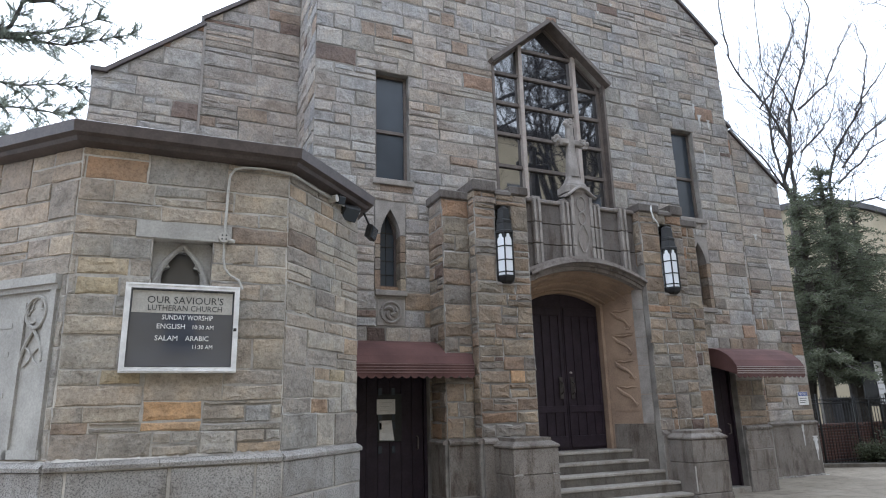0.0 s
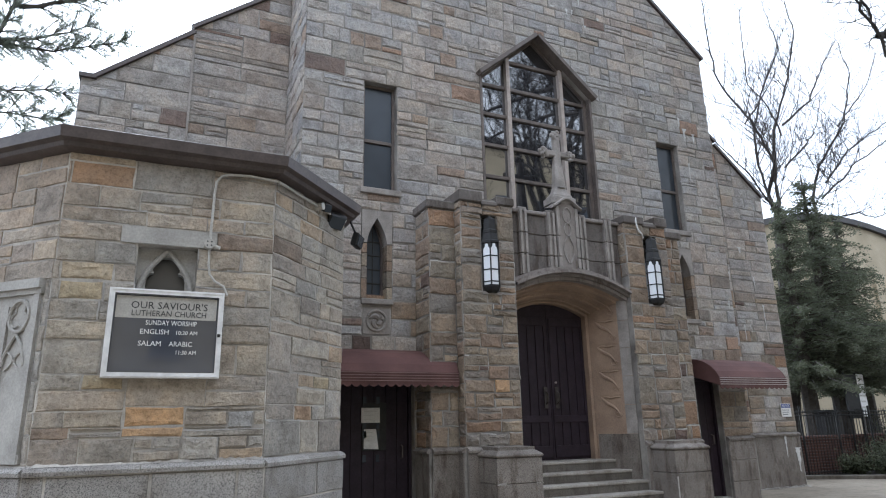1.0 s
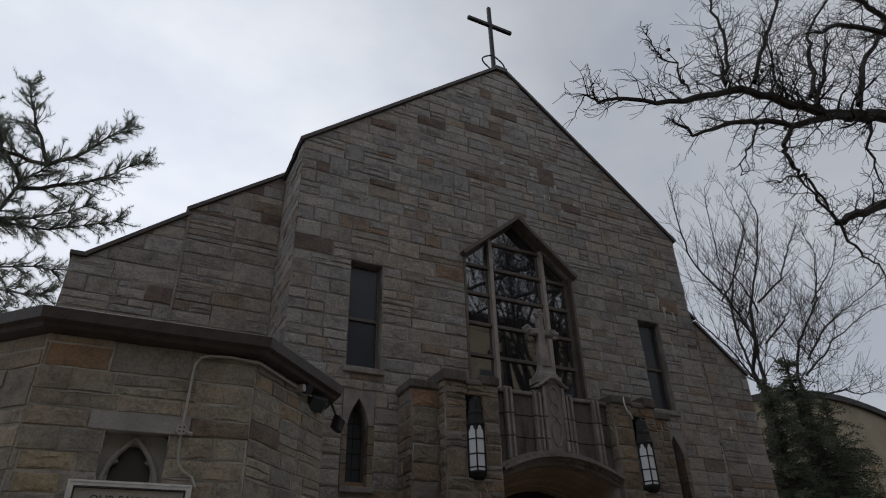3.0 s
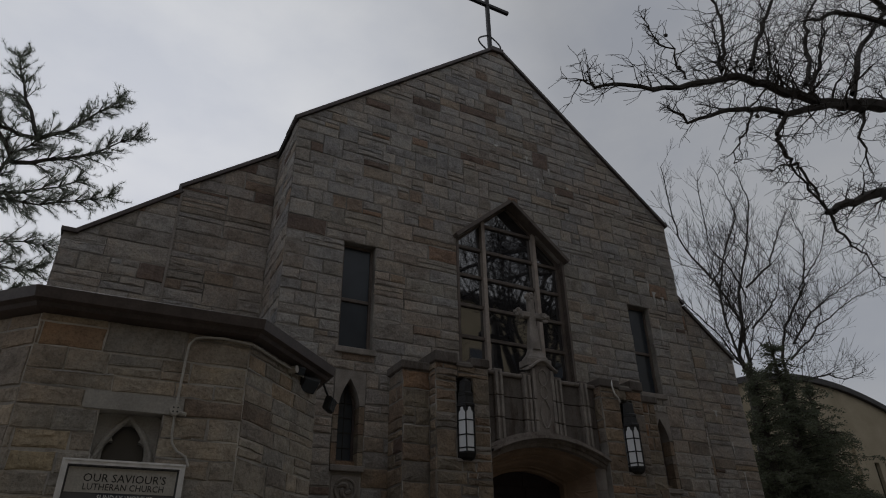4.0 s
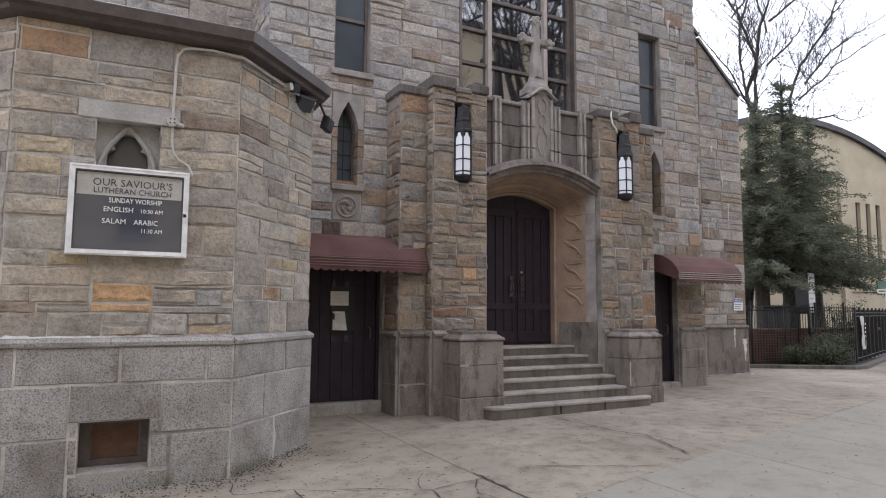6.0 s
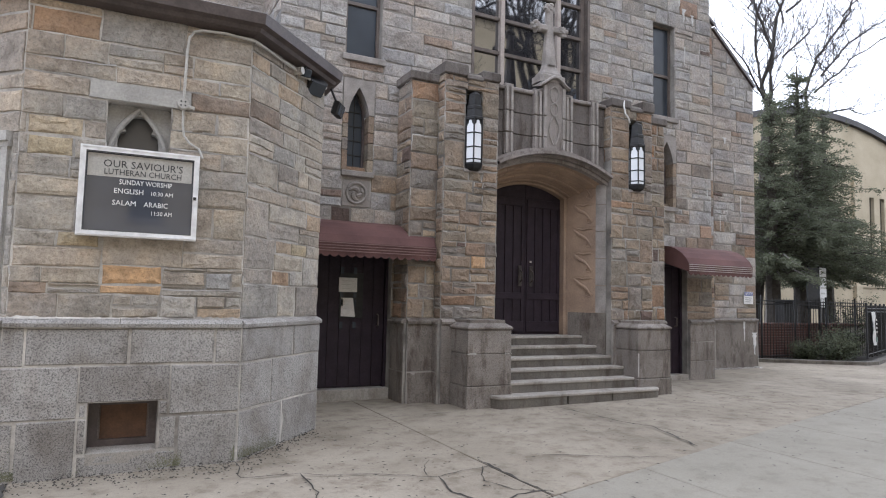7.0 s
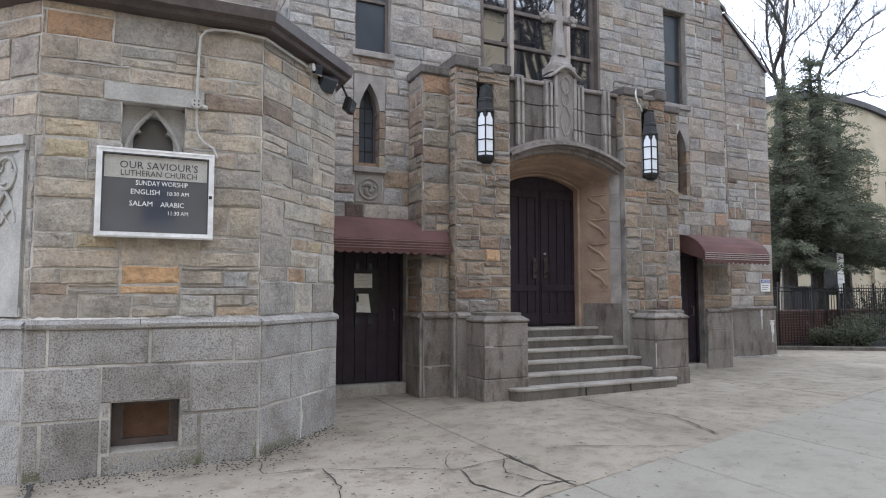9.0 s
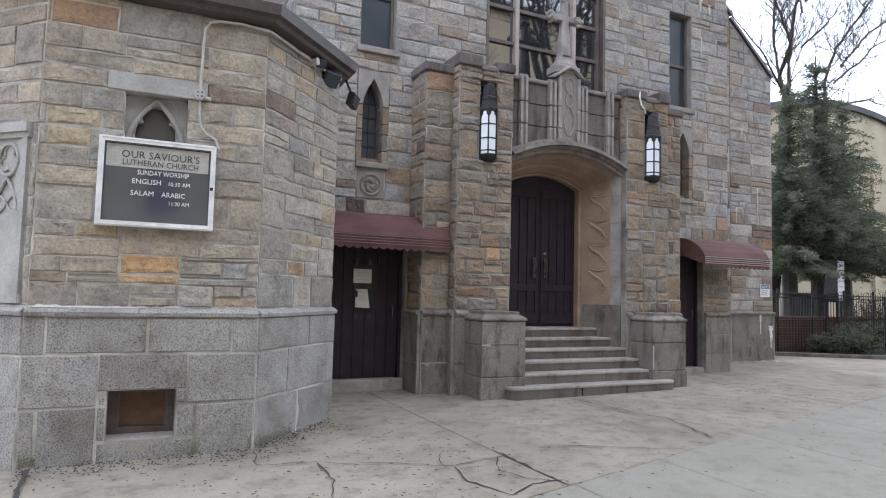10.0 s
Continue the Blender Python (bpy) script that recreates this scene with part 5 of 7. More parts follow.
# spandrel wall over the arch and its hood mould
ar = arch(1.215, 3.80, 4.10, 16)
g = Geo()
n = len(ar)
g.add([(x, -0.58, z) for x, z in ar] + [(x, -0.58, 5.22) for x, z in ar] + [(x, -0.3, 5.22) for x, z in ar], [(i, n + i, n + i + 1, i + 1) for i in range(n - 1)] + [(n + i, 2 * n + i, 2 * n + i + 1, n + i + 1) for i in range(n - 1)])
g.make("parapet_wall", M_PARAPET_D, portal)
for k, (dy, z0, z1) in enumerate(((-0.74, 0.00, 0.05), (-0.84, 0.05, 0.10), (-0.79, 0.10, 0.135), (-0.71, 0.135, 0.18), (-0.69, -0.06, 0.0))):
    a0, a1 = [(x, z + z0) for x, z in ar], [(x, z + z1) for x, z in ar]
    g = Geo()
    g.add([(x, dy, z) for x, z in a0] + [(x, dy, z) for x, z in a1] + [(x, -0.57, z) for x, z in a1] + [(x, -0.57, z) for x, z in a0],
          [f for i in range(n - 1) for f in ((i, n + i, n + i + 1, i + 1), (n + i, 2 * n + i, 2 * n + i + 1, n + i + 1), (3 * n + i, i, i + 1, 3 * n + i + 1))])
    g.make("hood_mould", M_PARAPET, portal)
# parapet: coping, pilaster strips, middle panel
Geo().box(-1.22, 1.22, -0.66, -0.28, 5.20, 5.27, 0.015).make("coping", M_PARAPET, portal)
arch_z = lambda x: 3.80 + 0.30 * (1 - (x / 1.215) ** 2) + 0.15
for x in (-0.93, -0.34, 0.34, 0.93):
    cuts = [arch_z(x), 4.46, 4.84, 5.32]
    for z0, z1 in zip(cuts, cuts[1:]):
        Geo().box(x - 0.085, x + 0.085, -0.66, -0.5, z0 + 0.004, z1 - 0.004, 0.012).make("pilaster", M_PARAPET, portal)
        for dx in (-0.048, 0.048):
            Geo().box(x + dx - 0.022, x + dx + 0.022, -0.69, -0.6, z0 + 0.012, min(z1 - 0.008, 5.27), 0.008).make("rib", M_LIMESTONE, portal, "pale worn stone rib")
for x0, x1 in ((-1.2, -1.02), (-0.84, -0.43), (0.43, 0.84), (1.02, 1.2)):
    for z0, z1 in ((arch_z((x0 + x1) / 2) - 0.05, 4.46), (4.46, 4.84), (4.84, 5.20)):
        Geo().box(x0, x1, -0.605, -0.55, z0 + 0.008, z1 - 0.008, 0.006).make("panel_block", M_PARAPET_D, portal, "dark stone panel")
g = Geo()
g.add([(x, y, z) for y in (-0.68, -0.45) for x, z in ((-0.235, 4.22), (0.235, 4.22), (0.235, 5.36), (0.12, 5.47), (0, 5.51), (-0.12, 5.47), (-0.235, 5.36))],
      [tuple(range(7)), tuple(reversed(range(7, 14)))] + [(i, 7 + i, 7 + (i + 1) % 7, (i + 1) % 7) for i in range(7)])
g.make("middle_panel", M_PARAPET, portal)
# curved gablet coping over the middle panel
gab = [(x, 5.36 + 0.17 * (0.5 + 0.5 * math.cos(math.pi * x / 0.31)) ** 0.8) for x in [-0.31 + 0.62 * k / 14 for k in range(15)]]
g = Geo()
gn = len(gab)
g.add([(x, y, z + dz) for y, dz in ((-0.70, 0.0), (-0.75, 0.02), (-0.75, 0.05), (-0.71, 0.07), (-0.42, 0.075)) for x, z in gab],
      [(j * gn + i, j * gn + i + 1, (j + 1) * gn + i + 1, (j + 1) * gn + i) for j in range(4) for i in range(gn - 1)] +
      [tuple(j * gn for j in range(5)), tuple(j * gn + gn - 1 for j in reversed(range(5)))])
g.make("gablet", M_LIMESTONE, portal, "worn pale gablet coping")
# carved shield-like loops on the middle panel
for x in (-0.2, 0.2):
    for z0, z1 in ((4.25, 4.45), (4.47, 4.83), (4.85, 5.40)):
        Geo().box(x - 0.03, x + 0.03, -0.71, -0.66, z0, z1, 0.01).make("panel_edge", M_LIMESTONE, portal)
for z, r in ((5.25, 0.12), (4.98, 0.10)):
    pts = [(r * 0.75 * math.cos(a), -0.69, z + r * 1.2 * math.sin(a)) for a in [2 * math.pi * k / 18 for k in range(19)]]
    Geo().tube(pts, 0.014, 6).make("carved_loop", M_LIMESTONE, portal)
for s in (-1, 1):
    pts = [(s * (0.02 + 0.09 * math.sin(math.pi * t)), -0.69, 4.35 + 0.5 * t) for t in [k / 8 for k in range(9)]]
    Geo().tube(pts, 0.014, 6).make("carved_leaf", M_LIMESTONE, portal)
# carved leaf panels on the right and left splay
for s in (-1, 1):
    ax, bx = (0.86, 1.215)
    at = lambda t, z, d: Vector((s * (ax + (bx - ax) * t), IN_Y + (OUT_Y - IN_Y) * t, z)) + Vector((-s * 0.905, -0.42, 0)) * d
    for k in range(5):
        z0 = 1.62 + 0.46 * k
        q = [(0.18, z0), (0.95, z0), (0.95, z0 + 0.012), (0.18, z0 + 0.012)]
        g = Geo()
        g.add([at(t, z, 0.012) for t, z in q] + [at(t, z, -0.01) for t, z in q], [(0, 1, 2, 3), (0, 4, 5, 1), (2, 6, 7, 3), (1, 5, 6, 2), (3, 7, 4, 0)])
        g.make("carved_line", M_PORTAL, portal)
        curl = [at(0.22 + 0.44 * t, z0 + 0.42 - 0.34 * t ** 1.3 - 0.03 * math.sin(2 * math.pi * t), 0.014) for t in [j / 10 for j in range(11)]]
        Geo().tube(curl, [0.008 + 0.026 * math.sin(math.pi * (j / 10) ** 0.7) for j in range(11)], 6).make("carved_leaf", M_PORTAL, portal)
        Geo().tube([at(0.24 + 0.44 * t, z0 + 0.415 + 0.012 * math.sin(9 * t), 0.010) for t in (0, 0.25, 0.5, 0.75, 1)], [0.006, 0.020, 0.015, 0.018, 0.006], 6).make("carved_leaf", M_PORTAL, portal)
        Geo().tube([at(0.60 + 0.08 * math.cos(a), z0 + 0.11 + 0.04 * math.sin(a), 0.012) for a in (0, 1, 2, 3, 4, 5)], 0.010, 5).make("carved_leaf", M_PORTAL, portal)
    for k in range(5):
        z0, z1 = 1.405 + 0.50 * k, 1.40 + 0.50 * (k + 1) - 0.004
        q = [(0.76, z0), (1.0, z0), (1.0, z1), (0.76, z1)]
        g = Geo()
        g.add([at(t, z, 0.022) for t, z in q] + [at(t, z, -0.02) for t, z in q], [(0, 1, 2, 3), (0, 4, 5, 1), (2, 6, 7, 3), (1, 5, 6, 2), (3, 7, 4, 0)])
        g.make("jamb_block", M_LIMESTONE, portal, "grey limestone jamb block")
    g = Geo()
    q = [(0.1, 0.25), (1.0, 0.25), (1.0, 1.40), (0.1, 1.40)]
    g.add([at(t, z, 0.03) for t, z in q] + [at(t, z, -0.01) for t, z in q], [(0, 1, 2, 3), (0, 4, 5, 1), (2, 6, 7, 3), (1, 5, 6, 2), (3, 7, 4, 0)])
    g.make("plinth", M_GRANITE_D, portal)

door = thing("door_3", "dark oak double church door with an arched head and iron pulls", "door", (0, 0.2, 0.97), kind="structure")
for s in (-1, 1):
    pts = [(x, z) for x, z in ([(0.80, 0.98)] + arch(0.80, 3.55, 3.76, 16) + [(-0.80, 0.98)])]
    lf = clip(pts[::1], -s, 0, -0.004)
    leaf_poly = lf if area(lf) > 0 else lf[::-1]
    k = len(leaf_poly)
    leaf = Geo().add([(x, 0.19, z) for x, z in leaf_poly] + [(x, 0.25, z) for x, z in leaf_poly], [tuple(range(k)), tuple(reversed(range(k, 2 * k)))] + [(i, k + i, k + (i + 1) % k, (i + 1) % k) for i in range(k)]).make("door_leaf", M_DOOR, door)
    a, b = sorted((s * 0.04, s * 0.78))
    for z0, z1 in ((1.02, 1.22), (1.62, 1.74), (3.35, 3.50)):
        Geo().box(a, b, 0.165, 0.2, z0, z1, 0.006).make("rail", M_DOOR, leaf)
    for x in (0.06, 0.24, 0.42, 0.60, 0.76):
        Geo().box(*sorted((s * (x - 0.025), s * (x + 0.025))), 0.170, 0.2, 1.04, 3.44, 0.006).make("moulding", M_DOOR, leaf)
    Geo().box(*sorted((s * 0.085, s * 0.155)), 0.150, 0.168, 1.86, 2.24, 0.004).make("pull_plate", M_BRONZE, leaf, "worn bronze pull plate")
    Geo().tube([(s * 0.12, 0.155, 1.94), (s * 0.12, 0.09, 1.98), (s * 0.12, 0.09, 2.12), (s * 0.12, 0.155, 2.16)], 0.014, 6).make("pull", M_BRONZE, leaf)
Geo().tube([(0.12, 0.19, 2.32), (0.12, 0.160, 2.32)], 0.02, 8).make("lock", M_STRIPE, door)
# black sheet for the dark behind the door leaves
Geo().box(-1.2, 1.2, 0.27, 0.4, 0.9, 4.6).make("backing", M_BLACK, door)

# stone cross standing on the parapet
sc = thing("stone_cross", "carved limestone cross with leafy arm ends on a moulded base", "cross", (0, -0.5, 5.5))
yc = -0.5
flare = [(0.275, 5.48), (0.275, 5.60), (0.225, 5.622), (0.215, 5.66), (0.195, 5.675), (0.155, 5.73), (0.13, 5.80), (0.118, 5.83)]
g = Geo()
sq8 = ((-1, -0.45), (-0.8, -0.7), (0.8, -0.7), (1, -0.45), (1, 0.45), (0.8, 0.7), (-0.8, 0.7), (-1, 0.45))
g.add([(x * r, yc + y * r, z) for r, z in flare for x, y in sq8], [(j * 8 + i, j * 8 + (i + 1) % 8, (j + 1) * 8 + (i + 1) % 8, (j + 1) * 8 + i) for j in range(len(flare) - 1) for i in range(8)])
g.make("base_moulding", M_LIMESTONE, sc)
oct_ = ((-1, -0.5), (-0.5, -1), (0.5, -1), (1, -0.5), (1, 0.5), (0.5, 1), (-0.5, 1), (-1, 0.5))
levels = ((5.82, 0.118), (6.40, 0.075), (6.86, 0.066))
g = Geo()
g.add([(x * w, yc + y * w, z) for z, w in levels for x, y in oct_], [tuple(range(16, 24))] + [(j * 8 + i, j * 8 + (i + 1) % 8, (j + 1) * 8 + (i + 1) % 8, (j + 1) * 8 + i) for j in (0, 1) for i in range(8)])
g.make("shaft", M_LIMESTONE, sc)
Geo().box(-0.26, 0.26, yc - 0.055, yc + 0.055, 6.46, 6.58, 0.02).make("arm", M_LIMESTONE, sc)


def knob(geo, c, r, seed):
    q = random.Random(seed)
    me = bmesh.new()
    bmesh.ops.create_icosphere(me, subdivisions=2, radius=r)
    me.verts.ensure_lookup_table()
    vs = [Vector(v.co) * (0.75 + 0.5 * abs(noise.noise(v.co * (3.2 / r) * 0.35 + Vector((seed, 0, 0))))) + Vector(c) for v in me.verts]
    fs = [tuple(v.index for v in f.verts) for f in me.faces]
    me.free()
    geo.add(vs, fs)


for c, nm_ in (((-0.29, yc, 6.52), 1), ((0.29, yc, 6.52), 2), ((0, yc, 6.90), 3)):
    g = Geo()
    for k in range(7):
        a = 2 * math.pi * k / 7 + nm_
        knob(g, (c[0] + 0.075 * math.cos(a), c[1] - 0.03 * (k % 2), c[2] + 0.075 * math.sin(a)), 0.052, nm_ * 7 + k)
    knob(g, (c[0], c[1] - 0.03, c[2]), 0.06, nm_ * 7 + 9)
    g.make("leaf_boss", M_LIMESTONE, sc)

# ---- the low polygonal bay in front ----
PA, PB, PC = (-7.62, -2.96), (-5.62, -3.00), (-4.50, -1.83)
PZ = (-9.02, -1.56)
BAY_TOP = 4.30
bay_pts = [(-9.02, WY), PZ, PA, PB, PC, (-4.50, 0.0)]
bay_faces = [Face(a, b) for a, b in zip(bay_pts, bay_pts[1:])]
bay_names = ("wall_bay_west", "wall_bay_northwest", "wall_bay_sign", "wall_bay_diagonal", "wall_bay_east")
bay_label = "low church bay of squared tan sandstone on a granite base"
f_sign = bay_faces[2]
us = lambda x: (x + 7.62)
HT = (us(-6.93), us(-6.37), 2.45, 3.42)
HB = (us(-6.935), us(-6.345), 0.10, 0.555)
HP = (0.72, 1.90, 1.36, 3.02)
bay_z = [-0.25, 0.42, 0.90, 1.255]
sign_blocks = [(us(a), us(b), z0, z1) for a, b, z0, z1 in (
    (-7.64, -7.466, 0.90, 1.255), (-7.466, -6.62, 0.90, 1.255), (-6.62, -5.85, 0.90, 1.255), (-5.85, -5.60, 0.90, 1.255),
    (-7.64, -7.02, 0.42, 0.90), (-7.02, -6.25, 0.56, 0.90), (-7.02, -6.94, 0.42, 0.56), (-6.34, -6.25, 0.42, 0.56), (-6.25, -5.60, 0.42, 0.90),
    (-7.64, -7.49, -0.30, 0.42), (-7.49, -7.02, -0.30, 0.42), (-7.02, -6.94, 0.095, 0.42), (-7.02, -6.165, -0.30, 0.095), (-6.34, -6.165, 0.095, 0.42), (-6.165, -5.60, -0.30, 0.42))]
rng = random.Random(21)
BUFF_M = stone_material("yellow_buff_stone", [(0.0, (0.40, 0.335, 0.225)), (0.5, (0.38, 0.32, 0.23))])
TAN_M = stone_material("orange_tan_stone", [(0.0, (0.37, 0.265, 0.175)), (0.5, (0.35, 0.27, 0.19))])
GREY_M = stone_material("pale_rough_stone", [(0.0, (0.36, 0.34, 0.32)), (0.5, (0.33, 0.32, 0.30))])
bay_walls = []
for i, (f, nm) in enumerate(zip(bay_faces, bay_names)):
    holes = [(*HT, None), (*HB, None)] if i == 2 else []
    w = core(nm, f, 0, f.w, -0.3, lambda u: BAY_TOP, holes, 0.35, M_MORTAR, bay_label)
    bay_walls.append(w)
    if i in (1, 2, 3):
        stone_holes = [HT, (HT[0] - 0.16, HT[1] + 0.18, 3.42, 3.60)] if i == 2 else ([HP] if i == 1 else [])
        special = []
        if i == 2:
            special = [((us(-6.90), us(-6.37), 1.66, 1.84), RUST_M), ((us(-6.90), us(-6.37), 1.56, 1.655), RUST_M), ((us(-7.57), us(-7.12), 3.02, 3.20), BUFF_M), ((us(-7.56), us(-7.19), 2.83, 3.01), BUFF_M), ((us(-7.28), us(-6.93), 1.99, 2.14), BUFF_M), ((us(-7.58), us(-7.03), 3.98, 4.22), TAN_M), ((us(-5.98), us(-5.72), 1.62, 1.80), GREY_M)]
        if i == 3:
            special = [((0.55, 0.92, 1.70, 1.86), TAN_M), ((0.95, 1.3, 2.05, 2.2), BUFF_M)]
        stone_holes = stone_holes + [s_[0] for s_ in special]
        for s_, m_s in special:
            lay(w, f, [s_], rng, lambda u, v, m_s=m_s: (m_s, m_s), depth=0.008)
        lay(w, f, coursed(0, f.w, 1.34, BAY_TOP, stone_holes, rng, 0.18, 0.28, 0.30, 0.60, 0.22), rng, lambda u, v: (M_STONE_BAY, M_STONE_BAY), depth=0.008, near=(f.w / 2, 2.5), limit=400, chamfer=0.0045, swell=0.010, joint=0.0075, repoint=0.26)
        granite(f, -0.02, f.w + 0.02, bay_z, rng, w, M_GRANITE, wide=0.85, depth=0.05, blocks=sign_blocks if i == 2 else None, joint=0.010)
        # ragged lime fillet along the top of the ledge
        if i < 3:
            us_f = [0.0]
            while us_f[-1] < f.w:
                us_f.append(min(f.w, us_f[-1] + rng.uniform(0.02, 0.06)))
            rows_f = [[(u, 1.345 + h, 0.003), (u, 1.338 + h * 0.5, w_f * 0.5), (u, 1.334 - 0.12 * w_f, w_f)] for u, h, w_f in ((u, rng.uniform(-0.004, 0.022), rng.uniform(0.012, 0.045)) for u in us_f)]
            fillet = Geo()
            fillet.add([f.at(*p) for r_f in rows_f for p in r_f], [(3 * k + j, 3 * k + j + 1, 3 * k + j + 4, 3 * k + j + 3) for k in range(len(rows_f) - 1) for j in (0, 1)])
            fillet.make("mortar_fillet", M_MORTAR, w, "pale crumbling lime mortar on the ledge")
# lintel over the traceried opening, its trefoil tracery and the boarded basement window
g = Geo()
LX = [f_sign.at(u, v, d) for d in (0.02, -0.06) for u, v in ((HT[0] - 0.155, 3.425), (HT[1] + 0.175, 3.425), (HT[1] + 0.175, 3.595), (HT[0] - 0.155, 3.595))]
g.add(LX, [(0, 1, 2, 3), (0, 4, 5, 1), (1, 5, 6, 2), (2, 6, 7, 3), (3, 7, 4, 0)])
g.make("lintel", M_PALESTONE, bay_walls[2])
win6 = thing("window_6", "small trefoil traceried window half hidden behind the notice board", "window", (-6.65, -2.9, 2.45), kind="structure")
cu = (HT[0] + HT[1]) / 2
half = [(0.185, 2.52), (0.185, 2.75), (0.185, 2.95), (0.185, 3.06), (0.175, 3.125), (0.150, 3.155), (0.112, 3.165)]
lobe = [(0.132 * math.cos(a), 3.225 + 0.105 * math.sin(a)) for a in [-0.40 + (math.pi + 0.80) * k / 14 for k in range(15)]]
tre = [(cu + x, z) for x, z in half + lobe + [(-x, z) for x, z in reversed(half)] + [(-0.1, 2.50), (0.0, 2.50), (0.1, 2.50)]]
Geo().ring(tre, rect_loop(tre, HT[0], HT[1], HT[2], HT[3], (cu, 3.05)), f_sign.at, -0.22, -0.13).make("tracery", M_PALESTONE, win6)
for s in (-1, 1):
    pts = [f_sign.at(cu + s * 0.250, 2.50, -0.12)] + [f_sign.at(cu + s * (0.250 - 0.246 * t ** 1.9), 2.93 + 0.46 * t, -0.12) for t in [k / 12 for k in range(13)]]
    Geo().tube(pts, 0.028, 8).make("arch_moulding", M_PALESTONE, win6)
g = Geo()
g.add([f_sign.at(u, v, -0.26) for u, v in ((HT[0], HT[2]), (HT[1], HT[2]), (HT[1], HT[3]), (HT[0], HT[3]))], [(0, 1, 2, 3)])
g.make("pane", M_GREYPANE, win6, "greyish pane with the sky's reflection in its colour")
win7 = thing("window_7", "basement opening boarded with reddish plywood", "window", (-6.6, -2.9, 0.04), kind="structure")


def face_box(geo, f, u0, u1, v0, v1, d0, d1):
    vs = [f.at(u, v, d) for d in (d1, d0) for u, v in ((u0, v0), (u1, v0), (u1, v1), (u0, v1))]
    return geo.add(vs, [(0, 1, 2, 3), (7, 6, 5, 4), (0, 4, 5, 1), (1, 5, 6, 2), (2, 6, 7, 3), (3, 7, 4, 0)])


face_box(Geo(), f_sign, HB[0], HB[1], HB[2], HB[3], -0.30, -0.20).make("board", M_PLY, win7, "reddish plywood board")
for a, b, c, d in ((HB[0], HB[0] + 0.085, HB[2], HB[3]), (HB[1] - 0.07, HB[1], HB[2], HB[3]), (HB[0] + 0.085, HB[1] - 0.07, HB[3] - 0.045, HB[3]), (HB[0] + 0.085, HB[1] - 0.07, HB[2], HB[2] + 0.085)):
    face_box(Geo(), f_sign, a, b, c, d, -0.20, -0.15).make("frame_piece", M_ROOF, win7, "dark weathered frame piece")
for a, b, c, d in ((HB[0] + 0.085, HB[0] + 0.10, HB[2] + 0.085, HB[3] - 0.045), (HB[1] - 0.085, HB[1] - 0.07, HB[2] + 0.085, HB[3] - 0.045)):
    face_box(Geo(), f_sign, a, b, c, d, -0.20, -0.175).make("bead", M_FRAME, win7)
g = Geo()
q = [f_sign.at(u, v, d) for u in (HB[0], HB[1]) for v, d in ((0.10, 0.05), (0.125, -0.14), (0.0, -0.14), (0.0, 0.05))]
g.add(q, [(0, 1, 5, 4), (0, 4, 7, 3)])
g.make("window_sill", M_STEP, win7)

M_MOSS = mottled("moss", (0.12, 0.125, 0.07), (0.19, 0.185, 0.12), 14, 0.95, 60, 0.3)
mq = random.Random(77)
moss = Geo()
for _ in range(4500):
    f, u = (bay_faces[2], min(1.99, max(0.02, mq.choice((1.75, 1.55, 0.15, 1.9)) + mq.gauss(0, 0.16)))) if mq.random() < 0.8 else (bay_faces[3], mq.uniform(0, 0.7))
    h = abs(mq.gauss(0, 0.055))
    o = f.at(u, 0, 0.053)
    z = ground_z(o.x, o.y) + h
    s = mq.uniform(0.002, 0.007)
    a = mq.uniform(0, 6.28)
    ring_ = [f.at(u + s * math.cos(a + k * 1.57), z + s * math.sin(a + k * 1.57), 0.052) for k in range(4)] + [f.at(u, z, 0.052 + s * 0.5)]
    moss.add(ring_, [(0, 1, 4), (1, 2, 4), (2, 3, 4), (3, 0, 4)])
tagged(moss.make("moss", M_MOSS), "dull green moss at the foot of the granite base", "moss", kind="stuff")

# blind traceried panel on the neighbouring face
f_nw = bay_faces[1]
panel = thing("blind_tracery", "pale limestone panel carved with blind gothic tracery", "carving", tuple(f_nw.at(1.3, 1.36)))
face_box(Geo(), f_nw, HP[0] + 0.01, HP[1] - 0.01, HP[2], HP[3], -0.05, 0.005).make("panel", M_PALESTONE, panel)
for a, b, c, d, e in ((HP[0], HP[1], 2.93, 3.02, 0.07), (HP[0], HP[1], 2.88, 2.935, 0.04), (1.81, 1.88, HP[2], 2.88, 0.035), (1.74, 1.81, HP[2], 2.86, 0.02), (1.44, 1.50, HP[2], 2.78, 0.03), (HP[0], HP[1], HP[2], 1.44, 0.03)):
    face_box(Geo(), f_nw, a, b, c, d, 0, e).make("moulding", M_PALESTONE, panel)
ringp = [f_nw.at(1.64 + 0.125 * math.cos(a), 2.68 + 0.15 * math.sin(a), 0.02) for a in [2 * math.pi * k / 24 for k in range(25)]]
Geo().tube(ringp, 0.018, 6).make("carved_ring", M_PALESTONE, panel)
for k in range(3):
    a0 = 2 * math.pi * k / 3 + math.pi / 2
    pts = [f_nw.at(1.64 + 0.055 * math.cos(a0) + 0.06 * math.cos(a), 2.68 + 0.07 * math.sin(a0) + 0.065 * math.sin(a), 0.012) for a in [a0 - 2.0 + 4.0 * j / 10 for j in range(11)]]
    Geo().tube(pts, 0.011, 5).make("carved_foil", M_PALESTONE, panel)
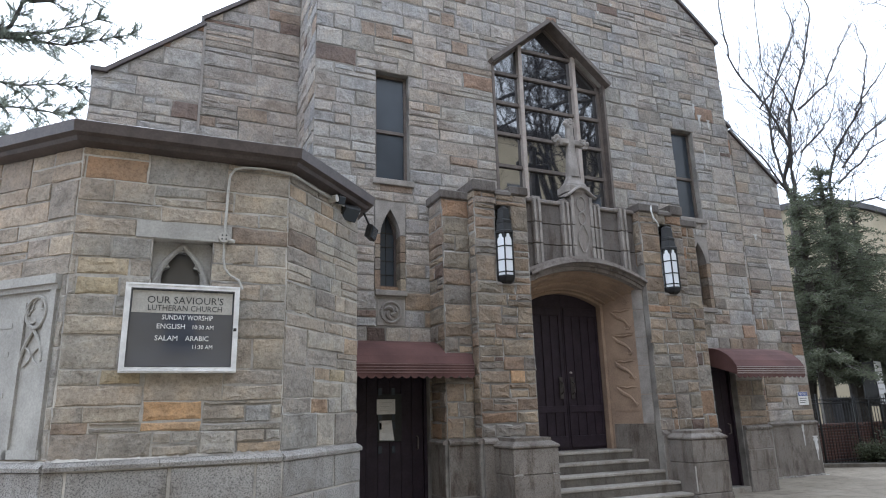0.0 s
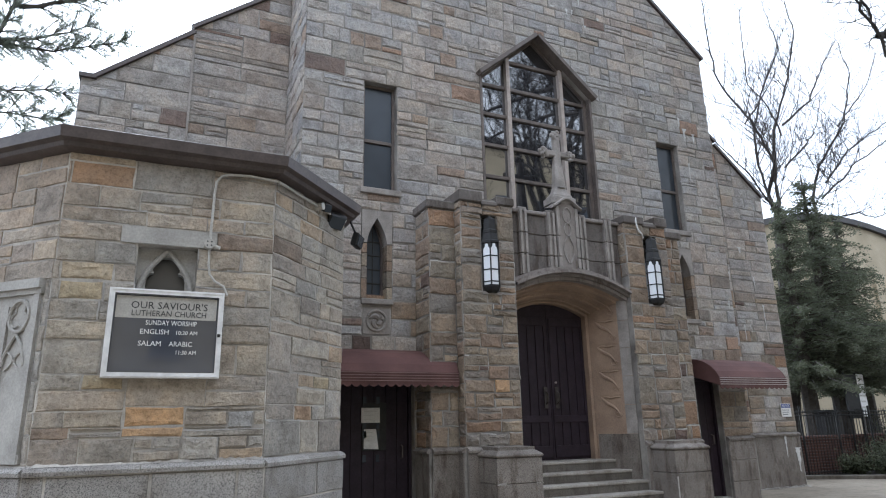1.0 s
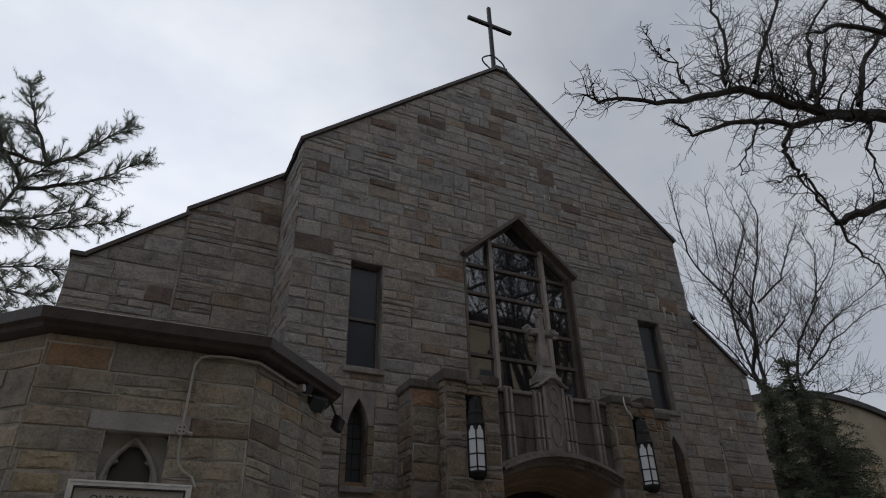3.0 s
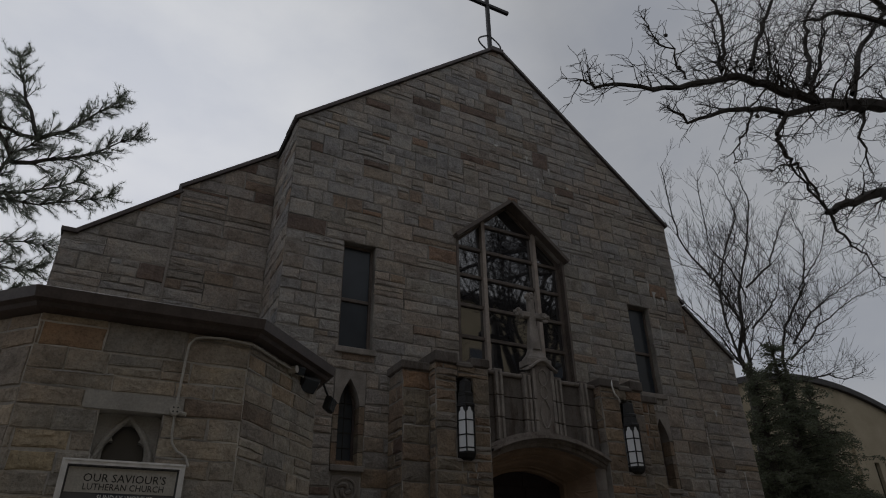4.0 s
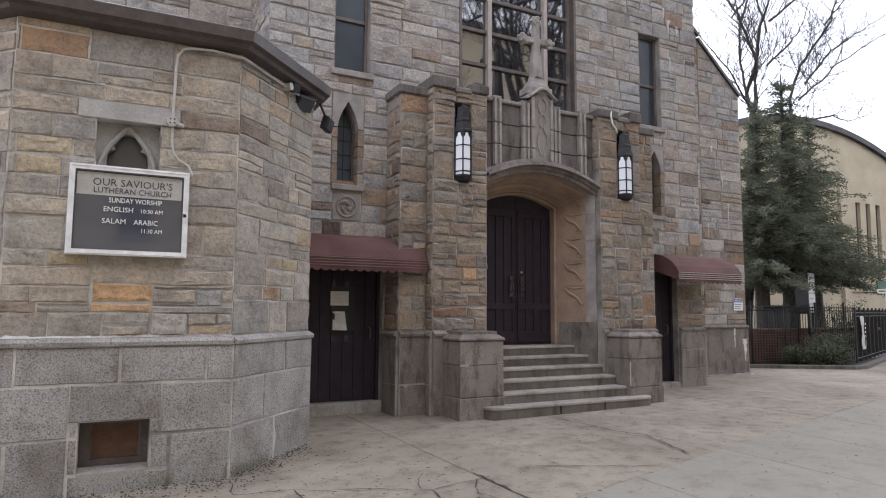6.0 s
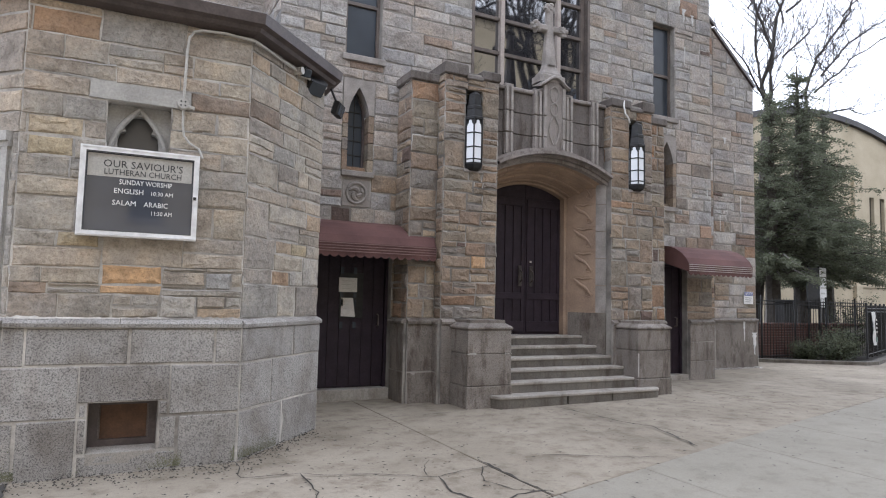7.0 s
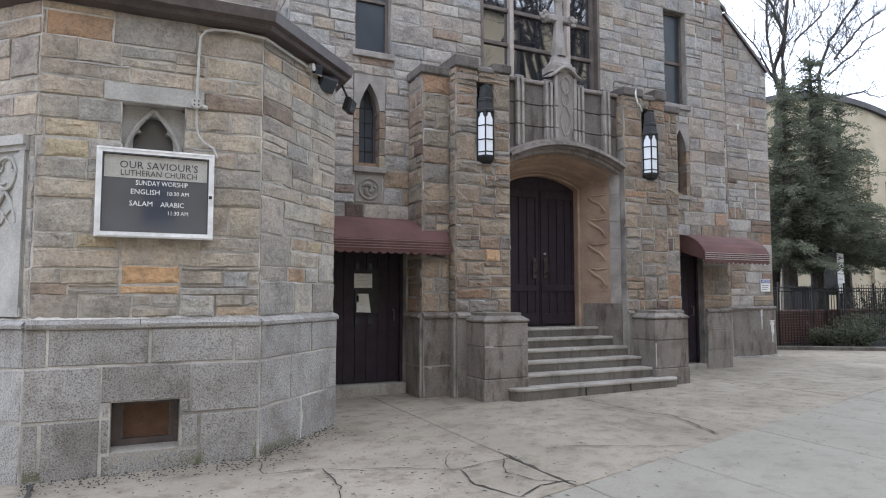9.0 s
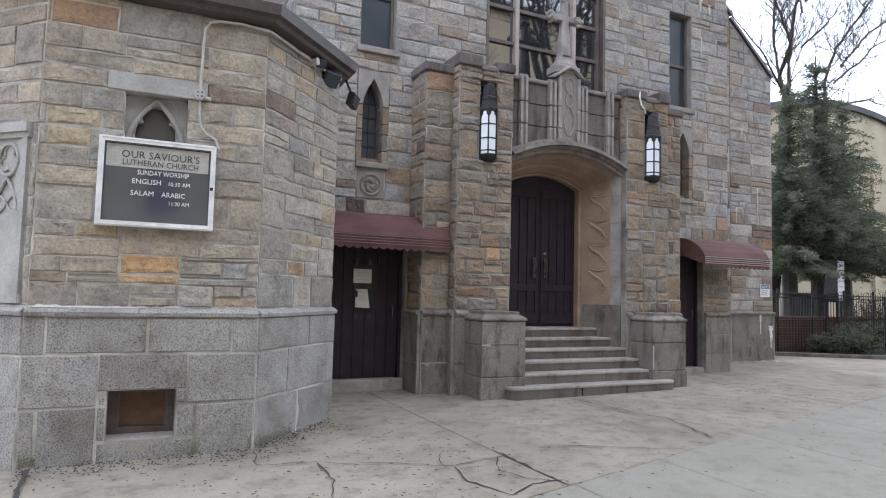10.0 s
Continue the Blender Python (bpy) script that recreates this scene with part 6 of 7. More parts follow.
for s in (-1, 1):
    pts = [f_nw.at(1.64 + s * 0.14 * (1 - t ** 1.7), 2.22 + 0.29 * t, 0.02) for t in [j / 8 for j in range(9)]]
    Geo().tube(pts, 0.016, 6).make("carved_arch", M_PALESTONE, panel)
    pts = [f_nw.at(1.64 + s * (0.10 - 0.09 * math.sin(math.pi * t)), 2.18 + 0.18 * t, 0.015) for t in [j / 6 for j in range(7)]]
    Geo().tube(pts, 0.010, 5).make("carved_foil", M_PALESTONE, panel)
for z, w_ in ((2.55, 0.4), (2.28, 0.3), (1.9, 0.42), (1.66, 0.3)):
    face_box(Geo(), f_nw, 1.40 - w_, 1.40 - 0.08, z, z + 0.05, 0, 0.010).make("text_bar", M_PALESTONE, panel)

# eaves and flat roof of the bay
eave = thing("bay_roof", "dark brown metal-edged roof of the low bay", "roof", (-6.6, -1, BAY_TOP), kind="structure")


def offset_plan(pts, d):
    out = []
    for i, p in enumerate(pts):
        a = bay_faces[max(i - 1, 0)].n
        b = bay_faces[min(i, len(bay_faces) - 1)].n
        m = (a + b)
        m = m / (m.length_squared / 2)
        out.append((p[0] + m.x * d, p[1] + m.y * d))
    return out


prof = [(0.0, 4.29), (0.08, 4.31), (0.12, 4.32), (0.14, 4.36), (0.20, 4.38), (0.215, 4.49), (0.19, 4.505), (-0.6, 4.60)]
rows_ = [offset_plan(bay_pts, d) for d, z in prof]
for i in range(len(bay_pts) - 1):
    g = Geo()
    vs = [(*rows_[k][j], prof[k][1]) for k in range(len(prof)) for j in (i, i + 1)]
    g.add(vs, [(2 * k, 2 * k + 1, 2 * k + 3, 2 * k + 2) for k in range(len(prof) - 1)])
    g.make("eave", M_ROOF, eave)
inner_ = rows_[-1]
Geo().add([(x, y, 4.60) for x, y in inner_], [tuple(range(len(inner_)))]).make("roof_surface", M_FARROOF, eave)

# ---- notice board ----
SB = (us(-7.126), us(-6.09), 2.10, 2.945)
sign = thing("notice_board", "glazed church notice board in a white aluminium frame", "sign", tuple(f_sign.at((SB[0] + SB[1]) / 2, 2.1, 0.05)))
face_box(Geo(), f_sign, SB[0] + 0.01, SB[1] - 0.01, SB[2] + 0.01, SB[3] - 0.01, 0.0, 0.085).make("case", M_ALU, sign)
fw = 0.055
for a, b, c, d in ((SB[0], SB[1], SB[3] - fw, SB[3]), (SB[0], SB[1], SB[2], SB[2] + fw), (SB[0], SB[0] + fw, SB[2] + fw, SB[3] - fw), (SB[1] - fw, SB[1], SB[2] + fw, SB[3] - fw)):
    face_box(Geo(), f_sign, a, b, c, d, 0.03, 0.125).make("frame_bar", M_ALU, sign, "white aluminium frame bar")
face_box(Geo(), f_sign, SB[0] + fw, SB[1] - fw, SB[2] + fw, SB[3] - fw, 0.085, 0.092).make("letter_board", M_BOARD, sign)
face_box(Geo(), f_sign, SB[0] + fw + 0.01, SB[1] - fw - 0.01, 2.665, SB[3] - fw - 0.012, 0.092, 0.096).make("header_plate", M_PLATE, sign)
for k, (o, d0, mt_) in enumerate(((0.012, 0.128, M_ALU), (0.050, 0.122, M_INK))):
    for a, b, c, d in ((SB[0] + o, SB[1] - o, SB[3] - o - 0.007, SB[3] - o), (SB[0] + o, SB[1] - o, SB[2] + o, SB[2] + o + 0.007), (SB[0] + o, SB[0] + o + 0.007, SB[2] + o + 0.007, SB[3] - o - 0.007), (SB[1] - o - 0.007, SB[1] - o, SB[2] + o + 0.007, SB[3] - o - 0.007)):
        face_box(Geo(), f_sign, a, b, c, d, d0 - 0.01, d0 + 0.004).make("bezel" if k == 0 else "gasket", mt_, sign)
sx_dir = f_sign.u
rot = Matrix((( *sx_dir, 0), (0, 0, 1, 0), (*f_sign.n, 0), (0, 0, 0, 1))).transposed()


def sign_line(text, u0, u1, v, size, mat):
    words(text, Matrix.Translation(f_sign.at(u0, v, 0.098)) @ rot, size, mat, "lettering", sign, 0.002, u1 - u0)


sign_line("OUR SAVIOUR'S", us(-6.93), us(-6.24), 2.758, 0.098, M_INK)
sign_line("LUTHERAN CHURCH", us(-6.92), us(-6.25), 2.688, 0.078, M_INK)
sign_line("SUNDAY WORSHIP", us(-6.79), us(-6.33), 2.602, 0.066, M_LETTER)
sign_line("ENGLISH", us(-6.83), us(-6.58), 2.515, 0.068, M_LETTER)
sign_line("10:30 AM", us(-6.51), us(-6.32), 2.515, 0.055, M_LETTER)
sign_line("SALAM", us(-6.84), us(-6.64), 2.402, 0.068, M_LETTER)
sign_line("ARABIC", us(-6.57), us(-6.36), 2.402, 0.068, M_LETTER)
sign_line("11:30 AM", us(-6.50), us(-6.32), 2.325, 0.055, M_LETTER)
face_box(Geo(), f_sign, SB[1] - 0.045, SB[1] - 0.015, 2.50, 2.53, 0.125, 0.132).make("lock", M_BLACK, sign)

# conduit, junction box, floodlights
pipe = thing("conduit", "painted steel conduit bent up the wall to a round junction box", "pipe", tuple(f_sign.at(1.35, 3.0, 0.04)))
path = [(us(-5.60), 4.24), (us(-5.9), 4.265), (us(-6.12), 4.25), (us(-6.20), 4.22), (us(-6.245), 4.15), (us(-6.255), 4.0), (us(-6.265), 3.47)]
Geo().tube([f_sign.at(u, v, 0.05) for u, v in path], 0.014, 8).make("tube", M_PLATE, pipe)
path = [(us(-6.265), 3.47), (us(-6.26), 3.25), (us(-6.245), 3.15), (us(-6.19), 3.08), (us(-6.10), 3.03), (us(-6.06), 2.94)]
Geo().tube([f_sign.at(u, v, 0.045) for u, v in path], 0.012, 8).make("tube", M_PLATE, pipe)
f_diag = bay_faces[3]
Geo().tube([f_sign.at(us(-5.60), 4.24, 0.05), f_diag.at(0.05, 4.235, 0.06), f_diag.at(0.5, 4.23, 0.05), f_diag.at(1.0, 4.225, 0.06), f_diag.at(1.5, 4.22, 0.05)], 0.014, 8).make("tube", M_PLATE, pipe)
for u in (0.85, 1.42):
    Geo().tube([f_diag.at(u, 4.23, 0.0), f_diag.at(u, 4.23, 0.12)], 0.045, 10).make("outlet_box", M_PLATE, pipe, "grey round outlet box")
jb = Geo().tube([f_sign.at(us(-6.27), 3.46, 0.02), f_sign.at(us(-6.27), 3.46, 0.10)], 0.052, 16).make("junction_box", M_PLATE, pipe)
for k in range(4):
    a = math.pi / 4 + k * math.pi / 2
    Geo().tube([f_sign.at(us(-6.27) + 0.028 * math.cos(a), 3.46 + 0.028 * math.sin(a), 0.098), f_sign.at(us(-6.27) + 0.028 * math.cos(a), 3.46 + 0.028 * math.sin(a), 0.105)], 0.009, 6).make("screw", M_INK, jb)
Geo().tube([f_sign.at(us(-6.22), 3.44, 0.06), f_sign.at(us(-6.165), 3.425, 0.08)], 0.02, 8).make("spout", M_PLATE, pipe)


def floodlight(c, aim, size):
    fl = thing("floodlight", "black metal floodlight under the roof edge", "floodlight", c, "floodlights")
    m = look(c, Vector(c) + Vector(aim))
    w, h, d = size
    sq = [(-w, -h), (w, -h), (w, h), (-w, h)]
    hs = Geo().prism(sq, -d, d, 0.02, m).make("housing", M_BLACK, fl)
    Geo().prism([(x * 0.86, y * 0.82) for x, y in sq], -d - 0.006, -d + 0.002, 0, m).make("lens", M_GLASS2, hs)
    Geo().tube([Vector(c) + Vector((0, 0, h * 0.6)), Vector(c) + Vector((-0.10, 0.04, 0.30))], 0.015, 6).make("bracket", M_BLACK, fl)


floodlight((-4.70, -2.10, 4.18), (0.25, -0.6, -0.55), (0.13, 0.10, 0.06))
floodlight((-4.27, -1.70, 4.06), (0.75, -0.5, -0.25), (0.12, 0.09, 0.05))
floodlight((-4.88, -2.38, 4.24), (0.2, -0.8, -0.4), (0.05, 0.05, 0.04))

cord = thing("cable", "loose white cable hanging from the pier top", "cable", (1.55, PY - 0.05, 5.0))
Geo().tube([(1.50, PY - 0.03, 5.36), (1.47, PY - 0.06, 5.24), (1.50, PY - 0.07, 5.10), (1.58, PY - 0.07, 5.02), (1.64, PY - 0.03, 4.96)], 0.016, 6).make("strand", M_WHITE, cord)

# white lime that has run out of the joints
def lime_run(f, u, v, w, length, seed):
    q2 = random.Random(seed)
    lr = Geo()
    n = max(4, int(length / 0.04))
    left, right = [], []
    for k in range(n + 1):
        t = k / n
        ww = w * (1 - 0.8 * t ** 0.6) * q2.uniform(0.35, 1.2) + 0.003
        mid_u = u + q2.uniform(-0.3, 0.3) * w * 0.4
        left.append(f.at(mid_u - ww, v - length * t, 0.032))
        right.append(f.at(mid_u + ww, v - length * t, 0.032))
    lr.add(left + right, [(k, n + 1 + k, n + 2 + k, k + 1) for k in range(n)])
    return lr


for k, (x, z, w, ln) in enumerate(((-0.21, 10.88, 0.10, 0.10), (0.54, 11.5, 0.06, 0.07), (0.61, 10.8, 0.03, 0.30), (0.50, 10.26, 0.10, 0.06), (1.22, 10.65, 0.03, 0.33), (0.88, 10.28, 0.035, 0.25), (1.02, 10.28, 0.03, 0.18), (1.34, 9.98, 0.03, 0.12),
                                   (1.71, 10.26, 0.05, 0.10), (3.77, 8.24, 0.05, 0.36), (3.92, 7.15, 0.025, 0.7), (4.16, 7.9, 0.04, 0.4), (4.58, 4.08, 0.025, 0.3), (3.9, 7.99, 0.06, 0.5))):
    lime_run(front, off(x), z, w * 1.4, ln * 0.6, 300 + k).make("lime_run", M_LIME, wall_front, "white lime run")
for k, (x, z, w, ln) in enumerate(((7.40, 4.39, 0.03, 0.7), (6.83, 5.85, 0.09, 0.16), (6.64, 3.85, 0.025, 0.4), (6.35, 5.2, 0.03, 0.3), (5.6, 4.7, 0.03, 0.25), (7.20, 5.1, 0.03, 0.3), (5.2, 6.1, 0.03, 0.4))):
    lime_run(east, x - G, z, w, ln, 330 + k).make("lime_run", M_LIME, w_east, "white lime run")
for k, (x, z, w, ln) in enumerate(((7.42, 1.26, 0.05, 0.55), (7.80, 0.92, 0.10, 0.55))):
    g = lime_run(east, x - G, z, w, ln, 350 + k)
    Geo().add([(x_, y_ - 0.04, z_) for x_, y_, z_ in g.v], g.f).make("lime_run", M_LIME, w_east, "white lime run")
# broken mortar at the foot of the wing
foot, q2 = Geo(), random.Random(360)
for k in range(26):
    x = 6.2 + 1.8 * k / 26 + q2.uniform(-0.03, 0.03)
    if 6.2 < x < 6.5 and k % 2:
        continue
    r = q2.uniform(0.04, 0.10)
    foot.prism([(x + r * q2.uniform(0.7, 1.2) * math.cos(a), WY - 0.10 + 0.6 * r * q2.uniform(0.7, 1.2) * math.sin(a)) for a in (0, 1.05, 2.1, 3.14, 4.2, 5.24)], -0.02, 0.035 + q2.uniform(0.0, 0.035), 0.0)
foot.make("mortar_foot", M_POINTING, w_east, "spilled pale mortar along the wall foot")

# small notice on the wing wall
nt = thing("notice_sign", "small white and blue notice sign on the stone wall", "sign", (7.64, WY - 0.04, 1.64))
Geo().box(7.46, 7.80, WY - 0.045, WY - 0.03, 1.64, 1.95, 0.003).make("plate", M_WHITE, nt)
Geo().box(7.475, 7.785, WY - 0.049, WY - 0.044, 1.85, 1.94).make("header", M_BLUE, nt)
mrot = Matrix(((1, 0, 0, 0), (0, 0, -1, 0), (0, 1, 0, 0), (0, 0, 0, 1)))
words("NOTICE", Matrix.Translation((7.50, WY - 0.051, 1.865)) @ mrot, 0.085, M_LETTER, "lettering", nt, 0.001, 0.26)
for k in range(3):
    Geo().box(7.50, 7.74 - 0.03 * k, WY - 0.048, WY - 0.044, 1.79 - 0.05 * k, 1.805 - 0.05 * k).make("text_bar", M_INK, nt)

# ---- forecourt to the east: railings, low wall, planting, board ----
def railing(nm, a, b, z0, z1, label, step=0.13):
    r = thing(nm, label, "fence", ((a[0] + b[0]) / 2, (a[1] + b[1]) / 2, z0), "iron railings")
    d = Vector((b[0] - a[0], b[1] - a[1], 0))
    n = int(d.length / step)
    P = lambda t, z: Vector((a[0] + d.x * t, a[1] + d.y * t, z))
    for k in range(n + 1):
        t = k / n
        if k % 12 == 0:
            Geo().tube([P(t, z0), P(t, z1 + 0.14)], 0.03, 6).make("post", M_BLACK, r)
        else:
            Geo().tube([P(t, z0 + 0.03), P(t, z1 - 0.02), P(t, z1 + 0.09)], [0.011, 0.011, 0.002], 5).make("picket", M_BLACK, r)
    for z in (z0 + 0.12, z1 - 0.12, z1 - 0.02):
        Geo().tube([P(0, z), P(1, z)], 0.016, 4).make("rail", M_BLACK, r)


low = thing("low_brick_wall", "low dark red brick wall behind the railings", "wall", (12, 3.1, 0), kind="structure")
r_ = random.Random(8)
Geo().box(8.6, 17.0, 3.12, 3.35, -0.1, 1.02).make("core", M_MORTAR_D, low)
for row in range(13):
    for k in range(23):
        x = 9.3 + 0.22 * k + (0.11 if row % 2 else 0)
        y, z = 3.10 + r_.uniform(-0.003, 0.003), row * 0.078
        LATER.append(("brick", [(x, y, z), (x + 0.21, y, z), (x + 0.21, y, z + 0.068), (x, y, z + 0.068), (x, 3.13, z), (x + 0.21, 3.13, z), (x + 0.21, 3.13, z + 0.068), (x, 3.13, z + 0.068)],
                      [(0, 1, 2, 3), (0, 4, 5, 1), (1, 5, 6, 2), (2, 6, 7, 3), (3, 7, 4, 0)], M_REDBRICK, low))
Geo().box(8.55, 17.05, 3.06, 3.4, 1.02, 1.10, 0.01).make("coping", M_REDBRICK, low)
railing("railing", (8.45, 2.75), (15.4, 2.95), 0.03, 1.78, "black iron railing with pointed pickets in front of the brick wall")
railing("railing", (12.75, 1.42), (19.5, 4.1), 0.15, 1.62, "black iron railing with pointed pickets along the planted bed", 0.07)
kerb = thing("bed_kerb", "low concrete kerb round the planted bed", "kerb", (13, 1.2, 0), kind="structure")
for pl in ([(9.4, 2.50), (11.78, 0.89), (11.90, 1.05), (9.52, 2.66)], [(11.78, 0.89), (12.4, 0.92), (12.35, 1.12), (11.90, 1.05)], [(12.4, 0.92), (20.0, 3.95), (19.9, 4.12), (12.35, 1.12)]):
    Geo().prism(pl, -0.05, 0.13, 0.012).make("kerb_stone", M_RISER, kerb)
bed = thing("planted_bed", "dark bare soil of the planted bed", "bed", (13, 2.0, 0), kind="structure")
Geo().add([(9.5, 2.64, 0.07), (11.86, 1.03, 0.07), (12.4, 1.08, 0.07), (19.9, 4.08, 0.07), (9.5, 3.08, 0.07)], [(0, 1, 2, 3, 4)]).make("soil", M_CRACK, bed)
board = thing("signboard", "dark information board with a pale slanted face behind the railing", "sign", (12.9, 3.0, 0))
Geo().prism([(12.50, 3.02), (13.02, 2.98), (13.05, 3.05), (12.53, 3.09)], 1.55, 2.84, 0.01).make("back_panel", M_BLACK, board)
Geo().prism([(13.04, 2.97), (13.60, 3.12), (13.58, 3.17), (13.03, 3.04)], 1.60, 2.86, 0.008).make("panel", M_WHITE, board, "white printed face")
for x, y in ((12.56, 3.05), (13.03, 3.01), (13.58, 3.14)):
    Geo().tube([(x, y, 0.0), (x, y, 2.9)], 0.03, 6).make("post", M_BLACK, board)
for k in range(6):
    z = 2.70 - 0.17 * k
    Geo().prism([(13.10, 2.98), (13.50 - 0.06 * (k % 3), 3.085 - 0.016 * (k % 3)), (13.50 - 0.06 * (k % 3), 3.092 - 0.016 * (k % 3)), (13.10, 2.987)], z, z + 0.05, 0).make("text_bar", M_PLATE, board)
bin_ = thing("waste_bin", "dark plastic waste bin behind the railing", "bin", (12.0, 3.6, 0))
Geo().prism([(12.05, 3.5), (12.65, 3.5), (12.65, 4.0), (12.05, 4.0)], -0.02, 1.72, 0.03).make("body", M_BLACK, bin_)
Geo().prism([(12.02, 3.46), (12.68, 3.46), (12.68, 4.03), (12.02, 4.03)], 1.72, 1.82, 0.03).make("lid", M_BLACK, bin_)
ban = thing("banner", "white printed cloth banner tied to the railing", "banner", (13.3, 1.5, 0.5))
g = Geo()
vs = [(13.18 + 0.40 * i / 6 + 0.05 * (1 - j / 8), 1.50 + 0.025 * math.sin(i * 1.7 + j) + 0.16 * i / 6, 0.52 + 0.98 * j / 8) for j in range(9) for i in range(7)]
g.add(vs, [(j * 7 + i, j * 7 + i + 1, j * 7 + i + 8, j * 7 + i + 7) for j in range(8) for i in range(6)])
g.make("cloth", M_CLOTH, ban)
Geo().prism([(13.42, 1.53), (13.56, 1.585), (13.56, 1.60), (13.42, 1.545)], 0.62, 0.76, 0).make("print_block", M_GREEN, ban)
for k in range(4):
    Geo().prism([(13.44, 1.53), (13.54, 1.57), (13.54, 1.585), (13.44, 1.545)], 0.88 + 0.12 * k, 0.94 + 0.12 * k, 0).make("print_bar", M_PLATE, ban)
ss = thing("street_sign", "small green and white street sign on a thin post", "sign", (14.75, 1.55, 0), "")
Geo().tube([(14.75, 1.58, -0.02), (14.75, 1.58, 2.62)], 0.03, 8).make("post", M_ALU, ss)
Geo().box(14.22, 14.72, 1.54, 1.56, 2.36, 2.58, 0.004).make("green_plate", M_GREEN, ss)
Geo().box(14.22, 14.72, 1.54, 1.56, 2.20, 2.34, 0.004).make("white_plate", M_WHITE, ss)
Geo().box(14.28, 14.64, 1.534, 1.539, 2.25, 2.29).make("text_bar", M_INK, ss)

# ---- cream building with an arched roof, farther off ----
hall = thing("hall_building", "cream brick hall with a low arched roofline and tall windows", "building", (34, 15, 0))
BX0, BX1, BY = 22.0, 52.0, 14.0
top_h = lambda x: 8.6 + 4.4 * max(0.0, 1 - ((x - 31.0) / 14.5) ** 2)
N = 40
xs = [BX0 + (BX1 - BX0) * k / N for k in range(N + 1)]
holes_b = [(35.2, 35.7), (36.3, 36.8), (37.4, 37.9), (41.5, 42.0), (42.6, 43.1), (26.5, 27.0), (28.6, 29.1)]
cuts_ = sorted({*xs, *[e for h in holes_b for e in h]})
g = Geo()
for a, b in zip(cuts_, cuts_[1:]):
    m = (a + b) / 2
    segs = [(-0.5, 3.9), (8.6, None)] if any(h[0] < m < h[1] for h in holes_b) else [(-0.5, None)]
    for lo, hi in segs:
        t0, t1 = (top_h(a), top_h(b)) if hi is None else (hi, hi)
        vs = [(a, BY, lo), (b, BY, lo), (b, BY, t1), (a, BY, t0), (a, BY + 0.4, lo), (b, BY + 0.4, lo), (b, BY + 0.4, t1), (a, BY + 0.4, t0)]
        g.add(vs, [(0, 1, 2, 3), (7, 6, 5, 4), (0, 4, 5, 1), (1, 5, 6, 2), (2, 6, 7, 3), (3, 7, 4, 0)])
weld(g.make("wall", M_CREAM, hall))
g = Geo()
for a, b in zip(xs, xs[1:]):
    vs = [(a, BY - 0.25, top_h(a)), (b, BY - 0.25, top_h(b)), (b, BY - 0.25, top_h(b) + 0.35), (a, BY - 0.25, top_h(a) + 0.35), (a, BY + 25, top_h(a)), (b, BY + 25, top_h(b)), (b, BY + 25, top_h(b) + 0.35), (a, BY + 25, top_h(a) + 0.35)]
    g.add(vs, [(0, 1, 2, 3), (0, 4, 5, 1), (2, 6, 7, 3)])
weld(g.make("roof", M_FARROOF, hall))
for a, b in holes_b:
    Geo().box(a, b, BY + 0.2, BY + 0.25, 3.9, 8.6).make("window", M_GLASS, hall)
    Geo().box(a - 0.15, b + 0.15, BY - 0.12, BY + 0.1, 3.7, 3.9).make("sill", M_CREAM, hall)
for x in (24.5, 30.5, 33.6, 39.6, 45.0):
    Geo().box(x - 0.3, x + 0.3, BY - 0.22, BY, -0.5, min(top_h(x) - 0.4, 9.6)).make("buttress", M_CREAM, hall)
Geo().box(BX0, BX1, BY - 0.1, BY, 2.9, 3.1).make("band", M_CREAM, hall)

# ---- trees ----
def grow(geo, p, d, length, r, depth, q, spread=0.55, rise=0.10, min_r=0.004, kids=(3, 5), wig=0.16, sides=5, tips=None):
    n = max(3, min(7, int(length / 0.35)))
    pts, rad = [p], [r]
    dv = d.normalized()
    stops = []
    for i in range(n):
        dv = (dv + Vector((q.uniform(-wig, wig), q.uniform(-wig, wig), q.uniform(-wig, wig) + rise * 0.5))).normalized()
        p = p + dv * (length / n)
        rr_ = max(min_r * 0.6, r * (1 - 0.62 * (i + 1) / n))
        pts.append(p)
        rad.append(rr_)
        stops.append((p, dv.copy(), rr_))
    geo.tube(pts, rad, sides if r > 0.03 else 3, cap=False)
    if depth == 0 or r < min_r:
        if tips is not None:
            tips.append((pts[-1], dv.copy()))
        return
    k = q.randint(*kids)
    for j in range(k):
        pp, dd, rr_ = stops[min(n - 1, int(n * (0.30 + 0.70 * (j + q.random()) / k)))]
        side = Vector((q.gauss(0, 1), q.gauss(0, 1), q.gauss(0, 0.8) + rise * 2))
        side = (side - dd * side.dot(dd)).normalized()
        nd = (dd * q.uniform(0.55, 1.0) + side * spread * q.uniform(0.8, 1.5)).normalized()
        grow(geo, pp, nd, length * q.uniform(0.5, 0.78), min(rr_ * 0.72, r * 0.6), depth - 1, q, spread, rise, min_r, kids, wig, sides, tips)
    grow(geo, stops[-1][0], stops[-1][1], length * 0.62, stops[-1][2], depth - 1, q, spread, rise, min_r, kids, wig, sides, tips)


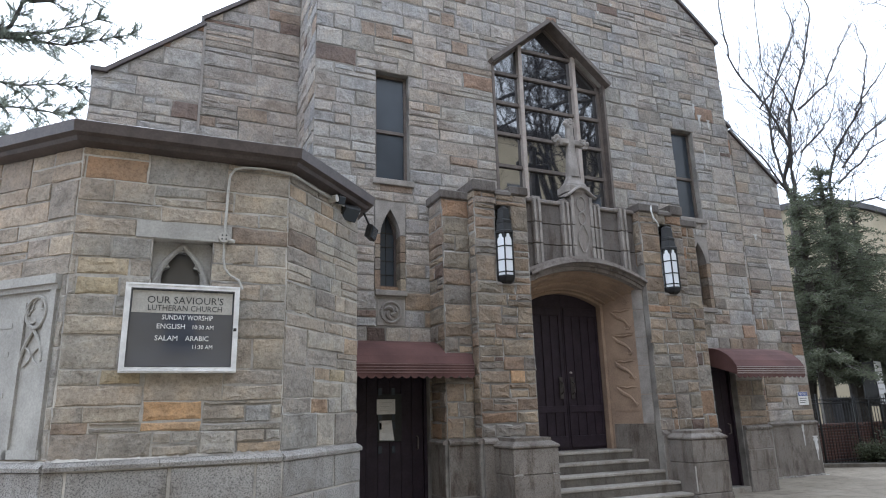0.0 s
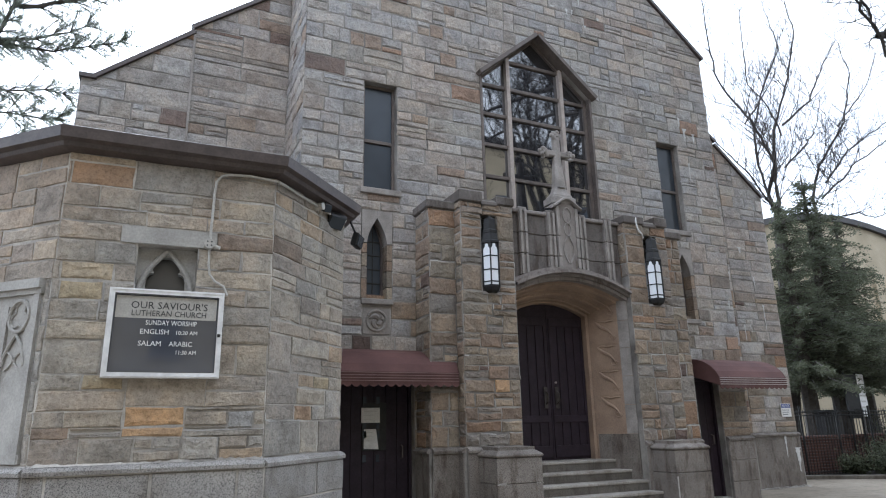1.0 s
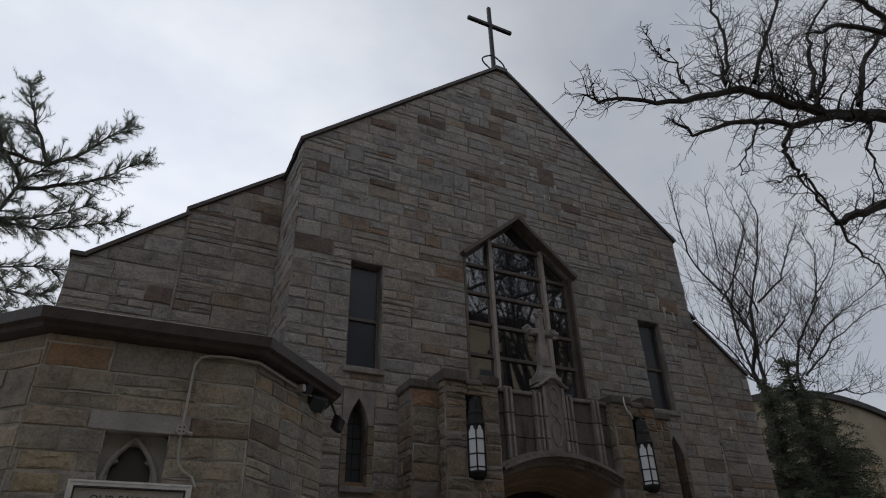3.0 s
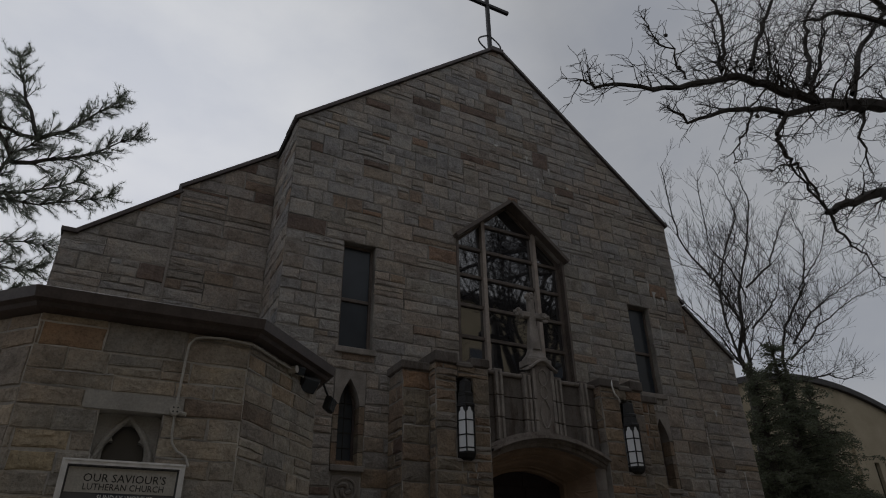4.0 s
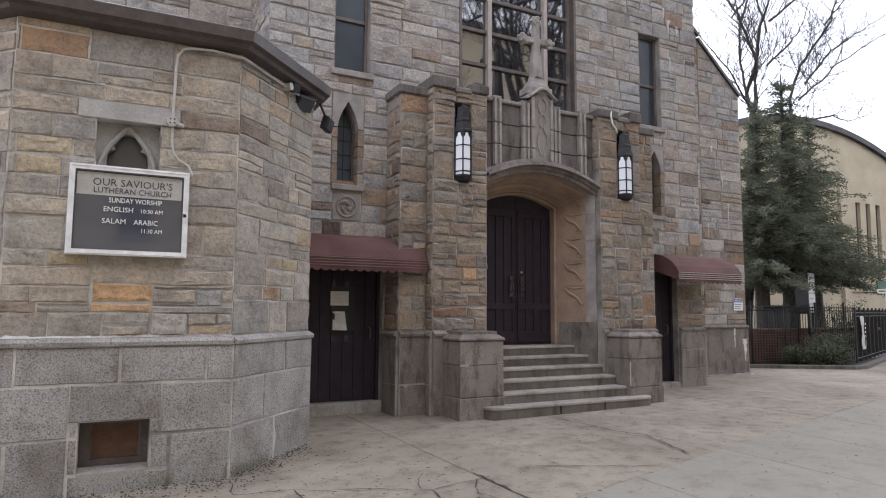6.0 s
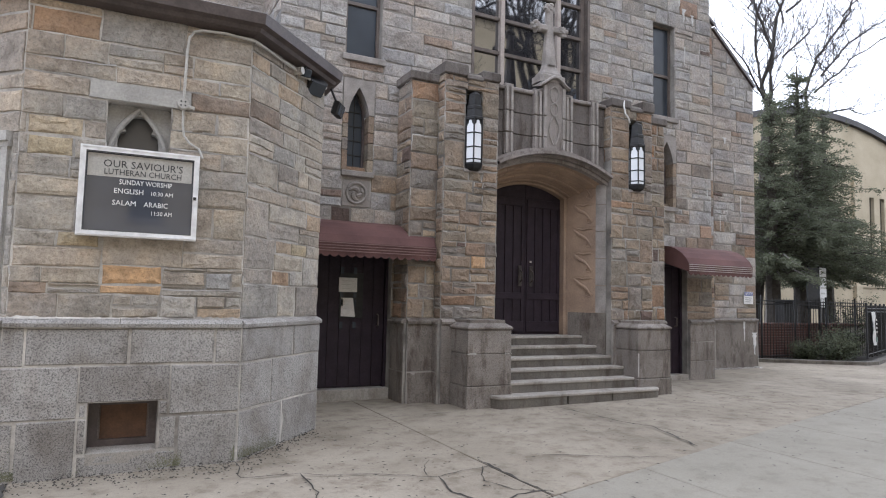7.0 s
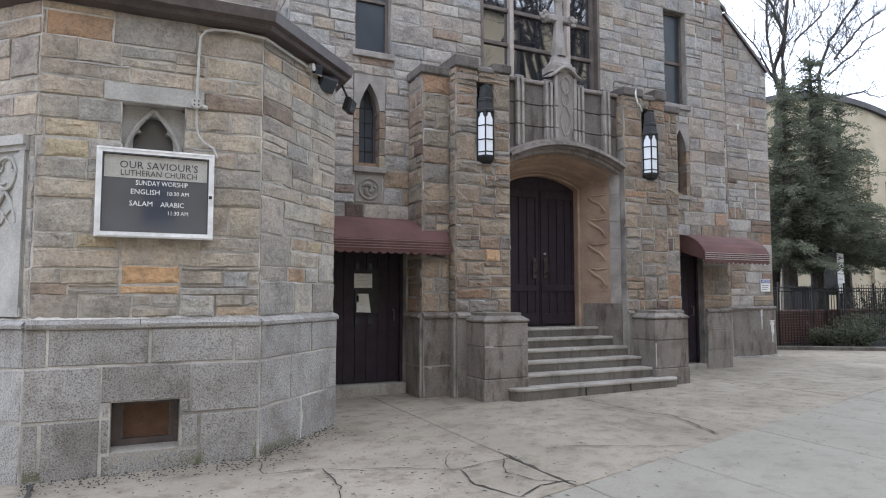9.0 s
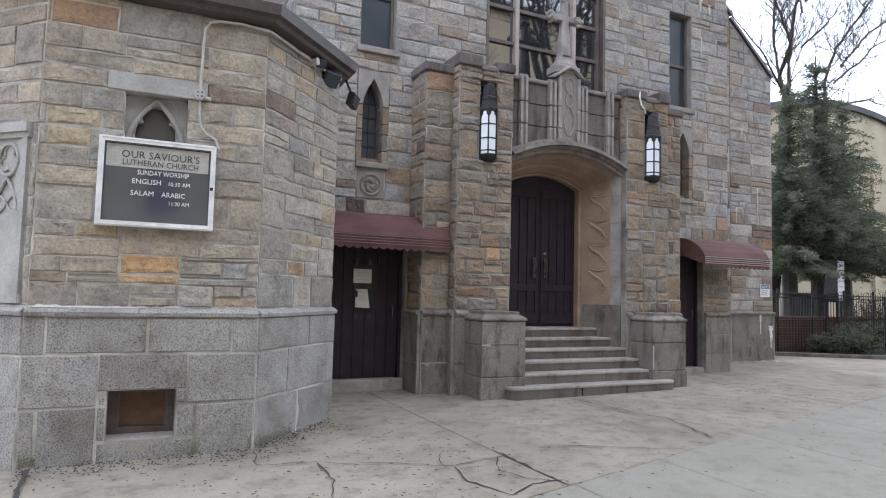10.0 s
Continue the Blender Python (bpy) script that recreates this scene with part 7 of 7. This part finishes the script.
def bare_tree(base, height, seed, limbs, label, r=0.26, fork=0.42, slim=0.6):
    q = random.Random(seed)
    t = thing("bare_tree", label, "tree", base, "bare trees")
    b = Vector(base)
    top = b + Vector((0.1, 0.1, height * fork))
    g = Geo()
    g.tube([b - Vector((0, 0, 0.2)), b + Vector((0, 0, 0.3)), b + (top - b) * 0.5, top], [r * 1.5, r * 1.1, r * 0.9, r * 0.72], 9)
    g.make("trunk", M_BARK, t)
    for lx, ly, lz, ln in limbs:
        g = Geo()
        grow(g, top - Vector((0, 0, q.uniform(0, 0.8))), Vector((lx, ly, lz)), ln, r * slim, 5, q, 0.62, 0.16, 0.011, (3, 5), 0.13)
        g.make("limb", M_TWIG, t)
    return t


def tall_tree(base, top, r, limbs, seed, label):
    """A bare tree whose limbs climb steeply and carry short twigs all along."""
    q = random.Random(seed)
    t = thing("bare_tree", label, "tree", base, "bare trees")
    b, e = Vector(base), Vector(top)
    Geo().tube([b - Vector((0, 0, 0.2)), b + Vector((0, 0, 0.3)), b + (e - b) * 0.5 + Vector((0.06, 0, 0)), e], [r * 1.45, r * 1.1, r * 0.95, r * 0.8], 9).make("trunk", M_BARK, t)
    for r0, line in limbs:
        pts = [Vector((x, top[1] + 0.5 * math.sin(1.3 * k + len(line)) * (k > 0), z)) for k, (x, z) in enumerate(line)]
        fine = []
        for a, c in zip(pts, pts[1:]):
            m = max(2, int((c - a).length / 0.35))
            fine += [a + (c - a) * (k / m) + Vector((q.uniform(-1, 1), q.uniform(-1, 1), q.uniform(-1, 1))) * 0.035 for k in range(m)]
        fine.append(pts[-1])
        n = len(fine) - 1
        rad = [r0 * 0.52 * (1 - 0.86 * k / n) + 0.005 for k in range(n + 1)]
        g = Geo()
        g.tube(fine, rad, 6, cap=False)
        for k in range(1, n + 1):
            f = k / n
            for _ in range(q.choice((1, 1, 2, 2))):
                along = (fine[k] - fine[k - 1]).normalized()
                side = Vector((q.gauss(0, 1), q.gauss(0, 0.8), q.gauss(0.1, 0.5)))
                side = (side - along * side.dot(along)).normalized()
                d = along * q.uniform(0.4, 0.9) + side * 0.75 + Vector((0, 0, 0.25))
                ln = q.uniform(0.5, 1.9) * (1.15 - 0.7 * f)
                grow(g, fine[k], d, ln, max(0.012, min(rad[k] * 0.5, 0.024)), 2, q, 0.55, 0.22, 0.0085, (3, 6), 0.12)
        g.make("limb", M_TWIG, t)


tall_tree((14.3, 6.4, 0), (13.8, 5.2, 8.7), 0.24, [
    (0.13, [(13.7, 8.6), (13.5, 9.5), (13.4, 10.5), (12.7, 12.1), (12.5, 13.4), (12.1, 14.4), (11.4, 15.7), (10.8, 16.8)]),
    (0.10, [(13.7, 8.7), (13.7, 10.8), (13.7, 12.4), (13.9, 14.0), (14.7, 15.5), (14.7, 18.2)]),
    (0.14, [(13.9, 8.7), (14.5, 10.3), (14.8, 12.4), (15.3, 14.5), (15.8, 16.6), (16.2, 18.8)]),
    (0.06, [(14.7, 12.0), (14.2, 13.2), (13.9, 14.3), (13.6, 15.9), (13.1, 17.3)]),
    (0.08, [(14.9, 12.5), (16.1, 13.6), (18.3, 16.0), (20.1, 17.9)]),
    (0.07, [(14.6, 10.7), (15.5, 11.7), (17.1, 12.9), (18.2, 14.5)]),
    (0.07, [(13.6, 8.8), (12.2, 9.8), (11.3, 11.2), (10.7, 12.1)]),
    (0.06, [(12.7, 12.1), (13.8, 13.7), (15.0, 15.3)])], 4, "tall bare deciduous tree with ascending grey limbs")
tall_tree((16.1, 5.6, 0), (16.4, 5.6, 8.9), 0.20, [
    (0.12, [(16.4, 8.8), (17.1, 10.1), (17.8, 11.6), (19.0, 13.5), (19.6, 15.7), (20.0, 17.8)]),
    (0.08, [(17.5, 10.7), (19.3, 12.4), (21.9, 13.8), (24.2, 15.2), (26.0, 16.5)]),
    (0.08, [(17.0, 9.9), (18.9, 11.2), (20.2, 12.0), (23.7, 14.1), (26.0, 15.0)]),
    (0.06, [(18.9, 13.4), (20.8, 15.5), (22.4, 17.7)]),
    (0.05, [(17.6, 11.3), (16.4, 10.4), (15.0, 9.8)]),
    (0.06, [(16.5, 8.9), (18.5, 9.4), (20.5, 9.6), (23.0, 10.4)])], 9, "spreading bare deciduous tree behind the evergreens")

# street tree whose limbs reach over the forecourt
plane = thing("plane_tree", "large bare street tree with crooked limbs reaching over", "tree", (14.5, -6.5, 0), "bare trees")
q = random.Random(17)
g = Geo()
g.tube([(14.5, -6.5, -0.2), (14.5, -6.5, 3), (14.2, -6.3, 7), (13.8, -6.0, 10.5), (13.5, -5.8, 14)], [0.5, 0.42, 0.36, 0.28, 0.18], 10)
g.make("trunk", M_BARK, plane)


def limb(pts, r0, r1, seed, twig_len, up, dens=2.0, deep=3):
    qq = random.Random(seed)
    gg = Geo()
    pts = [Vector(p) for p in pts]
    fine = []
    for a, b in zip(pts, pts[1:]):
        for k in range(4):
            fine.append(a + (b - a) * (k / 4) + Vector((qq.uniform(-1, 1), qq.uniform(-1, 1), qq.uniform(-1, 1))) * 0.05)
    fine.append(pts[-1])
    n = len(fine)
    rad = [r0 + (r1 - r0) * i / (n - 1) for i in range(n)]
    gg.tube(fine, rad, 6, cap=False)
    for i in range(1, n):
        k = int(dens) + (1 if qq.random() < dens % 1 else 0)
        for _ in range(k):
            d = (fine[min(i + 1, n - 1)] - fine[i - 1]).normalized()
            side = Vector((qq.gauss(0, 0.5), qq.gauss(0, 0.8), qq.gauss(up, 0.75)))
            grow(gg, fine[i], d * 0.7 + side * 0.9, twig_len * qq.uniform(0.4, 1.05) * (1.0 - 0.62 * i / n), max(0.013, rad[i] * 0.30), deep, qq, 1.0, 0.05, 0.008, (3, 5), 0.46)
    gg.make("limb", M_TWIG, plane)


limb([(13.7, -5.9, 11.5), (11.4, -4.6, 13.0), (9.2, -4.0, 12.6), (7.86, -4.0, 12.11), (6.75, -4.0, 11.63)], 0.19, 0.15, 5, 1.3, 0.6, 1.0)
limb([(6.75, -4.0, 11.63), (5.11, -4.0, 11.24), (4.09, -4.0, 11.15), (3.24, -4.0, 11.05), (2.51, -4.0, 10.66), (1.17, -4.0, 9.91), (-0.17, -4.0, 9.37), (-0.86, -4.0, 9.15), (-1.18, -4.0, 9.09)], 0.12, 0.010, 16, 1.0, 0.5)
limb([(6.5, -4.0, 11.55), (4.78, -4.0, 10.69), (3.2, -4.0, 10.2), (2.22, -4.0, 9.73), (1.2, -4.0, 9.15), (0.85, -4.0, 9.25)], 0.085, 0.012, 26, 0.85, 0.25)
limb([(4.41, -4.0, 10.51), (3.91, -4.0, 9.82), (3.82, -4.0, 9.57), (3.93, -4.0, 9.15), (4.2, -4.0, 9.04), (4.44, -4.0, 8.52), (4.63, -4.0, 8.13)], 0.055, 0.015, 27, 0.8, 0.1, 1.2)
limb([(3.28, -4.0, 10.16), (2.54, -4.0, 9.21), (2.16, -4.0, 8.52)], 0.026, 0.008, 28, 0.7, 0.0, 1.0)
limb([(13.9, -6.1, 9.5), (10.5, -4.6, 10.3), (8.0, -4.0, 9.7), (6.29, -4.0, 9.04), (5.16, -4.0, 8.43), (4.6, -4.0, 8.16)], 0.15, 0.06, 7, 0.9, 0.2, 1.0)
limb([(4.66, -4.0, 8.15), (4.93, -4.0, 7.58), (5.39, -4.0, 7.45), (5.7, -4.0, 7.0)], 0.03, 0.008, 29, 0.6, -0.2, 1.2)
limb([(4.6, -4.0, 8.2), (4.2, -4.0, 8.7), (3.6, -4.1, 8.9), (3.0, -4.1, 8.6)], 0.03, 0.008, 30, 0.6, 0.1, 1.5)
limb([(5.48, -4.0, 11.4), (5.9, -4.1, 12.2), (6.3, -4.2, 12.9), (6.6, -4.3, 13.8)], 0.06, 0.02, 31, 1.5, 0.3, 2.6)
limb([(2.51, -4.0, 10.66), (2.67, -4.0, 11.36), (2.6, -4.1, 12.2)], 0.03, 0.01, 32, 1.1, 0.3, 2.6)
limb([(4.09, -4.0, 11.15), (4.3, -4.1, 12.0), (4.2, -4.2, 12.9)], 0.035, 0.01, 33, 1.3, 0.3, 2.6)
limb([(13.6, -5.9, 12.5), (11.5, -5.0, 14.6), (9.4, -4.6, 15.0), (7.4, -4.4, 14.6), (6.0, -4.2, 13.8)], 0.15, 0.025, 6, 1.6, -0.2, 2.4)
limb([(3.56, -4.0, 11.38), (4.46, -4.0, 12.92), (5.42, -4.0, 14.48), (6.54, -4.0, 16.31), (7.9, -4.0, 18.7)], 0.055, 0.02, 41, 1.1, 0.3, 2.0)
limb([(2.53, -4.0, 10.89), (3.02, -4.0, 11.99), (3.03, -4.0, 13.09), (3.04, -4.0, 13.87), (3.33, -4.0, 15.0)], 0.045, 0.012, 42, 1.0, 0.3, 2.0)
limb([(7.59, -4.0, 12.35), (8.61, -4.0, 14.05), (10.9, -4.0, 16.5), (11.75, -4.1, 17.3)], 0.08, 0.05, 43, 1.1, 0.2, 1.6)
limb([(13.5, -5.8, 14.0), (12.4, -4.6, 16.2), (11.75, -4.0, 17.3), (10.55, -4.0, 17.5), (9.65, -4.0, 17.9), (6.91, -4.0, 16.44), (6.0, -4.0, 15.9)], 0.12, 0.02, 44, 1.3, -0.2, 2.0)
limb([(5.56, -4.0, 11.82), (6.15, -4.0, 12.94), (6.52, -4.0, 14.19), (8.44, -4.0, 16.56), (9.1, -4.0, 18.3)], 0.06, 0.02, 45, 1.1, 0.2, 2.0)
limb([(1.39, -4.0, 10.2), (1.27, -4.0, 10.85), (0.82, -4.0, 11.06), (0.66, -4.0, 11.41)], 0.022, 0.008, 46, 0.6, 0.3, 1.6)
limb([(7.86, -4.0, 12.11), (7.2, -3.9, 10.9), (7.4, -3.8, 10.0)], 0.05, 0.012, 34, 0.9, -0.1, 1.2)

for k in range(9):
    t = q.random()
    p = Vector((6.75 - 6.0 * t, -4.0 + q.uniform(-0.4, 0.4), 11.5 - 1.9 * t + q.uniform(-0.7, 1.4)))
    g = Geo()
    knob(g, p, 0.045, 400 + k)
    g.tube([p, p + Vector((0.03, 0, 0.16)), p + Vector((0.0, 0.02, 0.34))], 0.006, 3)
    g.make("seed_ball", M_TWIG, plane, "dry hanging seed ball")

# pine to the west
pine = thing("pine_tree", "pine tree with tufted needles on spreading branches", "tree", (-12.4, 3.4, 0))
q = random.Random(31)
Geo().tube([(-12.4, 3.4, -0.2), (-12.4, 3.4, 5), (-12.2, 3.3, 9), (-12.0, 3.2, 11.6)], [0.32, 0.27, 0.16, 0.04], 8).make("trunk", M_BARK, pine)


def brush(geo, p, d, ln, q, n=32):
    """Short needles all along a twig."""
    for _ in range(n):
        t = q.uniform(0.0, 1.05)
        v = (d * q.uniform(0.3, 0.8) + Vector((q.gauss(0, 0.6), q.gauss(0, 0.6), q.gauss(0, 0.6)))).normalized()
        s = v.orthogonal().normalized() * 0.0042
        o = p + d * ln * t
        geo.add([o - s, o + s, o + v * q.uniform(0.06, 0.12)], [(0, 1, 2)])


needles = Geo()
K = (-12.3, 3.35)
starts = [[(*K, 6.6), (-10.9, 3.2, 7.6), (-9.77, 3.1, 8.85), (-9.56, 3.1, 9.57), (-9.23, 3.1, 10.1)], [(-9.23, 3.1, 10.1), (-9.67, 3.1, 11.03), (-10.01, 3.1, 11.97)], [(-9.23, 3.1, 10.1), (-8.66, 3.1, 10.63), (-8.02, 3.1, 11.59)],
          [(-9.5, 3.1, 9.45), (-8.42, 3.1, 9.91), (-7.55, 3.1, 10.71)], [(*K, 8.4), (-9.72, 3.1, 8.6), (-8.88, 3.1, 8.63), (-7.75, 3.1, 9.13)], [(*K, 7.4), (-9.51, 3.1, 7.69), (-8.3, 3.1, 7.88)],
          [(-9.23, 3.1, 10.1), (-10.07, 3.1, 10.17), (-10.9, 3.2, 10.8)], [(-9.56, 3.1, 9.57), (-10.07, 3.1, 10.3), (-10.6, 3.2, 11.3)], [(*K, 6.9), (-9.39, 2.9, 7.16), (-8.6, 2.8, 7.13)], [(*K, 6.3), (-10.0, 2.7, 6.5), (-8.9, 2.6, 6.5)],
          [(-10.2, 3.1, 8.6), (-9.2, 3.3, 8.9), (-8.4, 3.4, 9.5)], [(*K, 9.2), (-13.4, 3.0, 9.8), (-14.5, 2.5, 10.4)], [(*K, 8.0), (-13.5, 3.6, 8.5), (-14.5, 4.0, 9.0)], [(*K, 9.6), (-11.3, 3.2, 10.2), (-10.3, 3.0, 10.6)]]
for line in starts:
    line = [Vector(p) for p in line]
    boughs, pts = Geo(), []
    for a, b in zip(line, line[1:]):
        k = max(3, int((b - a).length / 0.28))
        pts += [a + (b - a) * (j / k) + Vector((q.uniform(-1, 1), q.uniform(-1, 1), q.uniform(-1, 1))) * 0.03 for j in range(k)]
    pts.append(line[-1])
    n = len(pts) - 1
    r0 = 0.085 if len(line) > 4 else 0.05
    boughs.tube(pts, [r0 * (1 - 0.8 * k / n) for k in range(n + 1)], 5, cap=False)
    for k in range(1, n + 1):
        along = (pts[k] - pts[k - 1]).normalized()
        for _ in range(7):
            side = Vector((q.gauss(0, 1), q.gauss(0, 0.7), q.gauss(0, 0.8)))
            d = (along * 0.75 + (side - along * side.dot(along)).normalized() * q.uniform(0.3, 1.0)).normalized()
            ln = q.uniform(0.25, 0.75) * (1.1 - 0.55 * k / n)
            boughs.tube([pts[k], pts[k] + d * ln * 0.5 + Vector((0, 0, 0.02)), pts[k] + d * ln], [0.012, 0.009, 0.005], 3, cap=False)
            for j in range(4):
                tp = pts[k] + d * ln * (0.35 + 0.65 * j / 3)
                d2 = (d + Vector((q.gauss(0, 0.55), q.gauss(0, 0.55), q.gauss(0.15, 0.5)))).normalized()
                tl = q.uniform(0.09, 0.20)
                boughs.tube([tp, tp + d2 * tl], [0.004, 0.003], 3, cap=False)
                brush(needles, tp, d2, tl, q)
    for _ in range(7):
        d2 = ((pts[-1] - pts[-2]).normalized() + Vector((q.gauss(0, 0.4), q.gauss(0, 0.4), q.gauss(0, 0.4)))).normalized()
        brush(needles, pts[-1] - d2 * 0.08, d2, 0.2, q, 36)
    boughs.make("bough", M_BARK, pine)
needles.make("needles", M_NEEDLE, pine, kind="stuff")

# dark evergreens beside the church
def conifer(base, h, rad, seed, z_low, label, dens=1.0):
    t = thing("evergreen_tree", label, "tree", base, "evergreens")
    q = random.Random(seed)
    b = Vector(base)
    Geo().tube([b - Vector((0, 0, 0.2)), b + Vector((0, 0, h * 0.5)), b + Vector((0, 0, h))], [0.28, 0.17, 0.02], 8).make("trunk", M_BARK, t)
    wood, leaf = Geo(), Geo()
    z = z_low
    while z < h - 0.2:
        f = (z - z_low) / (h - z_low)
        R = rad * (1 - f) ** 0.55 * (0.75 + 0.4 * math.sin(math.pi * min(1, f * 2.5 + 0.25)))
        for _ in range(max(5, int(10 * (1 - f) * dens) + 6)):
            a = q.uniform(0, 2 * math.pi)
            ln = R * q.uniform(0.5, 1.22) * (0.78 + 0.36 * math.sin(2 * a + 2.3 * z + seed))
            o = b + Vector((0, 0, z + q.uniform(-0.2, 0.2)))
            tip = o + Vector((math.cos(a) * ln, math.sin(a) * ln, -0.10 * ln + q.uniform(-0.25, 0.3)))
            midp = (o + tip) / 2 + Vector((0, 0, 0.10 * ln))
            wood.tube([o, midp, tip], [0.03, 0.018, 0.005], 3, cap=False)
            steps_n = max(3, int(ln / 0.16))
            for k in range(1, steps_n + 1):
                u = k / steps_n
                pc = o * (1 - u) ** 2 + midp * 2 * u * (1 - u) + tip * u ** 2
                for _ in range(24 if u > 0.35 else 12):
                    sd = Vector((q.gauss(0, 1), q.gauss(0, 1), q.gauss(-0.25, 0.5))).normalized()
                    s_ = q.uniform(0.05, 0.15)
                    p = pc + Vector((q.gauss(0, 0.07), q.gauss(0, 0.07), q.gauss(0, 0.05)))
                    e = p + sd * s_
                    wv = sd.cross(Vector((q.gauss(0, 1), q.gauss(0, 1), q.gauss(0, 1)))).normalized() * s_ * 0.16
                    leaf.add([p, p + sd * s_ * 0.5 + wv, e, p + sd * s_ * 0.5 - wv], [(0, 1, 2, 3)])
        z += 0.30
    wood.make("branchwork", M_BARK, t, kind="stuff")
    leaf.make("foliage", M_SPRUCE, t, kind="stuff")


conifer((14.5, 4.6, 0), 10.2, 3.1, 3, 2.9, "dark green conifer with drooping layered boughs", 1.5)
conifer((12.2, 4.0, 0), 8.6, 2.6, 7, 2.55, "dark green evergreen crowded against the church wall", 1.5)
conifer((16.9, 5.2, 0), 8.8, 3.0, 12, 2.6, "dark green conifer with drooping layered boughs", 1.3)


def shrub(base, r, h, seed):
    t = thing("shrub", "low dark evergreen shrub in the planted bed", "shrub", base, "shrubs")
    q = random.Random(seed)
    b = Vector(base)
    w, lf = Geo(), Geo()
    for _ in range(34):
        a = q.uniform(0, 6.28)
        e = b + Vector((math.cos(a) * r * q.uniform(0.2, 1), math.sin(a) * r * q.uniform(0.2, 1), h * q.uniform(0.35, 1.0)))
        w.tube([b, (b + e) / 2 + Vector((0, 0, 0.1)), e], [0.015, 0.01, 0.004], 3, cap=False)
        for _ in range(55):
            p = b + (e - b) * q.uniform(0.4, 1.05) + Vector((q.gauss(0, 0.09), q.gauss(0, 0.09), q.gauss(0, 0.08)))
            sd = Vector((q.gauss(0, 1), q.gauss(0, 1), q.gauss(0.3, 0.7))).normalized()
            s_ = q.uniform(0.04, 0.09)
            wv = sd.orthogonal().normalized() * s_ * 0.3
            lf.add([p, p + sd * s_ * 0.5 + wv, p + sd * s_, p + sd * s_ * 0.5 - wv], [(0, 1, 2, 3)])
    w.make("branchwork", M_TWIG, t, kind="stuff")
    lf.make("foliage", M_SHRUB, t, kind="stuff")


for k, (x, y, r, h) in enumerate(((11.75, 1.75, 0.6, 0.85), (12.4, 2.0, 0.65, 1.0), (13.1, 2.3, 0.65, 0.95), (11.4, 2.4, 0.45, 0.6), (15.3, 3.5, 0.85, 2.0), (17.1, 4.2, 0.85, 2.1))):
    shrub((x, y, 0.02), r, h, 50 + k)

# ---- behind the camera: mirrored in the panes; house row raised to shade the front ----
for hx0, hx1, hh, mt in ((-46, -27, 15.5, M_REDBRICK), (-26.9, -9, 17.0, M_CREAM), (-8.9, 8, 16.5, M_CREAM), (8.1, 27, 19.0, M_CREAM), (27.1, 48, 15.0, M_CREAM)):
    far = thing("opposite_house", "unseen brick house across the street with rows of windows, raised to shade the church", "building", ((hx0 + hx1) / 2, -23.5, 0), "houses across the street")
    Geo().box(hx0, hx1, -34, -23.5, -0.5, hh).make("wall", mt, far)
    Geo().box(hx0 - 0.05, hx1 + 0.05, -34.4, -23.0, hh, hh + 0.4).make("roof", M_FARROOF, far)
    x = hx0 + 1.6
    while x < hx1 - 2:
        for z in (1.2, 4.4, 7.6, 10.8, 14.0) if hh > 18 else (1.2, 4.4, 7.6, 10.8):
            Geo().box(x, x + 1.1, -23.52, -23.46, z, z + 1.7).make("window", M_GLASS2, far)
            Geo().box(x - 0.1, x + 1.2, -23.5, -23.36, z - 0.12, z).make("sill", M_LIMESTONE, far)
        x += 3.1
bare_tree((9.6, -12.8, 0), 20, 14, [(-0.8, 0.3, 0.8, 5.0), (-0.35, 0.1, 1.0, 5.4), (0.2, 0.3, 1.0, 5.2), (0.7, -0.1, 0.9, 4.8), (-0.2, 0.8, 0.8, 4.6)], "large bare street tree across the forecourt", 0.42, 0.42)
bare_tree((3.5, -16.5, 0), 17, 23, [(-0.6, 0.2, 0.8, 4.6), (0.0, 0.3, 1.0, 4.8), (0.6, 0.2, 0.9, 4.4)], "large bare street tree across the forecourt", 0.34, 0.4)

# ---- single stones and bricks, last ----
for nm, vs, fs, mt, par in LATER:
    mesh_part(nm, vs, fs, mt, par)
